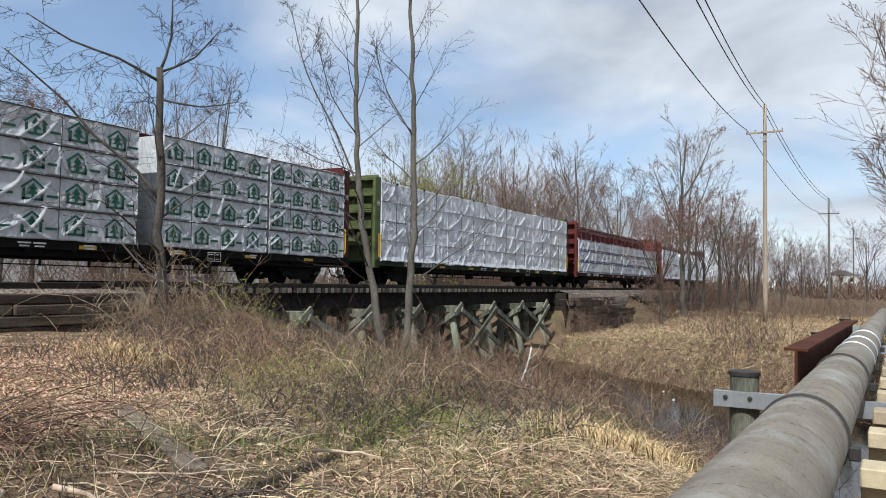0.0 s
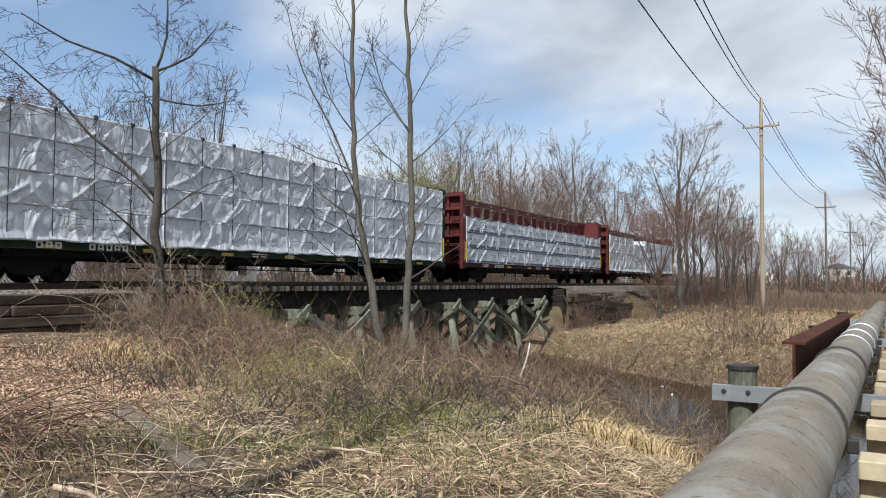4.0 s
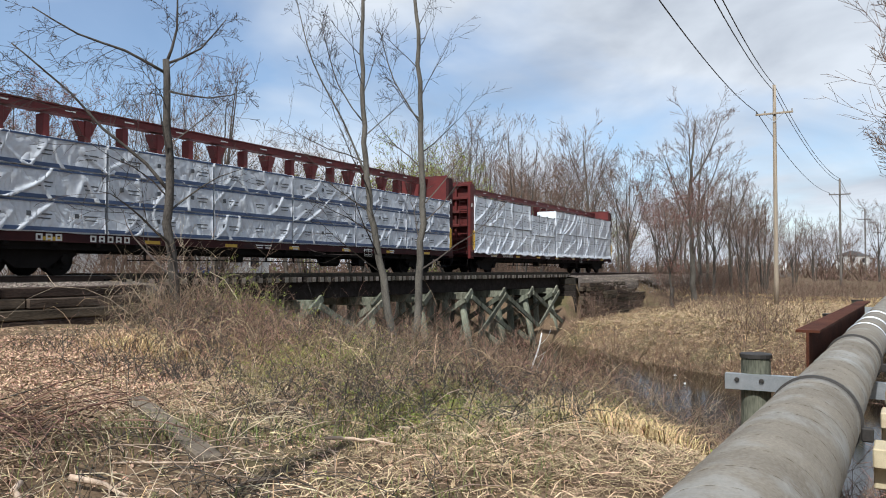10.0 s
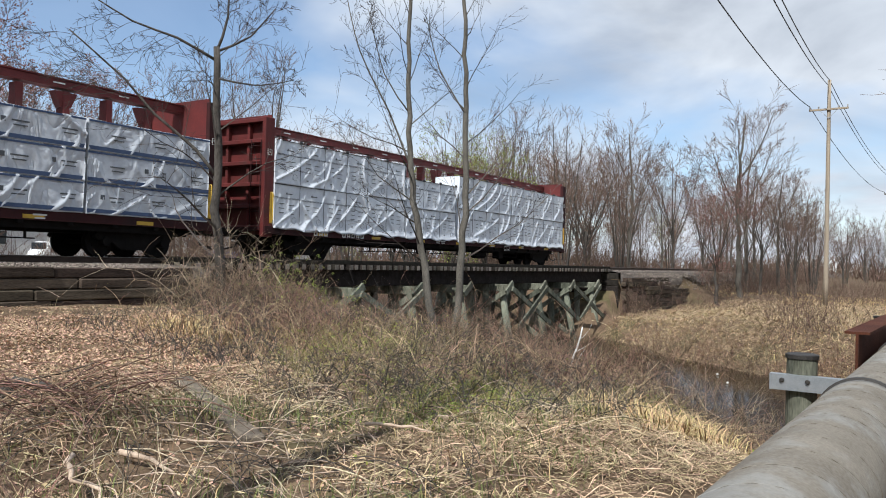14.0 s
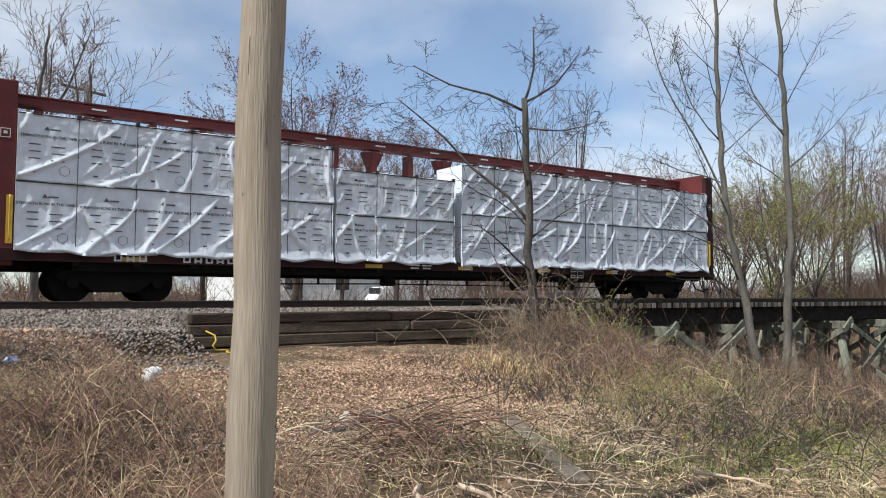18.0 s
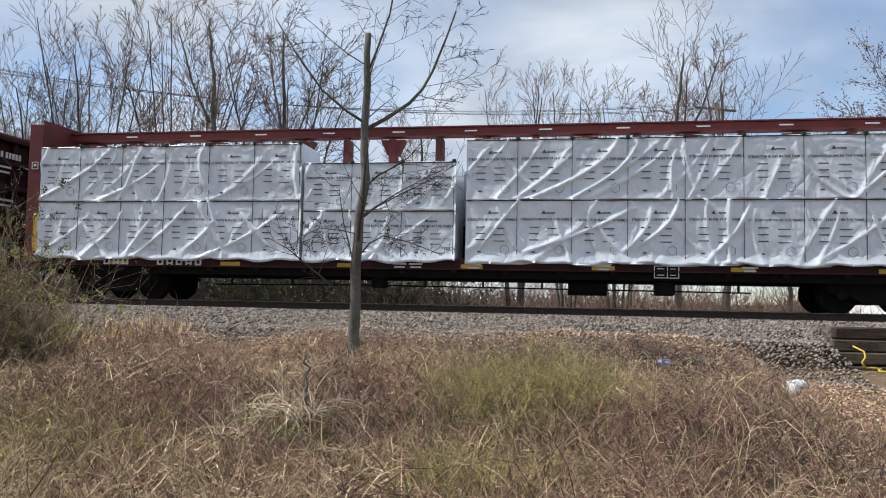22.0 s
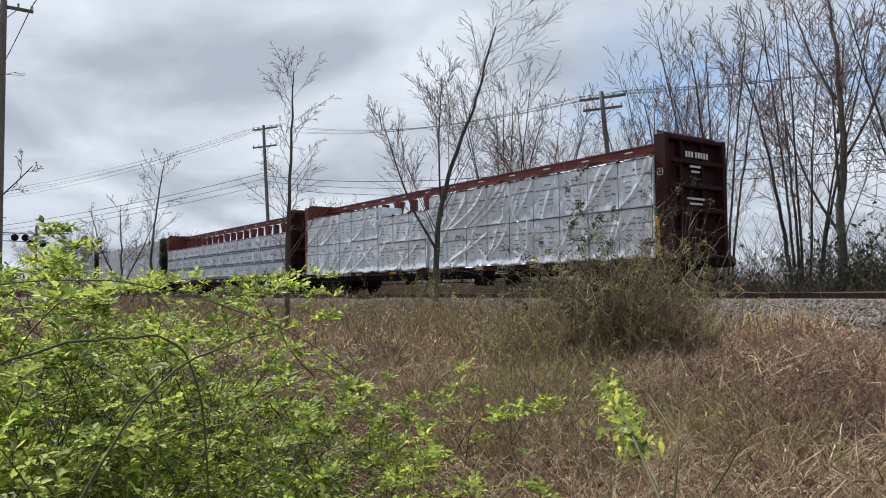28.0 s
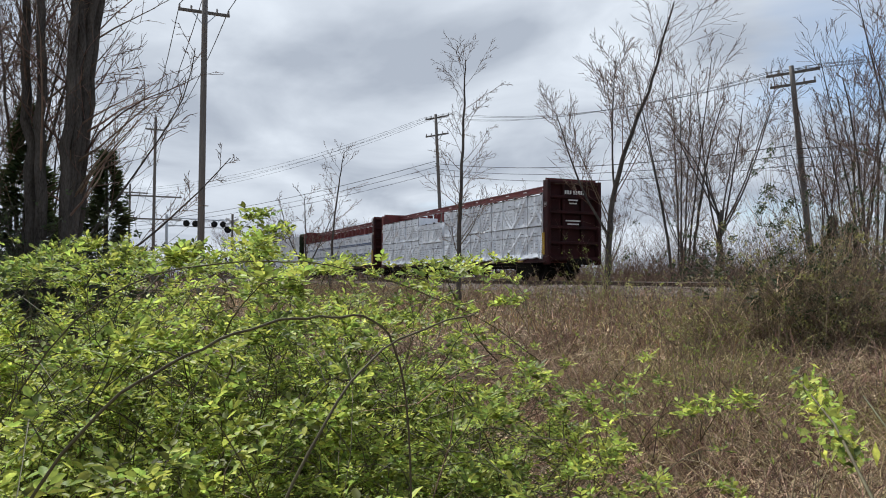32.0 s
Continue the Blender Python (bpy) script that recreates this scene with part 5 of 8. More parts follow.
def bare_tree(label, limbs, seed, spec, least, bark=BARK, twig=TREETWIG, group="bare trees", at=None, buds=None, bud_size=0.05, bud_mat=None, category="tree"):
    """limbs: lists of (points, r0, r1); the first is the trunk."""
    rng = random.Random(seed)
    ob = thing("bare_tree", label, category, group=group, at=at)
    tr = Shape()
    cr = crown_shape(least)
    cr.taper = 0.36 if group == "woodland trees" else 0.45
    for k, (pts, r0, r1) in enumerate(limbs):
        pts = [Vector(p) for p in pts]
        if k and r0 < 0.075:
            r0, r1 = r0 * 0.72, r1 * 0.72
        fine = []
        for j, (a, b) in enumerate(zip(pts, pts[1:])):
            m = max(2, int((b - a).length / 0.45))
            p0, p3 = pts[max(j - 1, 0)], pts[min(j + 2, len(pts) - 1)]
            for i in range(m):
                u = i / m
                q = 0.5 * (2 * a + (b - p0) * u + (2 * p0 - 5 * a + 4 * b - p3) * u * u + (3 * a - p0 - 3 * b + p3) * u ** 3)
                w = r0 * 0.2
                fine.append(q + Vector((rng.gauss(0, w), rng.gauss(0, w), 0)) if fine else q)
        fine.append(pts[-1])
        n = len(fine) - 1
        radii = [r0 + (r1 - r0) * i / n for i in range(n + 1)]
        if k == 0:
            radii[0] *= 1.35
        tr.tube(fine, radii, 10 if r0 > 0.05 else 7)
        branch_out(rng, cr, fine, (r0 + r1) / 2, 0, spec if k else spec)
    part("trunk", tr, bark, ob, smooth=True)
    if cr.f:
        part("crown", cr, twig, ob, "fine bare branches and twigs")
    if buds:
        V, F = [], []
        for q in cr.tips:
            for j in range(buds):
                c = q + Vector((rng.gauss(0, 0.12), rng.gauss(0, 0.12), rng.gauss(0, 0.12)))
                a, b = Vector((rng.gauss(0, 1), rng.gauss(0, 1), rng.gauss(0, 1))).normalized() * bud_size, Vector((rng.gauss(0, 1), rng.gauss(0, 1), rng.gauss(0, 1))).normalized() * bud_size
                k = len(V)
                V += [(c - a)[:], (c + b)[:], (c + a)[:]]
                F.append((k, k + 1, k + 2))
        tagged(part("bud_haze", fast_mesh("bud_haze", V, F, bud_mat), None, ob, "small opening buds"), kind="stuff")
    return ob


MAIN = [(9, 0.38, 52, 0.02, 0.13), (6, 0.45, 45, 0.02, 0.16), (4, 0.5, 42, 0.0, 0.2)]


def key_trees():
    # crooked tree by the wing wall
    bare_tree("crooked grey tree with wide bare limbs above the bank", [
        ([(12.0, 13.3, -0.1), (11.86, 13.3, 1.33), (11.72, 13.4, 2.6), (11.77, 13.38, 3.6), (11.68, 13.45, 5.2), (11.68, 13.45, 6.2)], 0.115, 0.07),
        ([(11.68, 13.45, 6.1), (11.85, 13.3, 6.9), (11.84, 13.31, 7.9)], 0.05, 0.02),
        ([(11.68, 13.45, 5.9), (11.0, 13.95, 6.3), (10.3, 14.5, 6.55), (9.6, 15.0, 7.0)], 0.05, 0.018),
        ([(11.68, 13.45, 6.1), (12.2, 12.95, 6.5), (12.6, 12.6, 7.2)], 0.045, 0.015),
        ([(11.7, 13.4, 5.5), (12.3, 12.8, 5.4), (12.9, 12.3, 5.6)], 0.035, 0.012),
        ([(11.75, 13.38, 3.3), (11.4, 13.7, 3.9), (10.7, 14.2, 4.6), (10.2, 14.6, 5.3), (9.3, 15.2, 6.2)], 0.06, 0.02)],
        21, [(9, 0.5, 52, 0.01, 0.13), (6, 0.52, 46, 0.01, 0.14), (4, 0.5, 42, 0.0, 0.15)], 0.0062, DARKBARK)
    # twin-stemmed tree before the trestle
    bare_tree("tall twin-stemmed slender grey tree at the creek bank", [
        ([(17.75, 11.15, -1.8), (17.71, 11.21, -1.3), (17.38, 11.7, 1.91), (17.15, 12.03, 4.65), (17.09, 12.11, 9.3), (17.1, 12.1, 11.5)], 0.125, 0.03),
        ([(17.9, 11.05, -1.7), (17.97, 10.98, -1.28), (18.08, 10.8, 2.39), (18.06, 10.82, 6.26), (17.99, 10.94, 9.41), (18.1, 10.9, 11.6)], 0.125, 0.03),
        ([(17.2, 11.95, 4.0), (16.8, 12.5, 5.6), (16.3, 13.15, 7.2), (16.0, 13.5, 9.0)], 0.045, 0.012),
        ([(18.06, 10.82, 5.6), (17.6, 11.4, 6.8), (17.36, 11.73, 8.2)], 0.035, 0.012),
        ([(17.12, 12.05, 5.6), (16.7, 12.6, 6.6), (16.4, 13.0, 8.4)], 0.03, 0.01)],
        33, [(15, 0.24, 42, 0.04, 0.10), (6, 0.5, 42, 0.02, 0.12), (3, 0.5, 40, 0.01, 0.14)], 0.006)
    # single tree on the bank
    bare_tree("straight young grey tree with spreading bare limbs", [
        ([(-3.49, 11.73, 0.2), (-3.5, 11.73, 0.6), (-3.54, 11.72, 2.11), (-3.44, 11.75, 3.46), (-3.43, 11.75, 5.88)], 0.105, 0.05),
        ([(-3.43, 11.75, 4.3), (-2.75, 11.9, 4.75), (-2.4, 12.0, 5.3), (-2.05, 12.06, 6.3)], 0.05, 0.02),
        ([(-3.43, 11.75, 4.4), (-4.1, 11.5, 4.9), (-4.81, 11.26, 6.0)], 0.035, 0.014),
        ([(-3.43, 11.75, 5.2), (-3.1, 11.8, 6.2), (-2.9, 11.8, 7.4)], 0.03, 0.012),
        ([(-3.46, 11.74, 2.9), (-2.9, 11.86, 3.3), (-2.2, 12.03, 3.7)], 0.02, 0.008),
        ([(-3.46, 11.74, 2.3), (-3.1, 11.8, 2.6), (-2.3, 12.0, 2.35)], 0.02, 0.008),
        ([(-3.46, 11.74, 2.6), (-4.1, 11.6, 2.7), (-4.5, 11.4, 2.4)], 0.016, 0.006)],
        47, [(10, 0.44, 54, 0.01, 0.12), (6, 0.5, 46, 0.01, 0.13), (4, 0.5, 42, 0.0, 0.14)], 0.005)
    # slim trees along the line to the west
    bare_tree("slim upright bare tree beside the track", [([(-24.16, 10.79, 0.1), (-24.1, 10.85, 4), (-24.06, 11.0, 9.0)], 0.10, 0.015)], 51, [(30, 0.24, 46, 0.05, 0.07), (6, 0.42, 40, 0.04, 0.10), (4, 0.5, 38, 0.02, 0.14)], 0.008, DARKBARK, FARTWIG)
    bare_tree("leaning forked bare tree beside the track", [([(-22.53, 15.7, 0.3), (-22.5, 15.75, 3.2), (-22.25, 16.0, 5.3), (-21.6, 16.9, 8.4), (-20.96, 17.3, 10.9)], 0.13, 0.025),
        ([(-22.5, 15.75, 3.0), (-23.1, 15.0, 4.8), (-23.6, 14.3, 7.4)], 0.07, 0.02), ([(-22.35, 15.9, 4.2), (-22.4, 15.8, 6.4), (-22.3, 15.9, 9.2)], 0.06, 0.015)],
        52, [(17, 0.42, 34, 0.06, 0.07), (8, 0.44, 34, 0.05, 0.09), (4, 0.5, 34, 0.02, 0.12)], 0.0085, DARKBARK, FARTWIG)
    bare_tree("small upright bare tree far along the track", [([(-46.87, 12.28, 0.1), (-46.8, 12.5, 5), (-46.6, 13.05, 9.4)], 0.10, 0.02)], 53, [(18, 0.28, 40, 0.05, 0.1), (5, 0.42, 40, 0.04, 0.14), (3, 0.5, 40, 0.02, 0.2)], 0.013, DARKBARK, FARTWIG)
    bare_tree("small bushy bare tree far along the track", [([(-68, 15.6, 0.1), (-68, 15.6, 3), (-68, 15.4, 9)], 0.12, 0.02), ([(-68, 15.6, 2), (-68.4, 14.2, 5), (-68.6, 13.4, 8)], 0.08, 0.02), ([(-68, 15.6, 2), (-67.8, 17, 5), (-67.6, 18, 7.5)], 0.08, 0.02)], 54, [(10, 0.35, 40, 0.05, 0.12), (6, 0.42, 40, 0.04, 0.14), (3, 0.5, 40, 0.02, 0.2)], 0.018, DARKBARK, FARTWIG)
    # dark multi-stemmed tree
    stems = []
    rng = random.Random(4)
    for k in range(8):
        a = rng.uniform(0, 6.3)
        o = (0.35 * math.cos(a), 0.35 * math.sin(a))
        stems.append(([(-16.4 + o[0], -0.9 + o[1], -0.2), (-16.4 + o[0] * 1.3, -0.9 + o[1] * 1.3, 3.5), (-16.4 + o[0] * 2.2, -0.85 + o[1] * 2.2, 8.5), (-16.4 + o[0] * 3, -0.8 + o[1] * 3, 11)], 0.13, 0.03))
    stems.append(([(-16.4, -0.6, 1.4), (-16.2, 0.6, 2.2), (-16.0, 1.6, 3.2), (-15.9, 2.2, 3.9)], 0.04, 0.012))
    stems.append(([(-16.4, -0.6, 1.9), (-16.2, 0.4, 3.4), (-16.0, 1.3, 5.0), (-15.9, 1.5, 6.0)], 0.035, 0.012))
    bare_tree("dark multi-stemmed tree wound with vines", stems, 55, [(9, 0.26, 38, 0.03, 0.12), (5, 0.42, 40, 0.04, 0.14), (2, 0.5, 40, 0.02, 0.2)], 0.008, DARKBARK, FARTWIG)


key_trees()


def template_tree(kind, seed):
    """A bare tree at the origin, about 10 m high, to be copied along the woods."""
    rng = random.Random(seed)
    h = 10.0
    if kind == "tall":
        limbs = [([(0, 0, -0.3), (0.05, 0.1, 3), (-0.1, 0.1, 6), (0.1, -0.1, h)], 0.16, 0.03)]
        for k in range(5):
            a = k * 1.3 + rng.uniform(-0.3, 0.3)
            z = 2.6 + k * 1.0
            limbs.append(([(0, 0, z), (0.8 * math.cos(a), 0.8 * math.sin(a), z + 1.4), (1.5 * math.cos(a), 1.5 * math.sin(a), z + 3.4)], 0.07, 0.02))
        spec = [(10, 0.45, 36, 0.05, 0.06), (6, 0.5, 34, 0.04, 0.07), (4, 0.5, 34, 0.02, 0.09)]
    elif kind == "multi":
        limbs = []
        for k in range(7):
            a = k * 0.9 + rng.uniform(-0.3, 0.3)
            sp = rng.uniform(0.5, 1.6)
            hh = h * rng.uniform(0.75, 1.02)
            limbs.append(([(0.25 * math.cos(a), 0.25 * math.sin(a), -0.3), (0.25 * math.cos(a) + sp * 0.3 * math.cos(a), 0.25 * math.sin(a) + sp * 0.3 * math.sin(a), 3), (sp * math.cos(a), sp * math.sin(a), 6.2), (sp * 1.5 * math.cos(a), sp * 1.5 * math.sin(a), hh)], rng.uniform(0.05, 0.085), 0.016))
        spec = [(9, 0.34, 32, 0.05, 0.05), (6, 0.5, 32, 0.04, 0.07), (4, 0.5, 32, 0.02, 0.09)]
    else:
        limbs = [([(0, 0, -0.3), (0.1, 0, 2.2), (0, 0.1, 4.0)], 0.15, 0.08)]
        for k in range(8):
            a = k * 0.8
            limbs.append(([(0, 0, 2.4 + 0.2 * k), (1.1 * math.cos(a), 1.1 * math.sin(a), 4.8 + 0.2 * k), (2.1 * math.cos(a), 2.1 * math.sin(a), 7.0 + rng.uniform(0, 2))], 0.06, 0.015))
        spec = [(9, 0.48, 38, 0.05, 0.06), (6, 0.5, 34, 0.03, 0.07), (4, 0.5, 34, 0.02, 0.09)]
    return limbs, spec


def woods():
    kinds = [("tall", 101, None), ("multi", 102, None), ("round", 103, None), ("tall", 104, None), ("multi", 105, None), ("round", 106, REDBUD), ("round", 107, YOUNGLEAF)]
    temps = []
    for kind, seed, bud in kinds:
        limbs, spec = template_tree(kind, seed)
        lab = {None: "leafless grey-brown tree of the woods along the railway", REDBUD: "maple reddened by spring buds along the railway", YOUNGLEAF: "tree hazed with pale new leaves along the railway"}[bud]
        temps.append(bare_tree(lab, limbs, seed, spec, 0.0095, DARKBARK if kind != "tall" else BARK, FARTWIG, "woodland trees", pose(-240 - 6 * len(temps), 75, 0.3), buds=(1 if bud else None), bud_size=0.055, bud_mat=bud))
    rng = random.Random(77)
    def plant(k, x, y, h, turn=None):
        c = copy_thing(temps[k], pose(0, 0, 0))
        sc = h / 10.0
        c.matrix_basis = pose(x, y, ground_z(x, y) - 0.1, 0, 0, rng.uniform(0, 360) if turn is None else turn) @ Matrix.Diagonal((sc * rng.uniform(0.85, 1.15), sc * rng.uniform(0.85, 1.15), sc, 1))
    # behind the railway, west to east
    for x, y, k, h in ((-21.5, 27.5, 1, 11.5), (-18.6, 26.5, 1, 12.5), (-16.2, 28.5, 1, 13), (-14.0, 27, 0, 12), (-24.5, 30, 1, 10.5), (-31, 28.5, 2, 12), (-34.5, 29, 1, 14.5), (-29, 33, 1, 10), (-38, 32, 2, 9), (-12.3, 30, 3, 12.5), (-11.2, 28, 1, 11.5), (-6.5, 31, 3, 8.5),
                       (-2.6, 31, 4, 9.6), (-0.5, 29.5, 4, 9.2), (1.4, 30.5, 1, 9.8), (3.6, 29.5, 0, 10.8), (5.4, 31, 3, 10), (8, 32, 5, 8.2), (10.5, 33, 5, 8.6), (12.5, 32, 5, 8.8), (15, 33, 2, 9), (17.5, 34, 5, 9.2), (20, 33, 5, 10), (23, 35, 2, 10), (12.5, 28, 5, 10.5)):
        plant(k, x, y, h)
    for i in range(34):
        x = 26 + i * 2.0 + rng.uniform(-1, 1)
        y = 27 + (i % 4) * 5 + rng.uniform(-1.5, 1.5)
        h = 10.5 + 0.17 * i + rng.uniform(-1.0, 1.6)
        plant(6 if i in (8, 10, 12) else rng.choice((0, 1, 2, 3, 4, 2)), x, y, h)
    for i in range(14):
        plant(rng.choice((0, 1, 2, 4)), 84 + i * 5 + rng.uniform(-2, 2), 27 + rng.uniform(0, 12), 11 + rng.uniform(-1, 3))
    # copse between the railway and the far poles
    for x, y, k, h in ((63.9, 13.0, 3, 14.5), (60, 13.8, 5, 10),  (70, 12.5, 2, 11), (73, 10.5, 1, 9.5), (68, 9.5, 2, 8.5), (76, 12, 0, 11), (80, 9.8, 4, 9), (85, 12.5, 2, 10), (92, 11, 1, 9), (100, 9, 2, 8), (72, 14, 0, 13), (78, 14.5, 3, 11), (115, 10, 4, 9), (128, 8.5, 1, 9), (140, 9.5, 2, 10), (150, 6, 4, 10), (165, 9, 1, 10), (180, 5, 2, 11)):
        plant(k, x, y, h)
    # right-hand edge near the pipe's far end
    for x, y, k, h in ((31, -1.9, 0, 12.5), (38, -2.6, 3, 14), (46, -3.4, 1, 12)):
        plant(k, x, y, h)
    # far woods
    for i in range(12):
        a = radians(-8 + i * 8)
        d = rng.uniform(120, 190)
        x, y = d * math.cos(a), d * math.sin(a)
        if y < 30 and x < 0:
            continue
        plant(rng.choice((0, 1, 2, 3, 4)), x, max(y, -40), 12 + rng.uniform(-2, 4))
    # west, past the crossing and beside the pipe line
    for x, y, k, h in ((-15.2, -3.4, 3, 11), (-17.5, -2.0, 1, 10), (-19.5, -3.4, 0, 12), (-14.0, -5.0, 2, 10), (-21, -1.6, 4, 8), (-88, 16, 2, 8), (-96, 19, 4, 8), (-110, 14, 2, 9), (-120, 24, 1, 9), (-80, 24, 2, 8), (-105, 30, 2, 9), (-64, 34, 4, 9), (-54, 38, 2, 9), (-75, 36, 1, 10)):
        plant(k, x, y, h)
    # templates take their own place in the far woods
    for i, t in enumerate(temps):
        t.matrix_basis = pose(95 + 9 * i, 44 + 3 * (i % 3), 0.3) @ Matrix.Scale(1.15, 4)


woods()


def conifer(x, y, h, seed):
    rng = random.Random(seed)
    z = ground_z(x, y)
    ob = thing("evergreen_tree", "dark green conical evergreen tree", "evergreen", group="evergreens", at=pose(x, y, z))
    part("trunk", Shape().tube([(0, 0, -0.2), (0, 0, h * 0.95)], [0.10, 0.02], 8), DARKBARK, ob, smooth=True)
    V, F = [], []
    for i in range(int(2200 * h / 4)):
        t = rng.random() ** 0.8
        zz = h * (0.08 + 0.92 * t)
        r = (1 - t) * h * 0.22 * (0.45 + 0.55 * rng.random()) * (1 + 0.35 * math.sin(zz * 7 + seed))
        a = rng.uniform(0, 6.3)
        c = Vector((r * math.cos(a), r * math.sin(a), zz))
        d = Vector((math.cos(a), math.sin(a), rng.uniform(-0.1, 0.6))).normalized()
        w = d.orthogonal().normalized() * rng.uniform(0.02, 0.04)
        ln = rng.uniform(0.12, 0.26)
        k = len(V)
        V += [(c - w)[:], (c + w)[:], (c + d * ln + w * 0.3)[:], (c + d * ln - w * 0.3)[:]]
        F.append((k, k + 1, k + 2, k + 3))
    part("foliage", fast_mesh("foliage", V, F, DARKLEAF), None, ob)


for x, y, h, sd in ((-18.4, -0.05, 4.2, 1), (-17.6, -1.5, 5.0, 2), (-19.8, -1.4, 3.4, 3), (-15.8, -2.4, 3.6, 4), (-26, 21.5 + 9, 4.2, 5), (-24.2, 29.5, 3.6, 6), (-22.8, 31, 4.4, 7)):
    conifer(x, y, h, sd)

# ---- grass, litter and brush ----
OLIVECANE = material("olive_straw_canes", (0.42, 0.36, 0.15), (0.15, 0.125, 0.05), rough=0.9, bump=0, island=0.6, spec=0.2)
OLIVEGRASS = material("olive_grass", (0.40, 0.35, 0.13), (0.20, 0.175, 0.065), rough=0.85, bump=0, island=0.35)


def heights(P):
    return np.array([ground_z(float(x), float(y)) for x, y in P], dtype=np.float32)


def patch(rs, n, x0, x1, y0, y1, scale=0.5, level=0.0, seed=0.0, keep=None):
    """Points strewn over a rectangle, thinned by noise into patches."""
    P = np.c_[rs.uniform(x0, x1, n), rs.uniform(y0, y1, n)]
    v = np.array([noise.noise((float(a) * scale, float(b) * scale, seed)) for a, b in P])
    m = v + rs.uniform(-0.25, 0.25, n) > level
    if keep is not None:
        m &= np.array([keep(float(a), float(b)) for a, b in P])
    return P[m]


def dry_land(x, y):
    d = x - creek_x(y)
    if abs(y - TRACK_Y) < 3.0:
        return False
    if -0.2 < y < 1.2 and x < 6.5:
        return False
    return abs(d) * 0.86 > 5.4


def litter_zone(x, y):
    """The raked slope of leaves and chips above the close pole."""
    q = ((x - 5.8) / 4.8) ** 2 + ((y - 10.9) / 4.5) ** 2
    return q + 0.5 * noise.noise((x * 0.8, y * 0.8, 3.0)) < 1.0


def open_grass(x, y):
    return dry_land(x, y) and not litter_zone(x, y) and (x > 2.8 or y < 4.2 + 0.8 * noise.noise((x, y, 8.0)))


def blades(name, P, rs, h0, h1, width, lean, mat, label, category):
    """Bent blades of two joints each."""
    n = len(P)
    z = heights(P)
    h = rs.uniform(h0, h1, n)
    a = rs.uniform(0, 2 * np.pi, n)
    d = np.c_[np.cos(a), np.sin(a)]
    s = np.c_[-d[:, 1], d[:, 0]] * (width * rs.uniform(0.6, 1.4, n))[:, None]
    k = rs.uniform(0.2, 1.0, n) * lean
    b = np.c_[P, z - 0.02]
    mid = b + np.c_[d * (h * k * 0.35)[:, None], h * 0.62]
    tip = b + np.c_[d * (h * k)[:, None], h * (1.0 - 0.28 * k)]
    s3 = np.c_[s, np.zeros(n)]
    V = np.stack([b - s3, b + s3, mid + s3 * 0.8, mid - s3 * 0.8, tip + s3 * 0.15, tip - s3 * 0.15], 1).reshape(-1, 3)
    i = np.arange(n)[:, None] * 6
    F = np.concatenate([i + [0, 1, 2, 3], i + [3, 2, 4, 5]], 1).reshape(-1, 4)
    return tagged(new(name, fast_mesh(name, V, F, mat)), label, category, kind="stuff")


def flakes(name, C, rs, s0, s1, mat, label, category, flat=0.35, lift=0.01):
    """Small tilted leaf flakes; C: centres."""
    n = len(C)
    a = rs.uniform(0, 2 * np.pi, n)
    u = np.c_[np.cos(a), np.sin(a), rs.normal(0, flat, n)]
    v = np.c_[-np.sin(a), np.cos(a), rs.normal(0, flat, n)]
    s = rs.uniform(s0, s1, n)[:, None]
    c = C + [0, 0, lift]
    V = np.stack([c - u * s, c - v * s * 0.45 + [0, 0, 0.004], c + u * s, c + v * s * 0.45 + [0, 0, 0.004]], 1).reshape(-1, 3)
    i = np.arange(n)[:, None] * 4
    F = np.concatenate([i + [0, 1, 2], i + [0, 2, 3]], 1).reshape(-1, 3)
    return tagged(new(name, fast_mesh(name, V, F, mat)), label, category, kind="stuff")


def canes(B, rs, l0, l1, up, arch, r, joints=6, wig=0.05):
    """Arching canes from bases B: returns vertices, faces, joints' places."""
    n = len(B)
    L = rs.uniform(l0, l1, n)
    a = rs.uniform(0, 2 * np.pi, n)
    e = rs.uniform(up * 0.5, up, n)
    d = np.c_[np.cos(a) * np.cos(e), np.sin(a) * np.cos(e), np.sin(e)]
    pts = [B.astype(np.float64)]
    for k in range(joints):
        d = d + rs.normal(0, wig, (n, 3))
        d[:, 2] -= arch * (k + 0.5) / joints * rs.uniform(0.4, 1.3, n)
        d /= np.linalg.norm(d, axis=1)[:, None]
        pts.append(pts[-1] + d * (L / joints)[:, None])
    Q = np.stack(pts, 1)
    ref = np.array([0.3, 0.2, 0.93])
    V = []
    for k in range(joints + 1):
        t = Q[:, min(k + 1, joints)] - Q[:, max(k - 1, 0)]
        t /= np.linalg.norm(t, axis=1)[:, None] + 1e-9
        u = np.cross(t, ref); u /= np.linalg.norm(u, axis=1)[:, None] + 1e-9
        w = np.cross(t, u)
        rr = r * (1 - 0.75 * k / joints)
        for j in range(3):
            g = 2 * np.pi * j / 3
            V.append(Q[:, k] + (u * np.cos(g) + w * np.sin(g)) * rr)
    V = np.stack(V, 1)
    m = (joints + 1) * 3
    f = []
    for k in range(joints):
        for j in range(3):
            j2 = (j + 1) % 3
            f.append([k * 3 + j, k * 3 + j2, (k + 1) * 3 + j2, (k + 1) * 3 + j])
    F = (np.arange(n)[:, None, None] * m + np.array(f)[None]).reshape(-1, 4)
    return V.reshape(-1, 3), F, Q


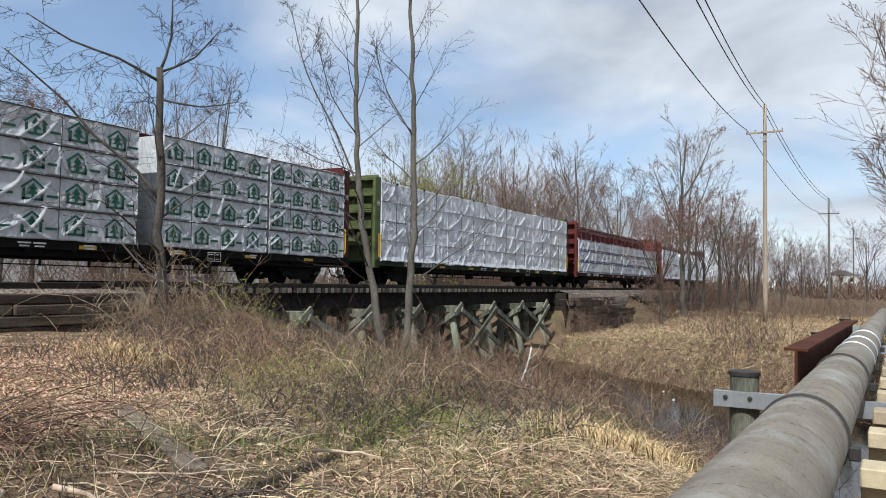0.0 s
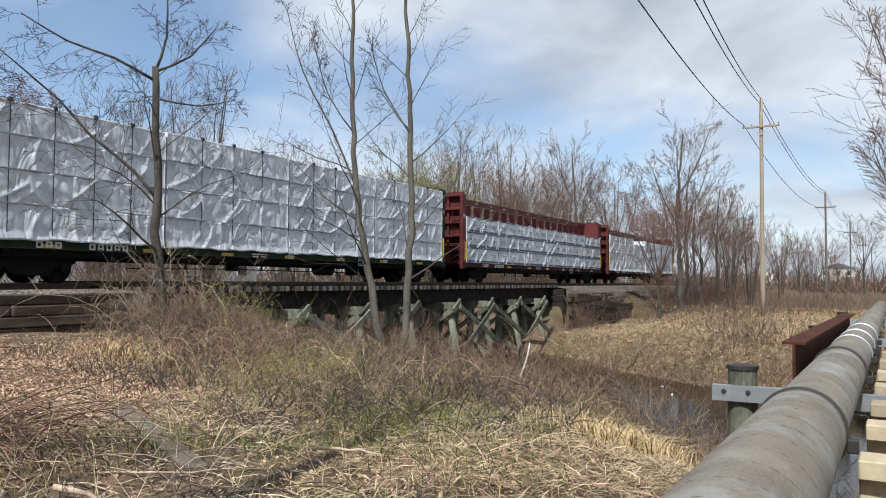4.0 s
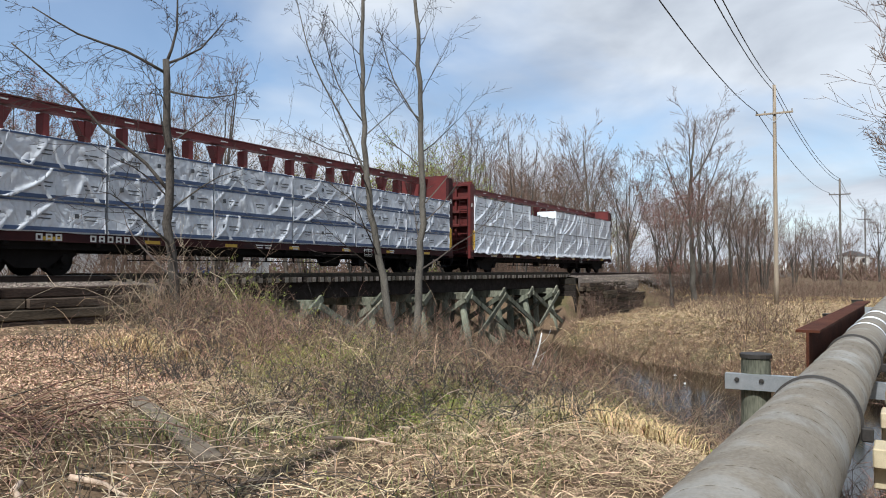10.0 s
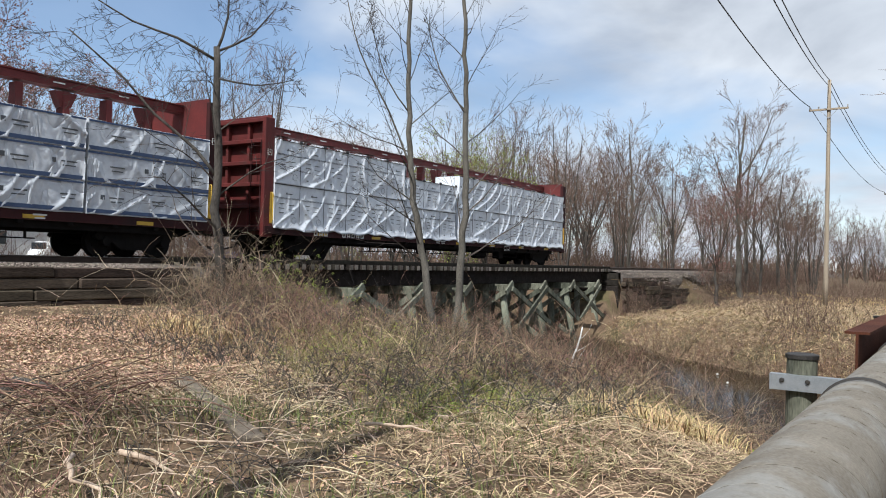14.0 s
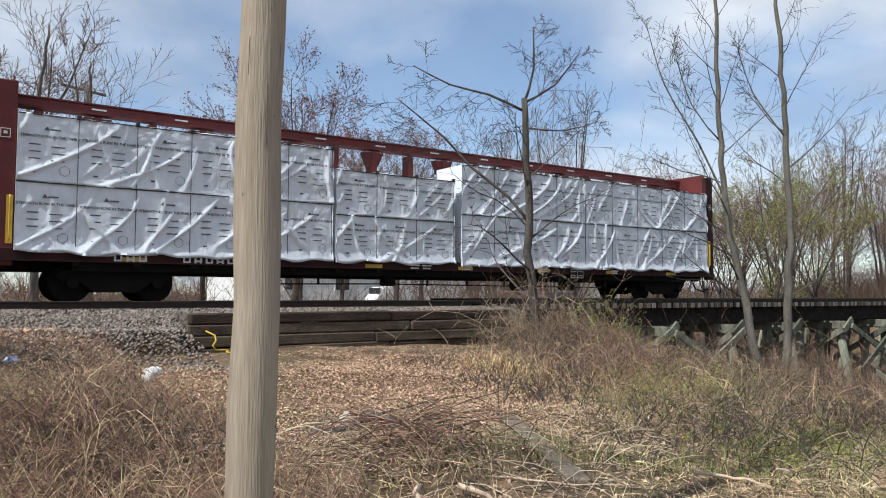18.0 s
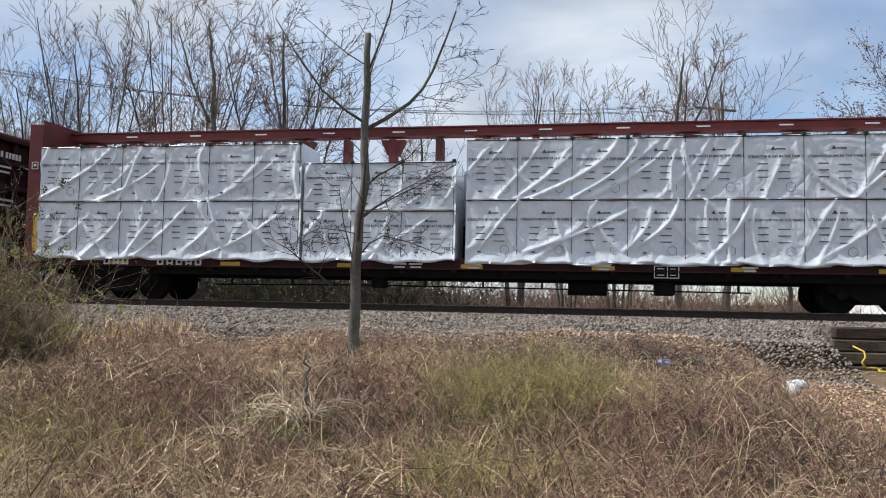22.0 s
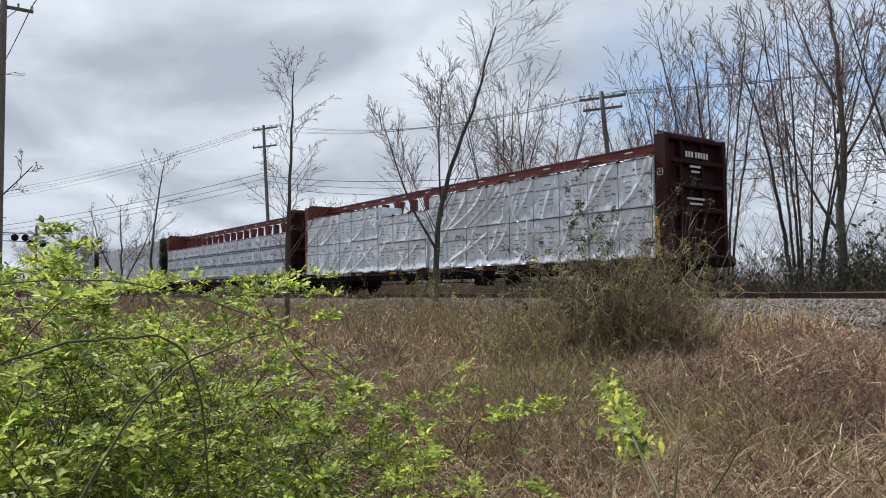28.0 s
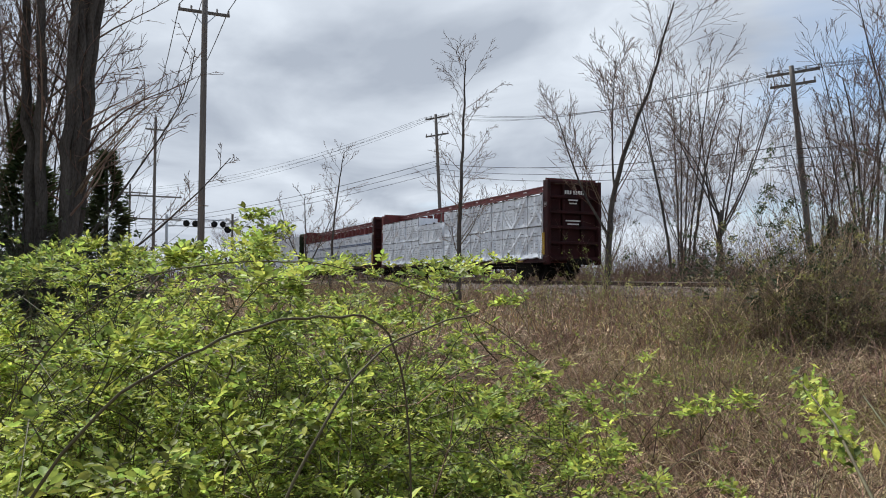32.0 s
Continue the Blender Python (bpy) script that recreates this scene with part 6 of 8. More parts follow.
def thicket(name, P, rs, l0, l1, up, arch, r, mat, label, category="brush", wig=0.06, low=0.02, leaves=0, leaf_mat=None, leaf_size=(0.015, 0.03), thing_kind="stuff", below=0.0, side=2, joints=6, cap=99.0, clump=0):
    B = np.c_[P, heights(P) - low - below]
    V, F, Q = canes(B, rs, l0, l1, up, arch, r, joints=joints, wig=wig)
    # canes bow over at the height of the clump
    V[:, 2] = np.where(V[:, 2] > cap, cap + (V[:, 2] - cap) * 0.25, V[:, 2])
    Q[:, :, 2] = np.where(Q[:, :, 2] > cap, cap + (Q[:, :, 2] - cap) * 0.25, Q[:, :, 2])
    if side:
        n, j, _ = Q.shape
        k = n * side
        base = Q[rs.randint(0, n, k), rs.randint(1, j, k)]
        V2, F2, Q2 = canes(base, rs, l1 * 0.10, l1 * 0.34, 1.2, 0.25, r * 0.6, joints=joints // 2, wig=0.12)
        V2[:, 2] = np.where(V2[:, 2] > cap, cap + (V2[:, 2] - cap) * 0.25, V2[:, 2])
        V, F = np.concatenate([V, V2]), np.concatenate([F, F2 + len(V)])
    ob = tagged(new(name, fast_mesh(name, V, F, mat)), label, category, kind=thing_kind)
    if leaves:
        n, j, _ = Q.shape
        pick = rs.randint(0, n, leaves), rs.randint(2, j, leaves)
        c = Q[pick]
        if clump:
            c = (c[:leaves // clump] + rs.normal(0, 0.02, (leaves // clump, 3)))[rs.randint(0, leaves // clump, leaves)]
        c = c + rs.normal(0, 0.032, (leaves, 3))
        a = rs.normal(0, 1, (leaves, 3)); a /= np.linalg.norm(a, axis=1)[:, None]
        b = np.cross(a, rs.normal(0, 1, (leaves, 3))); b /= np.linalg.norm(b, axis=1)[:, None]
        s = rs.uniform(*leaf_size, leaves)[:, None]
        LV = np.stack([c - a * s, c - b * s * 0.5, c + a * s, c + b * s * 0.5], 1).reshape(-1, 3)
        i = np.arange(leaves)[:, None] * 4
        LF = np.concatenate([i + [0, 1, 2], i + [0, 2, 3]], 1).reshape(-1, 3)
        lv = tagged(new("foliage", fast_mesh("foliage", LV, LF, leaf_mat)), kind="stuff")
        lv.parent = ob
    return ob


def straws(name, P, rs, l0, l1, width, mat, label, lift=0.05, tilt=0.22):
    """Straws lying crosswise on the ground."""
    n = len(P)
    c = np.c_[P, heights(P) + rs.uniform(0.0, lift, n)]
    a = rs.uniform(0, 2 * np.pi, n)
    L = rs.uniform(l0, l1, n)[:, None] / 2
    d = np.c_[np.cos(a), np.sin(a), rs.normal(0, tilt, n)] * L
    s = np.c_[-np.sin(a), np.cos(a), rs.normal(0, 0.4, n)] * (width * rs.uniform(0.6, 1.4, n))[:, None]
    m = c + np.c_[rs.normal(0, 0.012, (n, 2)), np.abs(rs.normal(0, 0.02, n))]
    V = np.stack([c - d - s, c - d + s, m + s, m - s, c + d + s * 0.4, c + d - s * 0.4], 1).reshape(-1, 3)
    i = np.arange(n)[:, None] * 6
    F = np.concatenate([i + [0, 1, 2, 3], i + [3, 2, 4, 5]], 1).reshape(-1, 4)
    return tagged(new(name, fast_mesh(name, V, F, mat)), label, "straw", kind="stuff")


def blob(rs, n, cx, cy, sx, sy):
    P = np.c_[rs.normal(cx, sx, n), rs.normal(cy, sy, n)]
    return P[[dry_land(float(a), float(b)) for a, b in P]]


def ground_cover():
    rs = np.random.RandomState(11)
    near = dry_land
    # matted straw, thick in patches, with short standing blades
    P = patch(rs, 60000, -14, 24, 2.2, 15.5, 0.45, -0.1, 1.0, open_grass)
    straws("matted_straw", P, rs, 0.06, 0.30, 0.003, HAY, "matted pale straw lying over the bank")
    P = patch(rs, 30000, 2, 15, 1.4, 8, 0.6, 0.05, 1.5, near)
    straws("matted_straw", P, rs, 0.08, 0.32, 0.0032, HAY, "matted pale straw lying near the pipe", 0.09)
    P = patch(rs, 14000, -9, 3, 3.0, 15.5, 0.6, 0.08, 1.7, near)
    straws("matted_straw", P, rs, 0.12, 0.4, 0.0034, HAY, "matted pale straw lying below the brambles", 0.1, 0.35)
    P = patch(rs, 90000, 26, 62, -4, 17.0, 0.2, -0.45, 1.9, near)
    straws("matted_straw", P, rs, 0.15, 0.6, 0.007, HAY, "matted pale straw on the far bank", 0.15, 0.35)
    P = patch(rs, 16000, -15, 26, 2.2, 16.0, 0.35, 0.0, 1.0, open_grass)
    blades("dry_grass", P, rs, 0.05, 0.24, 0.004, 1.6, STRAW, "short dry straw-coloured grass on the bank", "grass")
    for cx, cy, n in ((9.2, 11.0, 700), (8.8, 9.8, 400), (9.3, 2.6, 1100), (8.3, 2.1, 700), (10.2, 3.4, 500), (13.4, 12.0, 400), (11.5, 3.6, 500), (12.5, 4.6, 250)):
        P = blob(rs, n, cx, cy, 0.45, 0.4)
        blades("grass_tuft", P, rs, 0.12, 0.45, 0.005, 1.8, STRAW, "tuft of dry golden grass", "grass")
    P = patch(rs, 42000, 28, 80, -3, 16, 0.12, -0.2, 3.0, near)
    blades("floodplain_grass", P, rs, 0.08, 0.30, 0.008, 1.8, STRAW, "pale dry grass on the floodplain beyond the creek", "grass")
    P = patch(rs, 16000, -60, -8, 4, 16, 0.15, -0.2, 3.5, near)
    blades("trackside_grass", P, rs, 0.2, 0.6, 0.012, 0.9, STRAW, "dry grass and weeds along the track", "grass")
    # green shoots
    P = patch(rs, 60000, 2, 22, 2.0, 11, 0.5, 0.08, 4.0, open_grass)
    blades("green_grass", P, rs, 0.06, 0.24, 0.0035, 1.1, GREENGRASS, "patches of short green spring grass", "grass")
    # dead leaves
    P = patch(rs, 100000, -15, 24, 2.0, 16.2, 0.3, -0.3, 5.0, near)
    flakes("leaf_litter", np.c_[P, heights(P)], rs, 0.012, 0.036, LITTER, "fallen brown leaves scattered over the bank", "leaves")
    P = patch(rs, 85000, -10, 3.2, 4.0, 16.4, 0.7, 0.02, 5.7, near)
    flakes("leaf_litter", np.c_[P, heights(P)], rs, 0.014, 0.04, LITTER, "warm brown fallen leaves caught among the brambles", "leaves", flat=0.5, lift=0.03)
    P = patch(rs, 150000, 0.5, 12, 6.0, 16.4, 0.3, -0.4, 5.5, litter_zone)
    flakes("leaf_litter", np.c_[P, heights(P)], rs, 0.01, 0.03, LITTER, "reddish fallen leaves and bark chips on the slope", "leaves", flat=0.5)
    P = patch(rs, 6500, 1.5, 11, 6.2, 15.5, 0.5, -0.3, 6.2, litter_zone)
    thicket("fallen_twigs", P, rs, 0.1, 0.5, 0.3, 0.3, 0.0045, HAY, "reddish twigs scattered on the slope", "twigs", side=0)
    P = patch(rs, 16000, 6.5, 18, 2.8, 11.5, 0.6, 0.02, 4.4, open_grass)
    blades("olive_grass", P, rs, 0.08, 0.36, 0.0035, 1.6, OLIVEGRASS, "olive-green grass coming up through the straw", "grass")
    # fallen twigs lying about
    P = patch(rs, 900, 2.8, 12, 2.6, 8, 0.6, -0.2, 6.1, near)
    thicket("fallen_twigs", P, rs, 0.4, 1.5, 0.4, 0.7, 0.0065, PALETWIG, "bleached sticks strewn on the near bank", "twigs", side=1)
    P = patch(rs, 900, 2.8, 12, 2.6, 8, 0.6, -0.2, 6.3, near)
    thicket("fallen_twigs", P, rs, 0.4, 1.3, 0.6, 0.8, 0.006, DARKBARK, "dark sticks strewn on the near bank", "twigs", side=2)
    P = patch(rs, 2600, -10, 22, 2.8, 14, 0.5, -0.1, 6.0, open_grass)
    thicket("fallen_twigs", P, rs, 0.3, 1.4, 0.6, 0.9, 0.0062, PALETWIG, "bleached fallen twigs lying in the grass", "twigs")
    # bramble mounds on the bank: pale, reddish and dark canes woven together
    for x0, x1, y0, y1, n, sd, mat, l1 in ((-9, 2.6, 4.0, 14.4, 9000, 1, REDTWIG, 1.15), (-5, 3.0, 3.4, 9.5, 4200, 2, REDTWIG, 1.0), (-8, 2.8, 3.4, 12, 4200, 3, HAY, 1.2), (-15, -4, 3.5, 10, 5200, 4, REDTWIG, 1.2), (-8, 2.8, 6.5, 14.2, 2600, 5, DARKBARK, 1.1), (-14, -3, 3.2, 10, 2600, 6, HAY, 1.2)):
        P = patch(rs, n, x0, x1, y0, y1, 0.55, -0.06, 6.5 + sd, near)
        thicket("bramble_mound", P, rs, 0.3, l1, 1.2, 1.3, 0.0058, mat, "tangled leafless brambles arching over the bank", wig=0.13, side=3)
    # olive mounds of fine arching stems
    for cx, cy, sx, sy, n, h in ((-0.9, 6.4, 0.45, 0.35, 260, 0.8), (-0.6, 8.7, 0.5, 0.42, 620, 1.25), (-0.2, 9.7, 0.55, 0.4, 360, 1.1), (-4.9, 6.4, 0.6, 0.5, 320, 0.9), (-5.9, 5.0, 0.6, 0.5, 260, 0.8), (-7.8, 6.8, 0.8, 0.6, 420, 1.1)):
        P = np.c_[rs.normal(cx, sx, n), rs.normal(cy, sy, n)]
        thicket("olive_mound", P, rs, h * 0.5, h, 1.5, 1.25, 0.0048, OLIVECANE, "mound of fine arching olive-yellow stems", side=4, wig=0.09)
        thicket("olive_mound", P[: n // 2], rs, h * 0.4, h * 0.9, 1.3, 1.2, 0.004, REDTWIG, "reddish canes through the olive mound", side=2)
    # thicket before the trestle: grey, reddish and dark stems, in clumps
    for cx, cy, sx, sy, n, l0, l1, m, lf in ((11.5, 12.8, 0.6, 0.6, 260, 0.7, 1.9, TWIG, 0), (12.4, 11.8, 0.8, 0.7, 300, 0.6, 1.5, REDTWIG, 200), (13.6, 12.6, 0.9, 0.9, 200, 0.6, 1.4, TWIG, 900), (15.4, 12.2, 1.1, 0.9, 200, 0.6, 1.3, TWIG, 900), (14.4, 14.2, 0.9, 0.7, 70, 0.7, 1.5, TWIG, 300),
                                            (14.2, 9.4, 1.2, 0.9, 420, 0.5, 1.5, REDTWIG, 300), (17.0, 10.2, 1.1, 0.9, 360, 0.6, 1.5, TWIG, 700), (16.8, 14.3, 1.2, 0.8, 90, 0.8, 1.7, TWIG, 300), (19.0, 13.0, 1.2, 1.0, 150, 0.7, 1.6, TWIG, 400), (21.2, 13.4, 1.2, 1.0, 120, 0.6, 1.5, TWIG, 300),
                                            (20.8, 10.2, 1.0, 0.9, 340, 0.7, 1.9, REDTWIG, 100), (17.8, 7.2, 1.2, 0.9, 420, 0.6, 1.7, REDTWIG, 150), (14.8, 6.2, 1.3, 0.8, 420, 0.5, 1.4, REDTWIG, 200), (12.0, 7.8, 1.1, 0.8, 360, 0.4, 1.2, TWIG, 300), (10.4, 9.6, 0.9, 0.8, 320, 0.4, 1.3, REDTWIG, 150),
                                            (9.0, 6.4, 1.0, 0.8, 240, 0.2, 0.8, TWIG, 300), (18.5, 4.8, 0.9, 0.7, 320, 0.6, 1.6, REDTWIG, 100), (16.4, 3.6, 0.9, 0.7, 260, 0.5, 1.4, TWIG, 100), (10.6, 4.8, 1.0, 0.7, 260, 0.3, 0.9, REDTWIG, 100)):
        P = blob(rs, n, cx, cy, sx, sy)
        thicket("bare_thicket", P, rs, l0, l1, 1.5, 0.9, 0.0078, m, "tangled leafless brush below the trestle", leaves=lf, leaf_mat=OLIVE, leaf_size=(0.015, 0.03), side=3)
        P = blob(rs, n // 4, cx, cy, sx, sy)
        thicket("bare_thicket", P, rs, l0, l1 * 1.1, 1.4, 1.0, 0.0065, DARKBARK, "dark leafless stems in the brush below the trestle", side=2)
    # long loose canes hanging across the trestle
    for cx, cy, n, m in ((12.6, 13.6, 12, TWIG), (14.6, 13.8, 18, TWIG), (16.6, 14.0, 20, DARKBARK), (18.6, 13.6, 12, DARKBARK), (11.8, 12.8, 10, PALETWIG)):
        P = blob(rs, n, cx, cy, 0.8, 0.5)
        thicket("long_canes", P, rs, 1.4, 3.0, 1.5, 0.7, 0.008, m, "long loose canes arching before the trestle", side=4, wig=0.1)
    for cx, cy, sx, n, h in ((13.4, 12.6, 0.4, 80, 1.9), (14.9, 11.2, 0.5, 80, 1.4), (15.4, 14.6, 0.35, 60, 2.4), (16.4, 14.4, 0.35, 50, 2.2), (19.6, 12.6, 0.35, 40, 1.9)):
        P = blob(rs, n, cx, cy, sx, sx)
        thicket("green_brush", P, rs, h * 0.45, h, 1.45, 0.5, 0.005, TWIG, "shrub with yellow-green new leaves", leaves=n * 18, leaf_mat=YOUNGLEAF, leaf_size=(0.018, 0.034))
    # green growth coming up through the near bank
    for cx, cy, sx, sy, n, h in ((11.0, 8.0, 0.9, 0.7, 420, 0.7), (12.6, 9.2, 0.9, 0.8, 420, 0.9), (9.2, 7.2, 0.8, 0.6, 300, 0.5), (13.6, 7.6, 0.9, 0.7, 320, 0.8), (11.6, 3.6, 0.6, 0.4, 420, 0.8), (10.4, 3.0, 0.6, 0.4, 320, 0.5), (9.0, 5.2, 0.9, 0.6, 360, 0.4), (7.6, 4.2, 0.8, 0.5, 300, 0.3), (15.0, 10.4, 0.8, 0.7, 300, 1.0)):
        P = blob(rs, n, cx, cy, sx, sy)
        thicket("green_growth", P, rs, h * 0.4, h, 1.5, 0.9, 0.0045, OLIVECANE, "olive-green spring growth on the bank", side=2, leaves=n * 5, leaf_mat=YOUNGLEAF, leaf_size=(0.010, 0.022))
    # dry brush between the pipe and the water
    for cx, cy, sx, sy, n in ((8.5, -1.8, 1.2, 0.7, 320), (11.0, -1.4, 1.2, 0.8, 320), (13.0, -0.9, 1.0, 0.9, 420), (14.6, -0.6, 0.8, 0.8, 300), (13.0, 1.9, 0.8, 0.5, 200)):
        P = np.c_[rs.normal(cx, sx, n), rs.normal(cy, sy, n)]
        thicket("bare_thicket", P, rs, 0.6, 1.8, 1.45, 0.8, 0.006, REDTWIG, "dry tangled brush beside the pipe supports", side=3)
    # arching dead stalks and reddish brush down to the water
    P = patch(rs, 3200, 8, 21, 2.6, 12, 0.6, 0.0, 9.0, near)
    thicket("dead_stalks", P, rs, 0.4, 1.4, 1.3, 1.2, 0.0055, HAY, "arching pale dead stalks on the bank", "stalks", side=1)
    P = patch(rs, 3600, 7, 20, 2.6, 12, 0.6, -0.05, 9.4, near)
    thicket("dead_stalks", P, rs, 0.4, 1.3, 1.3, 1.2, 0.006, DARKBARK, "dark dead stalks on the bank", "stalks", side=2)
    for k in range(9):
        cy = 3.6 + 1.0 * k
        cx = creek_x(cy) - 16.0
        while ground_z(cx, cy) > -2.0 and cx < creek_x(cy):
            cx += 0.1
        n = 420
        P = np.c_[rs.normal(cx - 0.1, 0.75, n), rs.normal(cy, 0.5, n)]
        thicket("waterside_brush", P + [-0.9, 0.0], rs, 0.6, 1.5 + 0.07 * k, 1.4, 0.9, 0.0065, HAY if k % 2 else DARKBARK, "arching dry stems above the water's edge", side=3)
        thicket("waterside_brush", P, rs, 0.8, 2.1 + 0.09 * k, 1.5, 0.7, 0.0085, REDTWIG if k % 3 else TWIG, "reddish-brown leafless brush at the water's edge", side=4)
    P = patch(rs, 12000, 5.5, 13, 0.95, 4.0, 0.6, -0.3, 1.6, near)
    straws("matted_straw", P, rs, 0.08, 0.34, 0.0024, HAY, "matted pale straw beside the pipe", 0.06)
    # weeds along the west side of the line
    for k in range(26):
        x = -11 - k * 2.4
        for y in (13.6, 11.4 - 0.03 * k, 8.6 - 0.06 * k):
            P = blob(rs, 60, x + rs.uniform(-1, 1), y + rs.uniform(-0.6, 0.6), 1.2, 0.7)
            thicket("trackside_weeds", P, rs, 0.4, 1.5, 1.5, 0.5, 0.008 + 0.0002 * k, REDTWIG if (k + int(y)) % 3 else TWIG, "dry brown weeds and brambles along the track", leaves=160, leaf_mat=OLIVE, leaf_size=(0.02, 0.05), side=2, joints=4)
    P = patch(rs, 12000, -70, -9, -6, 14, 0.15, -0.3, 3.7, near)
    straws("matted_straw", P, rs, 0.3, 1.0, 0.012, HAY, "matted pale straw along the track", 0.2, 0.4)
    for k in range(18):
        P = blob(rs, 120, -9 - k * 3.2, 2.5 + rs.uniform(-3.5, 3.5), 1.6, 1.2)
        thicket("trackside_weeds", P, rs, 0.5, 1.5, 1.5, 0.5, 0.008, REDTWIG if k % 2 else TWIG, "dry brown weeds beyond the rose thicket", leaves=260, leaf_mat=OLIVE, leaf_size=(0.02, 0.05), side=2, joints=4)
    # woods that close the horizon
    n = 9000
    a, d = np.radians(rs.uniform(-35, 215, n)), rs.uniform(150, 235, n)
    P = np.c_[d * np.cos(a), d * np.sin(a)]
    thicket("far_woods", P, rs, 2.5, 6.8, 1.55, 0.15, 0.10, FARTWIG, "distant leafless woods along the horizon", "woods", wig=0.12, joints=3, side=3)
    n = 4500
    a, d = np.radians(rs.uniform(-35, 215, n)), rs.uniform(140, 200, n)
    P = np.c_[d * np.cos(a), d * np.sin(a)]
    thicket("far_woods", P, rs, 1.5, 3.6, 1.5, 0.5, 0.16, FARTWIG, "distant leafless undergrowth along the horizon", "woods", wig=0.15, joints=3, side=3)
    for k in range(22):
        x, y = 24 + k * 3.2, 28 + rs.uniform(0, 9)
        P = np.c_[rs.normal(x, 2.2, 150), rs.normal(y, 1.4, 150)]
        thicket("far_shrub", P, rs, 2.0, 5.0 + 0.06 * k, 1.5, 0.3, 0.02, FARTWIG, "leafless brown undergrowth behind the railway", "shrub", joints=4, side=3)
    for k in range(16):
        x, y = -8 - k * 3.1, 27 + rs.uniform(0, 6)
        P = np.c_[rs.normal(x, 2.0, 130), rs.normal(y, 1.2, 130)]
        thicket("far_shrub", P, rs, 1.5, 5.0, 1.5, 0.3, 0.016, FARTWIG, "tall leafless undergrowth behind the railway", "shrub", joints=4, side=3)
    # far bank shrubs
    for cx, cy, s, n in ((37, 4.5, 1.6, 150), (43, 7, 1.6, 70), (56, 8, 3, 120), (34, 11.5, 1.2, 70), (47.5, 15.8, 1.0, 160), (60, 15, 4, 300), (70, 5, 5, 500), (90, 4, 8, 600)):
        P = np.c_[rs.normal(cx, s, n), rs.normal(cy, s * 0.6, n)]
        P = P[[near(float(a), float(b)) for a, b in P]]
        thicket("far_shrub", P, rs, 0.8, 2.4, 1.5, 0.35, 0.011, FARTWIG, "leafless brown shrubs across the creek", "shrub", joints=4)
    for i in range(12):
        x, y = 66 + i * 4.5, 16 - (i % 3) * 1.2
        P = np.c_[rs.normal(x, 2.0, 160), rs.normal(y, 0.8, 160)]
        P = P[[near(float(a), float(b)) for a, b in P]]
        thicket("far_shrub", P, rs, 1.0, 3.2, 1.5, 0.3, 0.014, FARTWIG, "leafless brown shrubs along the railway", "shrub", joints=4)
    for k in range(11):
        y = -3 + 1.5 * k
        P = blob(rs, 130, creek_x(y) + 6.8 + rs.uniform(0, 1.6), y, 0.9, 0.9)
        thicket("bank_brush", P, rs, 0.4, 1.5, 1.5, 0.8, 0.0075, REDTWIG if k % 3 else TWIG, "leafless brush at the far edge of the creek", side=2, joints=4)
    for i in range(30):
        x, y = -60 + i * 4.2, 24.5 + (i % 3) * 1.2
        P = np.c_[rs.normal(x, 2.2, 150), rs.normal(y, 0.9, 150)]
        thicket("far_shrub", P, rs, 0.8, 2.6, 1.5, 0.3, 0.012, FARTWIG, "leafless brown shrubs behind the railway", "shrub", joints=4)


ground_cover()


def rose_leaves(Q, rs, count, mat, size, label, up_share=0.75):
    """Compound leaves of five leaflets in tufts along the canes; Q: the canes' joints."""
    n, j, _ = Q.shape
    tufts = count // 5
    c, k = rs.randint(0, n, tufts), np.minimum((j - 1.001) * rs.uniform(0.15, 1, tufts) ** up_share, j - 1.001)
    i0 = k.astype(int)
    u = (k - i0)[:, None]
    T = Q[c, i0] * (1 - u) + Q[c, i0 + 1] * u
    C = np.repeat(T, 5, 0)
    m = len(C)
    a = rs.uniform(0, 2 * np.pi, m)
    el = rs.uniform(-0.15, 1.0, m)
    d = np.c_[np.cos(a) * np.cos(el), np.sin(a) * np.cos(el), np.sin(el)]
    side = np.c_[-np.sin(a), np.cos(a), rs.normal(0, 0.35, m)]
    side /= np.linalg.norm(side, axis=1)[:, None]
    L = (rs.uniform(*size, m) * np.repeat(rs.uniform(0.6, 1.3, tufts), 5))[:, None]
    V = []
    for along, lat, turn in ((0.35, 0, 1), (0.35, 0, -1), (0.75, 0, 1), (0.75, 0, -1), (1.0, 0, 0)):
        base = C + d * L * along * 1.9
        ax = d * (0.55 if turn else 1.0) + side * 0.85 * turn + rs.normal(0, 0.16, (m, 3))
        ax /= np.linalg.norm(ax, axis=1)[:, None]
        nr = np.cross(d, side) + rs.normal(0, 0.3, (m, 3))
        w = np.cross(ax, nr); w /= np.linalg.norm(w, axis=1)[:, None] + 1e-9
        fold = np.cross(w, ax)
        V.append(np.stack([base, base + ax * L * 0.4 + w * L * 0.27 + fold * L * 0.08, base + ax * L * 0.75 + w * L * 0.2 + fold * L * 0.06,
                           base + ax * L * 1.05 - fold * L * 0.08, base + ax * L * 0.75 - w * L * 0.2 + fold * L * 0.06, base + ax * L * 0.4 - w * L * 0.27 + fold * L * 0.08], 1))
    V = np.stack(V, 1).reshape(-1, 3)
    i = np.arange(len(V) // 6)[:, None] * 6
    F = np.concatenate([i + [0, 1, 2, 3], i + [0, 3, 4, 5]], 1).reshape(-1, 4)
    return tagged(new("foliage", fast_mesh("foliage", V, F, mat)), label, kind="stuff")


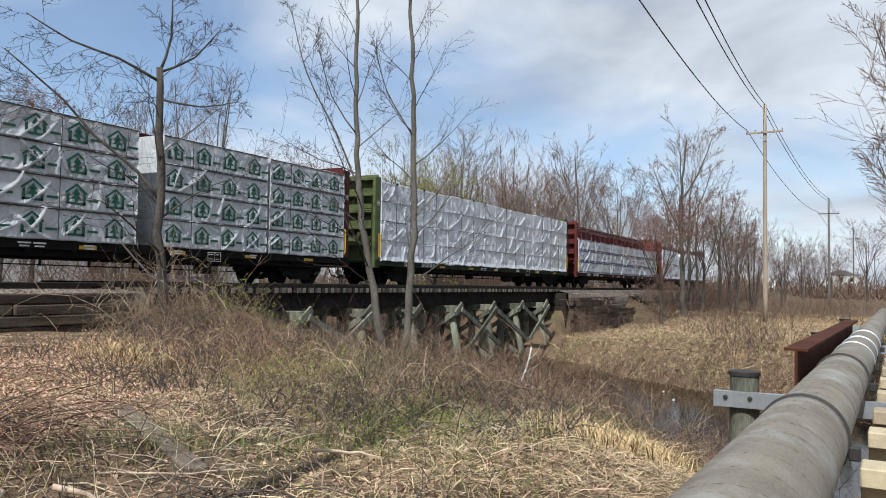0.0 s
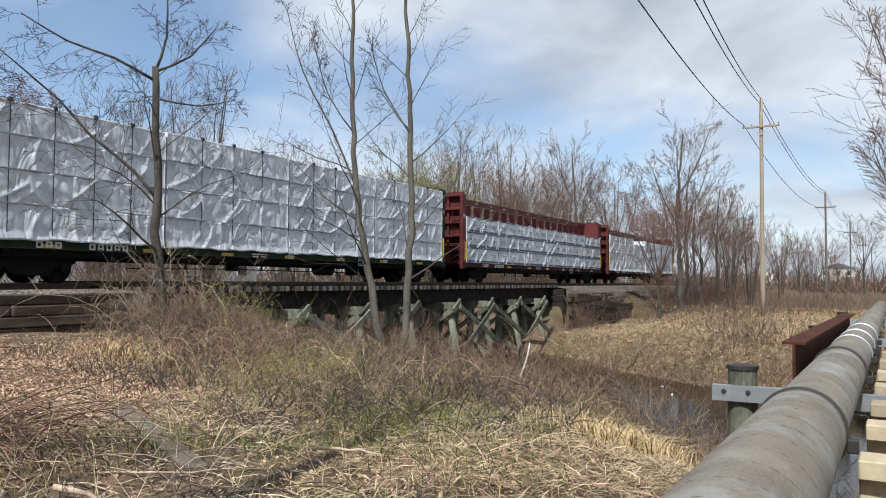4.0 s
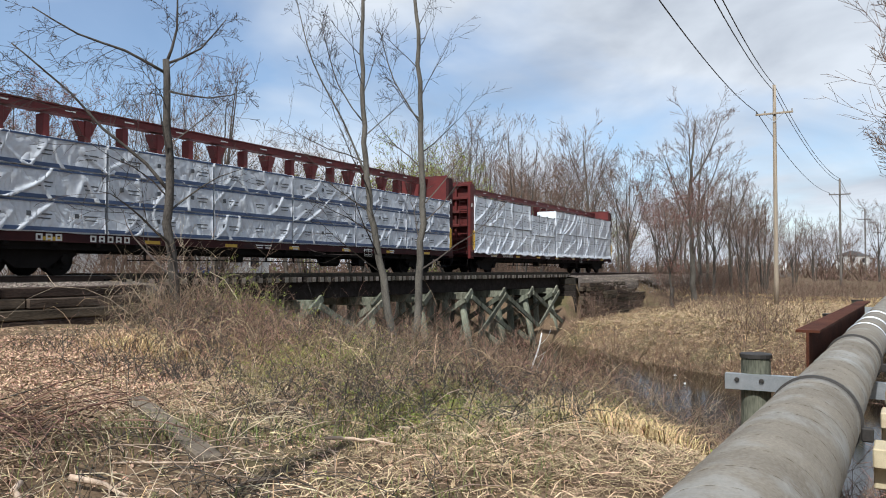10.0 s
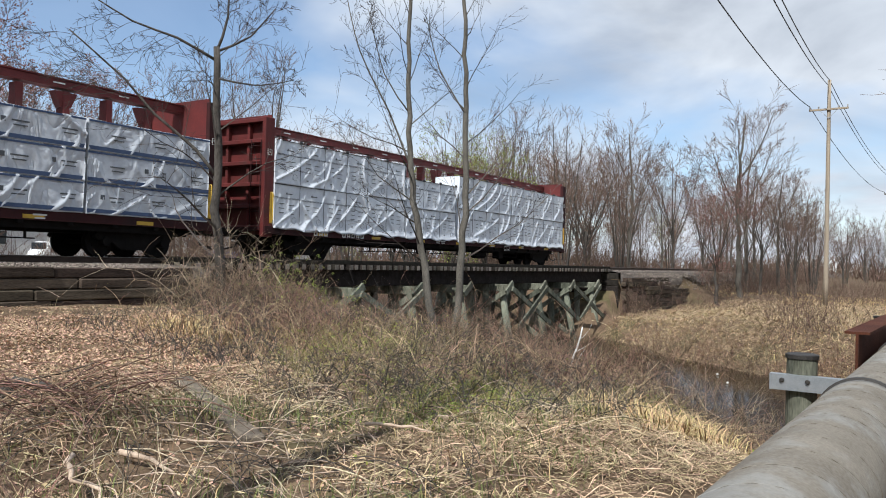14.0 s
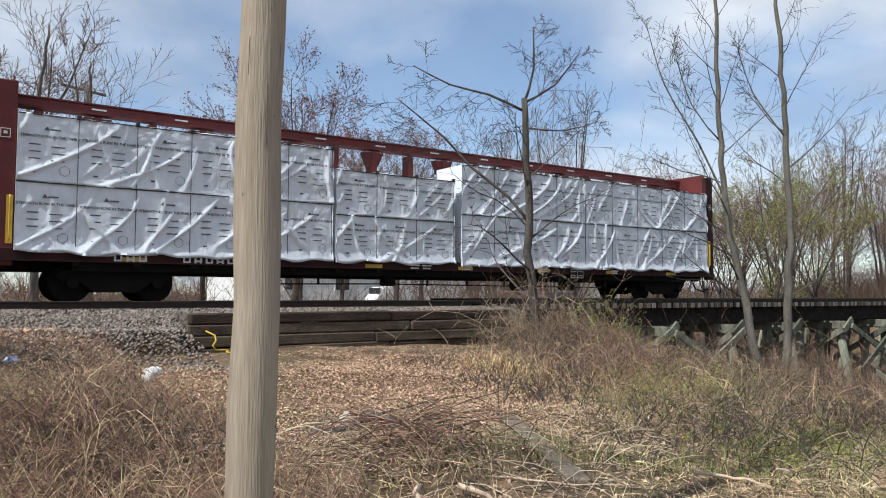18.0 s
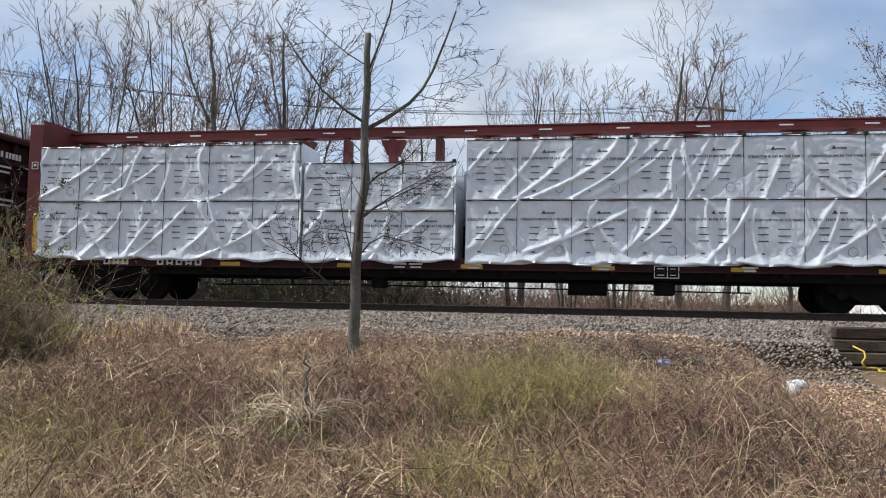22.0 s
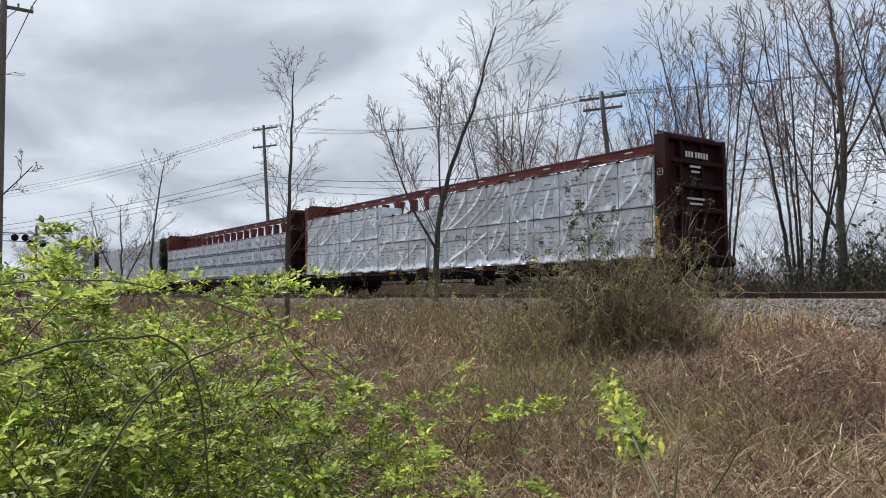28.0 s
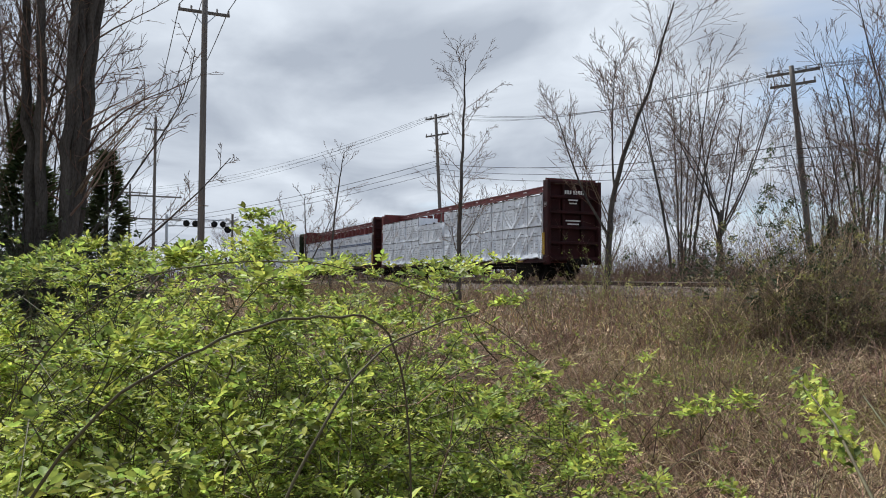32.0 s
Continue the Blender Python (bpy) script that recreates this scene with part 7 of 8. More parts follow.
def rose_clump(P, rs, l0, l1, up, arch, r, leaves, size, label, cap, wig=0.09, side=3):
    """A clump of arching thorny canes and side shoots, dressed with compound leaves."""
    B = np.c_[P, heights(P) - 0.02]
    V, F, Q = canes(B, rs, l0, l1, up, arch, r, joints=9, wig=wig)
    n, j, _ = Q.shape
    k = n * side
    base = Q[rs.randint(0, n, k), rs.randint(2, j, k)]
    V2, F2, Q2 = canes(base, rs, 0.15, 0.55, 1.2, 0.5, r * 0.65, joints=9, wig=0.12)
    def bow(A):
        A[..., 2] = np.where(A[..., 2] > cap, cap + (A[..., 2] - cap) * 0.25, A[..., 2])
    for A in (V, V2, Q, Q2):
        bow(A)
    ob = tagged(new("rose_thicket", fast_mesh("rose_thicket", np.concatenate([V, V2]), np.concatenate([F, F2 + len(V)]), GREENCANE)), label, "shrub", kind="stuff")
    lv = rose_leaves(np.concatenate([Q, Q2, Q2]), rs, leaves, GREENLEAF, size, "small fresh green compound leaves")
    lv.parent = ob
    return ob


def rose_hedge():
    """Green multiflora thicket close to the camera, and the dark overgrown mound by the track."""
    rs = np.random.RandomState(21)
    # bearings measured from the west direction; uneven clumps with gaps between
    for k in range(105):
        dist = rs.uniform(2.2, 5.8)
        ang = math.radians(rs.uniform(-19, 19 + (4 if dist < 3.2 else 0)))
        cx, cy = -0.4 - dist * math.cos(ang), 0.5 + dist * math.sin(ang)
        n = 9
        P = np.c_[rs.normal(cx, 0.22, n), rs.normal(cy, 0.22, n)]
        P = P[P[:, 0] < -1.75]
        far = (1.12 if dist > 3.2 else 0.8) * (1 - 0.38 * ss(4, 18, math.degrees(ang)))
        rose_clump(P, rs, 1.3 * far, 2.5 * far, 1.5, 0.58, 0.0042, int(640 * far), (0.016, 0.033), "arching thorny canes thick with fresh green leaves", 1.58 if dist > 3.2 else 1.35)
    for k in range(52):
        dist = rs.uniform(1.9, 4.6)
        ang = math.radians(rs.uniform(-18, 15))
        P = np.c_[rs.normal(-0.4 - dist * math.cos(ang), 0.2, 10), rs.normal(0.5 + dist * math.sin(ang), 0.2, 10)]
        P = P[P[:, 0] < -1.6]
        rose_clump(P, rs, 0.4, 1.1, 1.3, 0.6, 0.0036, 430, (0.015, 0.03), "low thorny shoots with fresh green leaves", 1.1, side=2)
    # dead canes through the thicket
    P = np.c_[rs.uniform(-6.0, -1.9, 700), rs.uniform(-1.5, 2.4, 700)]
    thicket("dead_stalks", P, rs, 0.6, 1.5, 1.4, 0.8, 0.004, REDTWIG, "dead brown canes among the rose thicket", "stalks", side=3)
    P = patch(rs, 9000, -7, -1.4, -1.6, 2.6, 0.7, -0.2, 12.2)
    straws("matted_straw", P, rs, 0.15, 0.5, 0.0036, HAY, "dead straw lying under the rose thicket", 0.3, 0.4)
    # dry tan stalks lying beside the thicket
    P = patch(rs, 9000, -8, -1.2, 1.9, 6.0, 0.7, -0.1, 12.0, dry_land)
    straws("matted_straw", P, rs, 0.25, 0.8, 0.0036, HAY, "dry tan stalks lying beside the rose thicket", 0.14, 0.4)
    P = patch(rs, 2500, -9, -1.6, 2.2, 6.5, 0.7, -0.05, 12.5, dry_land)
    thicket("dead_stalks", P, rs, 0.3, 1.0, 1.5, 0.6, 0.0032, HAY, "standing dry tan stalks beside the rose thicket", "stalks", side=1)
    P = patch(rs, 16000, -9.5, -1.5, 4.5, 13.0, 0.8, 0.0, 12.7, dry_land)
    straws("matted_straw", P, rs, 0.12, 0.45, 0.0034, HAY, "dry tan stalks lying over the brambles", 0.3, 0.5)
    # dark mound with evergreen honeysuckle by the track
    for cx, cy, sp, n, l1, leaf, m in ((-9.3, 10.2, 0.5, 380, 2.6, 9000, OLIVE), (-8.7, 10.6, 0.45, 240, 2.0, 4000, OLIVE), (-9.6, 10.1, 0.22, 90, 3.5, 9000, DARKLEAF), (-8.7, 10.4, 0.16, 40, 3.4, 4000, DARKLEAF), (-10.4, 9.2, 0.5, 240, 1.5, 4000, OLIVE)):
        P = np.c_[rs.normal(cx, sp, n), rs.normal(cy, sp, n)]
        thicket("overgrown_mound", P, rs, 0.7, l1, 1.57, 0.3, 0.006, TWIG, "vine-covered mound of brush in dull green leaf", "shrub", leaves=leaf, leaf_mat=m, leaf_size=(0.014, 0.03), clump=10, side=3)
        thicket("overgrown_mound", P[: n // 4], rs, 0.6, l1 * 1.05, 1.5, 0.7, 0.007, HAY, "pale dead stems in the vine-covered mound", "shrub", side=2)
    # dense dark scrub behind the track
    for cx, cy, n, h in ((-13.0, 26.0, 200, 3.6), (-10.5, 26.5, 240, 4.2), (-8.2, 27.0, 220, 4.4), (-6.0, 27.5, 160, 3.4), (-17.0, 26.5, 120, 2.6), (-29.0, 26.0, 160, 2.8)):
        P = np.c_[rs.normal(cx, 1.0, n), rs.normal(cy, 0.8, n)]
        thicket("dark_scrub", P, rs, h * 0.45, h, 1.55, 0.35, 0.014, DARKBARK, "dense dark scrub with dull leaves behind the railway", "shrub", leaves=n * 16, leaf_mat=DARKLEAF, leaf_size=(0.04, 0.08), side=4, joints=4)
    # vines and evergreen leaves round the dark tree
    for cx, cy, n, h in ((-16.4, -0.8, 90, 3.8), (-17.6, -1.2, 120, 3.4), (-15.0, -1.8, 120, 2.8), (-15.8, -0.3, 90, 2.0)):
        P = np.c_[rs.normal(cx, 0.4, n), rs.normal(cy, 0.35, n)]
        thicket("vine_mass", P, rs, h * 0.4, h, 1.57, 0.35, 0.01, DARKBARK, "grey-green vines and leaves climbing round a dark tree", "vine", leaves=n * 40, leaf_mat=DARKLEAF, leaf_size=(0.025, 0.055), side=4)
    # sparse light-green saplings
    for cx, cy, h, lf in ((-2.7, 2.75, 1.2, 120), (-6.0, 5.2, 1.6, 500), (-17.5, 12.0, 2.6, 900), (-19, 13.0, 2.2, 700), (-5.2, 4.6, 1.2, 240)):
        P = np.c_[rs.normal(cx, 0.18, 26), rs.normal(cy, 0.18, 26)]
        thicket("leafing_sapling", P, rs, h * 0.6, h, 1.55, 0.15, 0.005, TWIG, "thin sapling with sparse yellow-green new leaves", "sapling", leaves=lf, leaf_mat=YOUNGLEAF, leaf_size=(0.011, 0.022))


rose_hedge()

# ---- small things ----
def stick(pts, r, mat=PALETWIG, label="bleached fallen branch lying on the grass", name="fallen_branch", seed=1):
    rng = random.Random(seed)
    P = [Vector(p) for p in pts]
    fine = []
    for a, b in zip(P, P[1:]):
        for i in range(4):
            fine.append(a.lerp(b, i / 4) + Vector((rng.gauss(0, r), rng.gauss(0, r), rng.gauss(0, r * 0.6))))
    fine.append(P[-1])
    s = crown_shape(0.004)
    n = len(fine) - 1
    s.tube(fine, [r * (1 - 0.6 * i / n) for i in range(n + 1)], 7)
    branch_out(rng, s, fine, r * 0.8, 0, [(4, 0.4, 35, 0.0, 0.12)])
    tagged(new(name, s.mesh(name, mat, smooth=True)), label, "branch", "fallen branches")


def lumpy(name, c, size, mat, label, category, seed, n=10, squash=1.0, group=""):
    """A rounded irregular lump."""
    V, F = [], []
    for i in range(n + 1):
        th = math.pi * i / n
        for k in range(n * 2):
            ph = math.pi * k / n
            d = Vector((math.sin(th) * math.cos(ph), math.sin(th) * math.sin(ph), math.cos(th)))
            q = 1 + 0.35 * noise.noise((d.x * 1.7 + seed, d.y * 1.7, d.z * 1.7))
            V.append((c[0] + d.x * q * size[0], c[1] + d.y * q * size[1], c[2] + d.z * q * size[2]))
    m = n * 2
    for i in range(n):
        for k in range(m):
            F.append((i * m + k, (i + 1) * m + k, (i + 1) * m + (k + 1) % m, i * m + (k + 1) % m))
    return tagged(new(name, fast_mesh(name, V, F, mat, True)), label, category, group)


def small_things():
    g = ground_z
    # old squared timber lying down the bank
    a, b = Vector((6.0, 7.2, g(6.0, 7.2) + 0.06)), Vector((4.75, 4.72, g(4.75, 4.72) + 0.02))
    tagged(new("old_timber", Shape().beam(a[:], b[:], 0.2, 0.14, chamfer=0.02).mesh("old_timber", LOGWOOD)), "weathered grey squared timber lying on the bank", "timber")
    stick([(3.35, 5.15, g(3.35, 5.1) + 0.15), (3.15, 4.7, g(3.1, 4.7) + 0.2), (3.12, 4.3, g(3.1, 4.3) + 0.1), (3.3, 3.9, g(3.3, 3.9) + 0.04)], 0.022, seed=2)
    stick([(3.7, 5.0, g(3.7, 5.0) + 0.12), (3.85, 4.6, g(3.85, 4.6) + 0.03)], 0.025, seed=3)
    stick([(5.7, 4.3, 0.1), (6.0, 4.0, 0.06), (6.1, 3.7, 0.02)], 0.018, seed=4)
    stick([(6.6, 4.1, 0.05), (7.6, 3.9, 0.02), (8.4, 3.5, -0.05)], 0.02, seed=5)
    stick([(1.0, 7.0, 0.1), (1.9, 7.0, 0.16), (2.9, 7.15, 0.3)], 0.02, seed=6)
    stick([(4.0, 5.4, 0.1), (4.5, 4.8, 0.08), (5.2, 4.5, 0.02)], 0.012, seed=7)
    stick([(2.6, 7.4, 0.1), (3.4, 7.3, 0.3), (4.2, 7.5, 0.28)], 0.014, seed=8)
    stick([(-0.3, 6.0, 0.02), (0.6, 6.3, 0.1), (1.3, 6.4, 0.05)], 0.012, seed=9)
    # dark log half sunk in the litter
    stick([(3.9, 8.0, g(3.9, 8.0) + 0.05), (4.7, 7.9, g(4.7, 7.9) + 0.08), (5.4, 7.75, g(5.4, 7.7) + 0.03)], 0.075, DARKBARK, "dark rotting log half sunk in the litter", "fallen_log", 10)
    # brush pile of cut canes
    rs = np.random.RandomState(3)
    P = np.c_[rs.normal(4.0, 0.35, 150), rs.normal(6.0, 0.22, 150)]
    B = np.c_[P, heights(P) + rs.uniform(0, 0.25, 150)]
    V, F, Q = canes(B, rs, 0.5, 1.5, 0.5, 0.45, 0.007, wig=0.10)
    tagged(new("brush_pile", fast_mesh("brush_pile", V, F, REDTWIG)), "heap of cut grey-brown canes and twigs", "brush pile", kind="stuff")
    # white stem by the creek, and stump sprouts
    stick([(15.86, 6.58, g(15.86, 6.58) - 0.1), (15.8, 6.6, -0.7), (15.93, 6.42, 0.24)], 0.035, LITTERWHITE, "bleached white dead stem standing by the creek", "dead_stem", 12)
    stick([(-2.85, 7.75, g(-2.85, 7.75) - 0.05), (-2.84, 7.75, 0.7), (-2.87, 7.78, 1.0)], 0.024, BARK, "short broken sapling stump among brambles", "broken_stump", 13)
    P = np.c_[rs.normal(-2.85, 0.12, 46), rs.normal(7.7, 0.12, 46)]
    thicket("fallen_bush", P, rs, 0.7, 1.6, 0.8, 1.1, 0.007, PALETWIG, "bleached canes of a fallen bush spilling round a stump", "brush", wig=0.1, side=3, below=-0.25)
    P = np.c_[rs.normal(-2.95, 0.22, 130), rs.normal(7.7, 0.12, 130)]
    thicket("moss_tuft", P, rs, 0.15, 0.5, 1.4, 0.5, 0.004, TWIG, "green mossy growth round the broken stump", "moss", leaves=2600, leaf_mat=YOUNGLEAF, leaf_size=(0.008, 0.018))
    # stones, litter, can, rope
    lumpy("stone", (4.5, 8.45, g(4.5, 8.45) + 0.06), (0.11, 0.1, 0.1), BALLASTLIGHT, "pale rounded stone on the bank", "stone", 1, group="stones")
    lumpy("stone", (2.9, 9.3, g(2.9, 9.3) + 0.05), (0.1, 0.12, 0.09), LITTER, "brown stump end in the litter", "stump", 2, group="stones")
    lumpy("plastic_bag", (3.35, 13.0, g(3.35, 13.0) + 0.06), (0.17, 0.1, 0.07), LITTERWHITE, "crumpled white plastic litter on the slope", "litter", 3, group="litter")
    lumpy("plastic_bag", (3.1, 12.2, g(3.1, 12.2) + 0.07), (0.09, 0.08, 0.12), LITTERWHITE, "crumpled white plastic litter on the slope", "litter", 4, group="litter")
    lumpy("crushed_can", (1.35, 13.1, g(1.35, 13.1) + 0.08), (0.12, 0.07, 0.07), CANBLUE, "crushed blue and silver can on the slope", "can", 5, group="litter")
    for k, (x, y) in enumerate(((29, 6.2), (31, 7.0), (12.6, 11.4))):
        lumpy("paper_scrap", (x, y, max(g(x, y), WATER_Z) + 0.05), (0.08, 0.05, 0.035), LITTERWHITE, "scrap of white litter by the water", "litter", 6 + k, n=6, group="litter")
    rp = [(5.25 + 0.5 * i / 10 + 0.12 * math.sin(i * 1.4), 16.2 - 0.05 * i + 0.1 * math.cos(i * 1.1), 0.50 + 0.35 * max(0, 1 - i / 4) - 0.01 * i) for i in range(12)]
    tagged(new("yellow_rope", Shape().tube(rp, 0.018, 6).mesh("yellow_rope", ROPE, smooth=True)), "frayed yellow rope dangling from the timbers", "rope")
    # green clump under the pipe support
    rs = np.random.RandomState(8)
    P = np.c_[rs.normal(11.3, 0.35, 60), rs.normal(1.55, 0.25, 60)]
    thicket("ivy_clump", P, rs, 0.4, 0.9, 1.4, 0.7, 0.005, TWIG, "bright green leafy clump by the pipe pile", "shrub", leaves=900, leaf_mat=GREENLEAF, leaf_size=(0.02, 0.05))
    # reaching green spray with a long bare cane
    s = Shape()
    s.tube([(-1.3, 1.55, 0.55), (-2.0, 2.3, 0.78), (-2.8, 3.0, 0.95), (-3.55, 3.66, 0.98), (-3.75, 3.9, 0.9)], [0.008, 0.007, 0.006, 0.005, 0.003], 6)
    s.tube([(-2.0, 2.3, 0.78), (-2.2, 2.6, 1.0), (-2.5, 2.8, 1.12)], [0.005, 0.004, 0.003], 5)
    cane = tagged(new("rose_cane", s.mesh("rose_cane", GREENCANE, smooth=True)), "long arching cane tipped with green leaves", "shrub")
    rs = np.random.RandomState(9)
    t = rs.uniform(0.35, 1, 420)
    A, Bv = np.array([-2.0, 2.3, 0.8]), np.array([-3.75, 3.9, 0.97])
    C = A + (Bv - A) * t[:, None] + rs.normal(0, 0.045, (420, 3))
    lv = flakes("foliage", C, rs, 0.015, 0.035, GREENLEAF, "", "", flat=0.7)
    lv.parent = cane
    # tall arching canes at the edge of the rose thicket
    def eased(P):
        P = [Vector(p) for p in P]
        out = []
        for i in range(len(P) - 1):
            p0, p1, p2, p3 = P[max(i - 1, 0)], P[i], P[i + 1], P[min(i + 2, len(P) - 1)]
            for k in range(8):
                t = k / 8
                out.append(0.5 * ((2 * p1) + (p2 - p0) * t + (2 * p0 - 5 * p1 + 4 * p2 - p3) * t * t + (3 * p1 - p0 - 3 * p2 + p3) * t ** 3) + Vector((0, 0, 0.002 * math.sin(i * 9 + k * 1.7))))
        return out + [P[-1]]

    for k, pts in enumerate(([(-1.62, -0.1, 0.9), (-1.52, 0.13, 1.33), (-1.52, 0.3, 1.46), (-1.52, 0.46, 1.50), (-1.53, 0.58, 1.45), (-1.53, 0.61, 1.1), (-1.53, 0.6, 0.2)], [(-2.6, -0.3, 0.7), (-2.5, 0.1, 1.45), (-2.5, 0.6, 1.6), (-2.5, 1.1, 1.48), (-2.5, 1.4, 1.3)], [(-1.2, 0.1, 0.75), (-1.3, 0.32, 1.2), (-1.42, 0.5, 1.44), (-1.6, 0.75, 1.5)])):
        tagged(new("rose_cane", Shape().tube(eased(pts), [0.0026 - 0.0013 * i / (8 * (len(pts) - 1)) for i in range(8 * (len(pts) - 1) + 1)], 6).mesh("rose_cane", GREENCANE, smooth=True)), "long arching thorny cane with small leaves", "shrub")


LOGWOOD = material("grey_driftwood_timber", (0.27, 0.225, 0.175), (0.07, 0.055, 0.042), rough=0.95, stretch=(2.0, 0.5, 2.0), scale=5, fine=40, spread=0.7, bump=1.0, bump_dist=0.02, spec=0.1)
BALLASTLIGHT = material("pale_stone", (0.50, 0.44, 0.36), (0.38, 0.33, 0.27), rough=0.9)
small_things()


# ---- level crossing and buildings ----
def crossing():
    s = thing("crossing_gantry", "steel cantilever gantry with crossing signals over the road", "signal gantry")
    part("mast", Shape().tube([(-75.3, 4.3, 0.2), (-75.3, 4.3, 7.3)], 0.13, 10), GALV, s)
    tr = Shape()
    for z in (6.3, 7.0):
        tr.tube([(-75.3, 4.3, z), (-75.0, 9.6, z - 0.15)], 0.05, 6)
    for k in range(9):
        y = 4.3 + k * 0.6
        tr.tube([(-75.25, y, 6.3 if k % 2 else 7.0), (-75.2, y + 0.6, 7.0 if k % 2 else 6.3)], 0.03, 5)
    part("truss_arm", tr, GALV, s)
    for y in (6.4, 8.9):
        for dy in (-0.4, 0.4):
            lamp = part("signal_lamp", Shape().lathe([(0.30, 0), (0.30, 0.03), (0.12, 0.05), (0.12, 0.3)], 14, "x", (-75.0, y + dy, 6.5)), RUBBER, s, "black round crossing lamp")
    m = thing("crossing_signal", "black mast with paired round crossing lamps", "crossing signal")
    part("mast", Shape().tube([(-69.8, 9.45, 0.2), (-69.8, 9.45, 7.1)], 0.10, 10), FARPOLE, m)
    for dy in (-0.42, 0.42):
        part("signal_lamp", Shape().lathe([(0.30, 0), (0.30, 0.03), (0.12, 0.05), (0.12, 0.3)], 14, "x", (-69.6, 9.45 + dy, 5.7)), RUBBER, m, "black round crossing lamp")
    part("bracket", Shape().box((-69.75, 9.45, 5.7), (0.06, 0.8, 0.06)), FARPOLE, m)
    for sg in (-1, 1):
        part("crossbuck_blade", Shape().beam((-69.9, 9.45 - 0.55, 6.4 - 0.3 * sg), (-69.9, 9.45 + 0.55, 6.4 + 0.3 * sg), 0.02, 0.2), WHITEWALL, m)


def building(name, label, x0, x1, y0, y1, z0, h, n, wall, roof, doors=0, pitched=0.0):
    b = thing(name, label, "building")
    s = Shape().box(((x0 + x1) / 2, (y0 + y1) / 2, z0 + h / 2), (x1 - x0, y1 - y0, h))
    part("wall", s, wall, b)
    r = Shape()
    if pitched:
        ym = (y0 + y1) / 2
        zt = z0 + h
        r.add([(x0 - 0.4, y0 - 0.4, zt), (x1 + 0.4, y0 - 0.4, zt), (x1 + 0.4, ym, zt + pitched), (x0 - 0.4, ym, zt + pitched), (x0 - 0.4, y1 + 0.4, zt), (x1 + 0.4, y1 + 0.4, zt)], [(0, 1, 2, 3), (3, 2, 5, 4), (0, 3, 4), (1, 5, 2), (0, 4, 5, 1)])
    else:
        r.box(((x0 + x1) / 2, (y0 + y1) / 2, z0 + h + 0.15), (x1 - x0 + 0.5, y1 - y0 + 0.5, 0.3))
    part("roof", r, roof, b)
    for i in range(n):
        x = x0 + (x1 - x0) * (i + 0.5) / n
        w = part("window", Shape().box((x, y0 - 0.03, z0 + h * 0.55), (1.5, 0.1, 1.2)), WHITEWALL, b)
        part("pane", Shape().box((x, y0 - 0.09, z0 + h * 0.55), (1.3, 0.03, 1.0)), GLASSDARK, w)
        if pitched or h > 5:
            yy = y0 + (y1 - y0) * (i + 0.5) / n
            w = part("window", Shape().box((x0 - 0.03, yy, z0 + h * 0.75), (0.1, 1.2, 1.3)), GLASSDARK, b)
            w = part("window", Shape().box((x0 - 0.03, yy, z0 + h * 0.3), (0.1, 1.2, 1.3)), GLASSDARK, b)
    return b


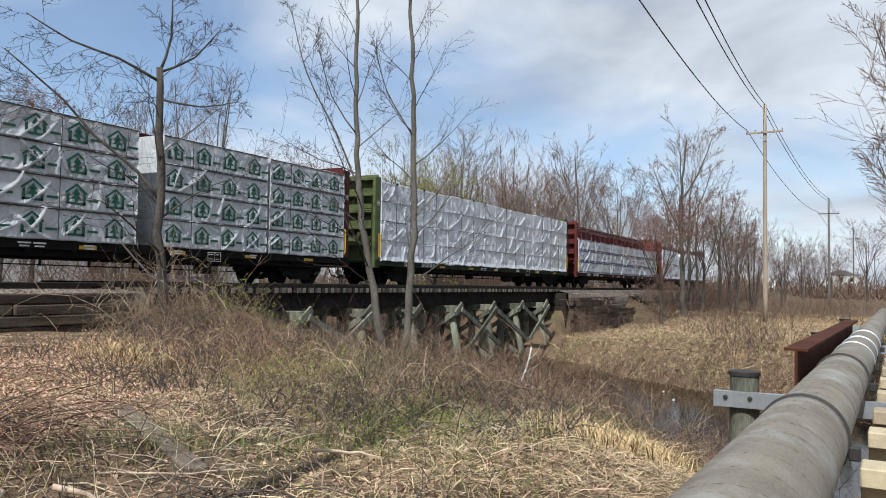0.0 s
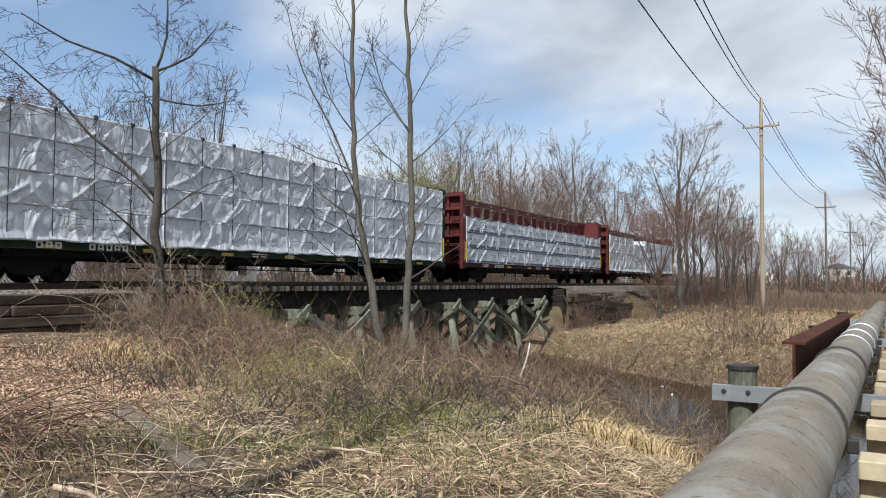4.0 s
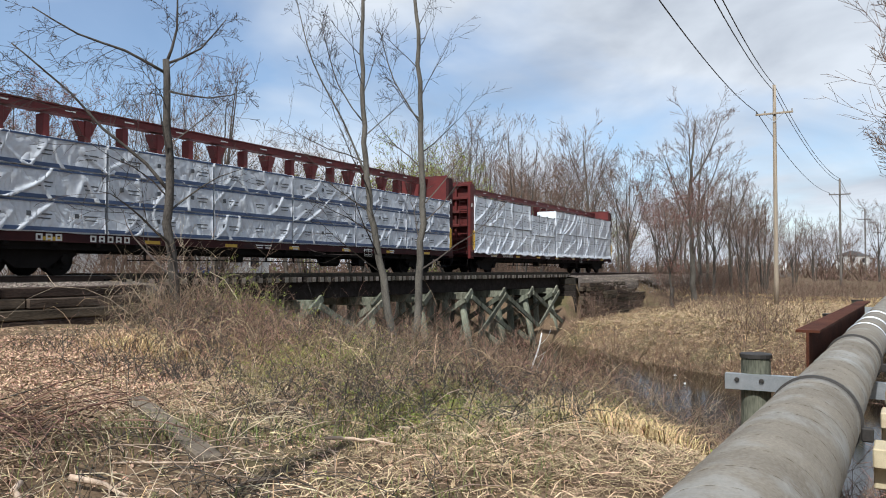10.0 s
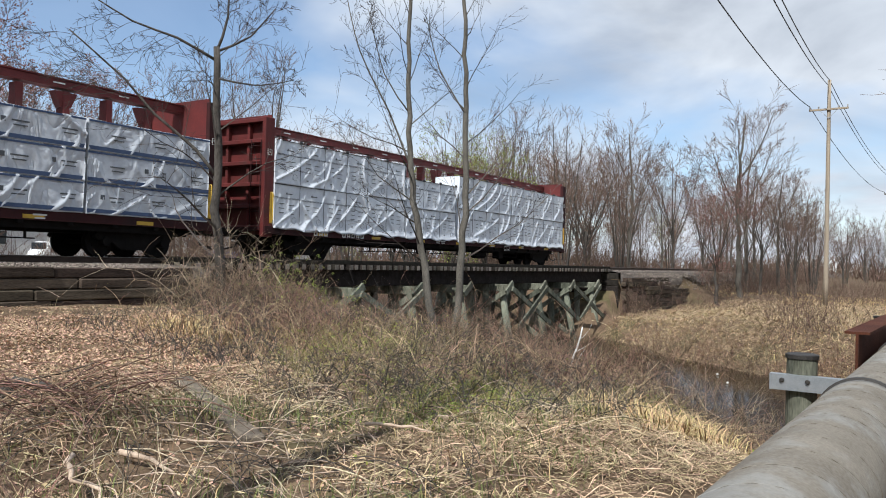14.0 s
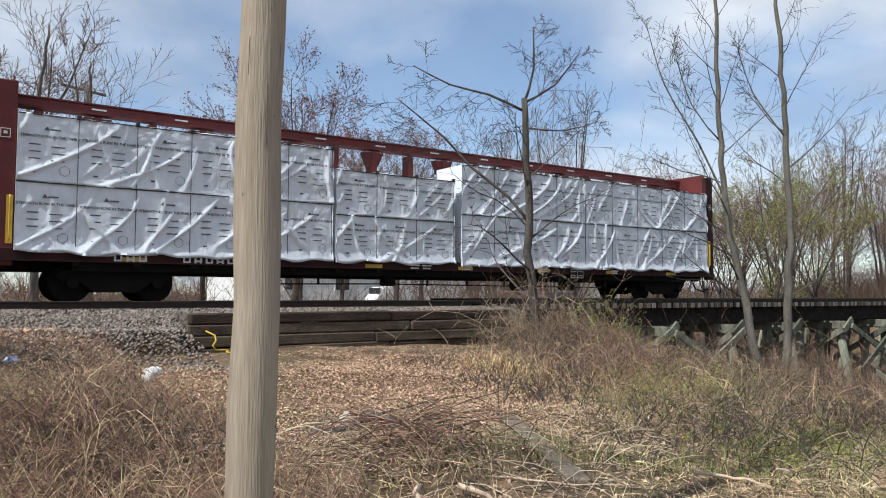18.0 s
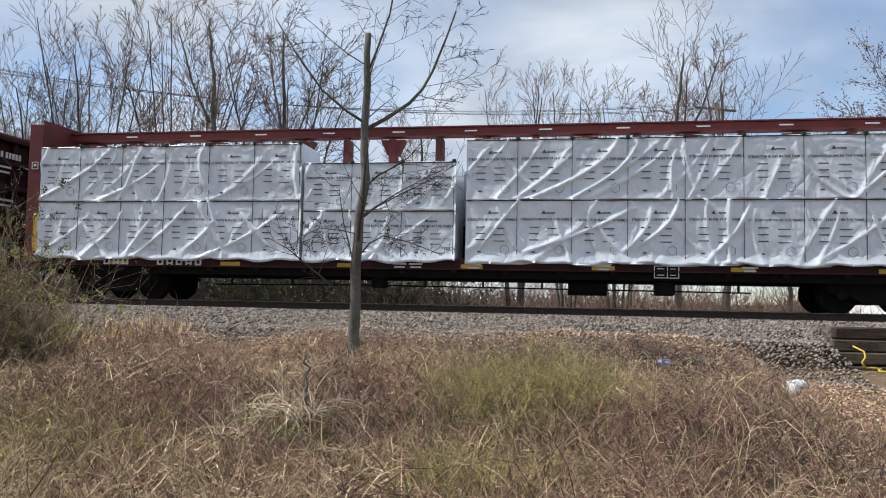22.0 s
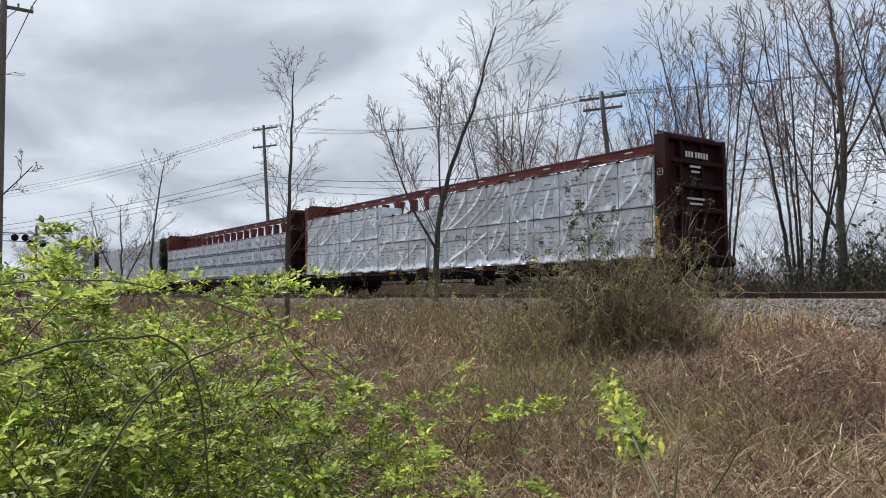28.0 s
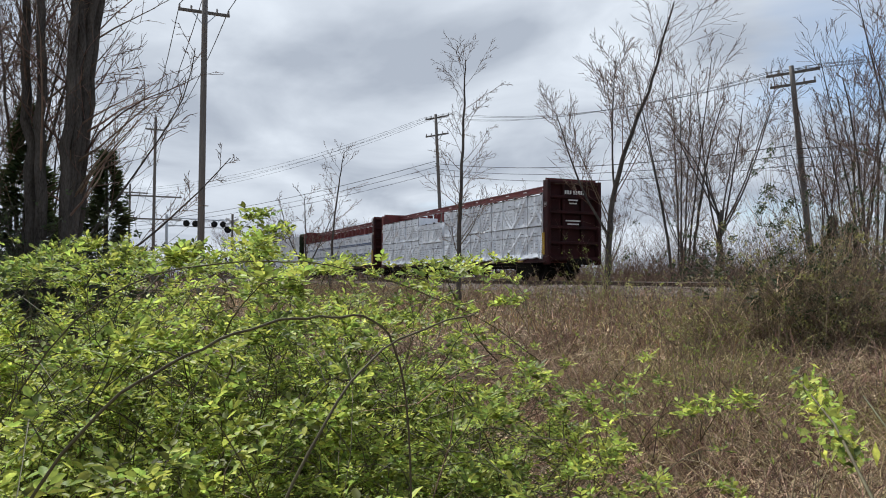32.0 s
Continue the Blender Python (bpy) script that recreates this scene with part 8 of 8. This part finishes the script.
def parked(x, y, mat, label, size=(6.0, 2.3, 2.6)):
    v = thing("box_truck", label, "truck", group="parked trucks", at=pose(x, y, ground_z(x, y) + 0.12))
    part("cargo_box", Shape().box((0.9, 0, size[2] / 2 + 0.7), (size[0] - 2.0, size[1], size[2]), chamfer=0.05), mat, v)
    cab = Shape()
    cab.add([(-2.9, -1.0, 0.5), (-2.9, 1.0, 0.5), (-1.2, 1.0, 0.5), (-1.2, -1.0, 0.5), (-2.7, -1.0, 1.4), (-2.7, 1.0, 1.4), (-2.1, -0.95, 2.3), (-2.1, 0.95, 2.3), (-1.2, 1.0, 2.35), (-1.2, -1.0, 2.35)],
            [(3, 2, 1, 0), (0, 1, 5, 4), (4, 5, 7, 6), (6, 7, 8, 9), (3, 9, 8, 2), (0, 4, 6, 9, 3), (1, 2, 8, 7, 5)])
    part("cab", cab, mat, v)
    part("windscreen", Shape().beam((-2.44, -0.85, 1.85), (-2.44, 0.85, 1.85), 0.02, 0.75), GLASSDARK, v)
    for dx in (-2.0, 1.9):
        for dy in (-1.0, 1.0):
            w = part("wheel", Shape().lathe([(0.3, -0.13), (0.42, -0.11), (0.42, 0.11), (0.3, 0.13)], 18, "y", (dx, dy, 0.42)), RUBBER, v)
            part("rim", Shape().lathe([(0.2, -0.135), (0.22, 0.135)], 12, "y", (dx, dy, 0.42)), GALV, w)


crossing()
building("warehouse", "long low white warehouse behind the railway", 24, 66, 60, 75, 0.2, 4.2, 9, WHITEWALL, ROOFGREY)
building("house", "distant pale house with a grey pitched roof", 258, 270, 2.5, 11.5, 0.6, 5.5, 3, WHITEWALL, ROOFGREY, pitched=1.6)
parked(40.5, 45, BLUEPAINT, "blue box truck parked behind the railway")
parked(31, 50, WHITEPAINT, "white box truck parked behind the railway")
parked(50, 47, WHITEPAINT, "white box truck parked behind the railway")


def motions():
    for ob, off, car, far in MOVERS:
        rows = []
        for t, x in TRAIN_ROWS:
            cx = x + HALF - (3 - car) * PITCH + off
            if far is None:
                m = pose(cx, TRACK_Y, RAIL_Z)
            elif far:
                m = pose(cx, TRACK_Y + 1.49, RAIL_Z, 0, 0, 180)
            else:
                m = pose(cx, TRACK_Y - 1.49, RAIL_Z)
            rows.append((t, m))
        walk(ob, rows)
    # wheels roll on the rail, a sixth of a turn at most from row to row
    ts = [r[0] for r in TRAIN_ROWS]
    vals = [r[1] for r in TRAIN_ROWS]
    steps = [32.0 * i / 320 for i in range(321)]
    dist = [float(np.interp(t, ts, vals)) for t in steps]
    for w, dx in WHEELSETS:
        walk(w, [(t, pose(dx, 0, 0.42, 0, math.degrees((d - dist[0]) / 0.42), 0)) for t, d in zip(steps, dist)])


motions()
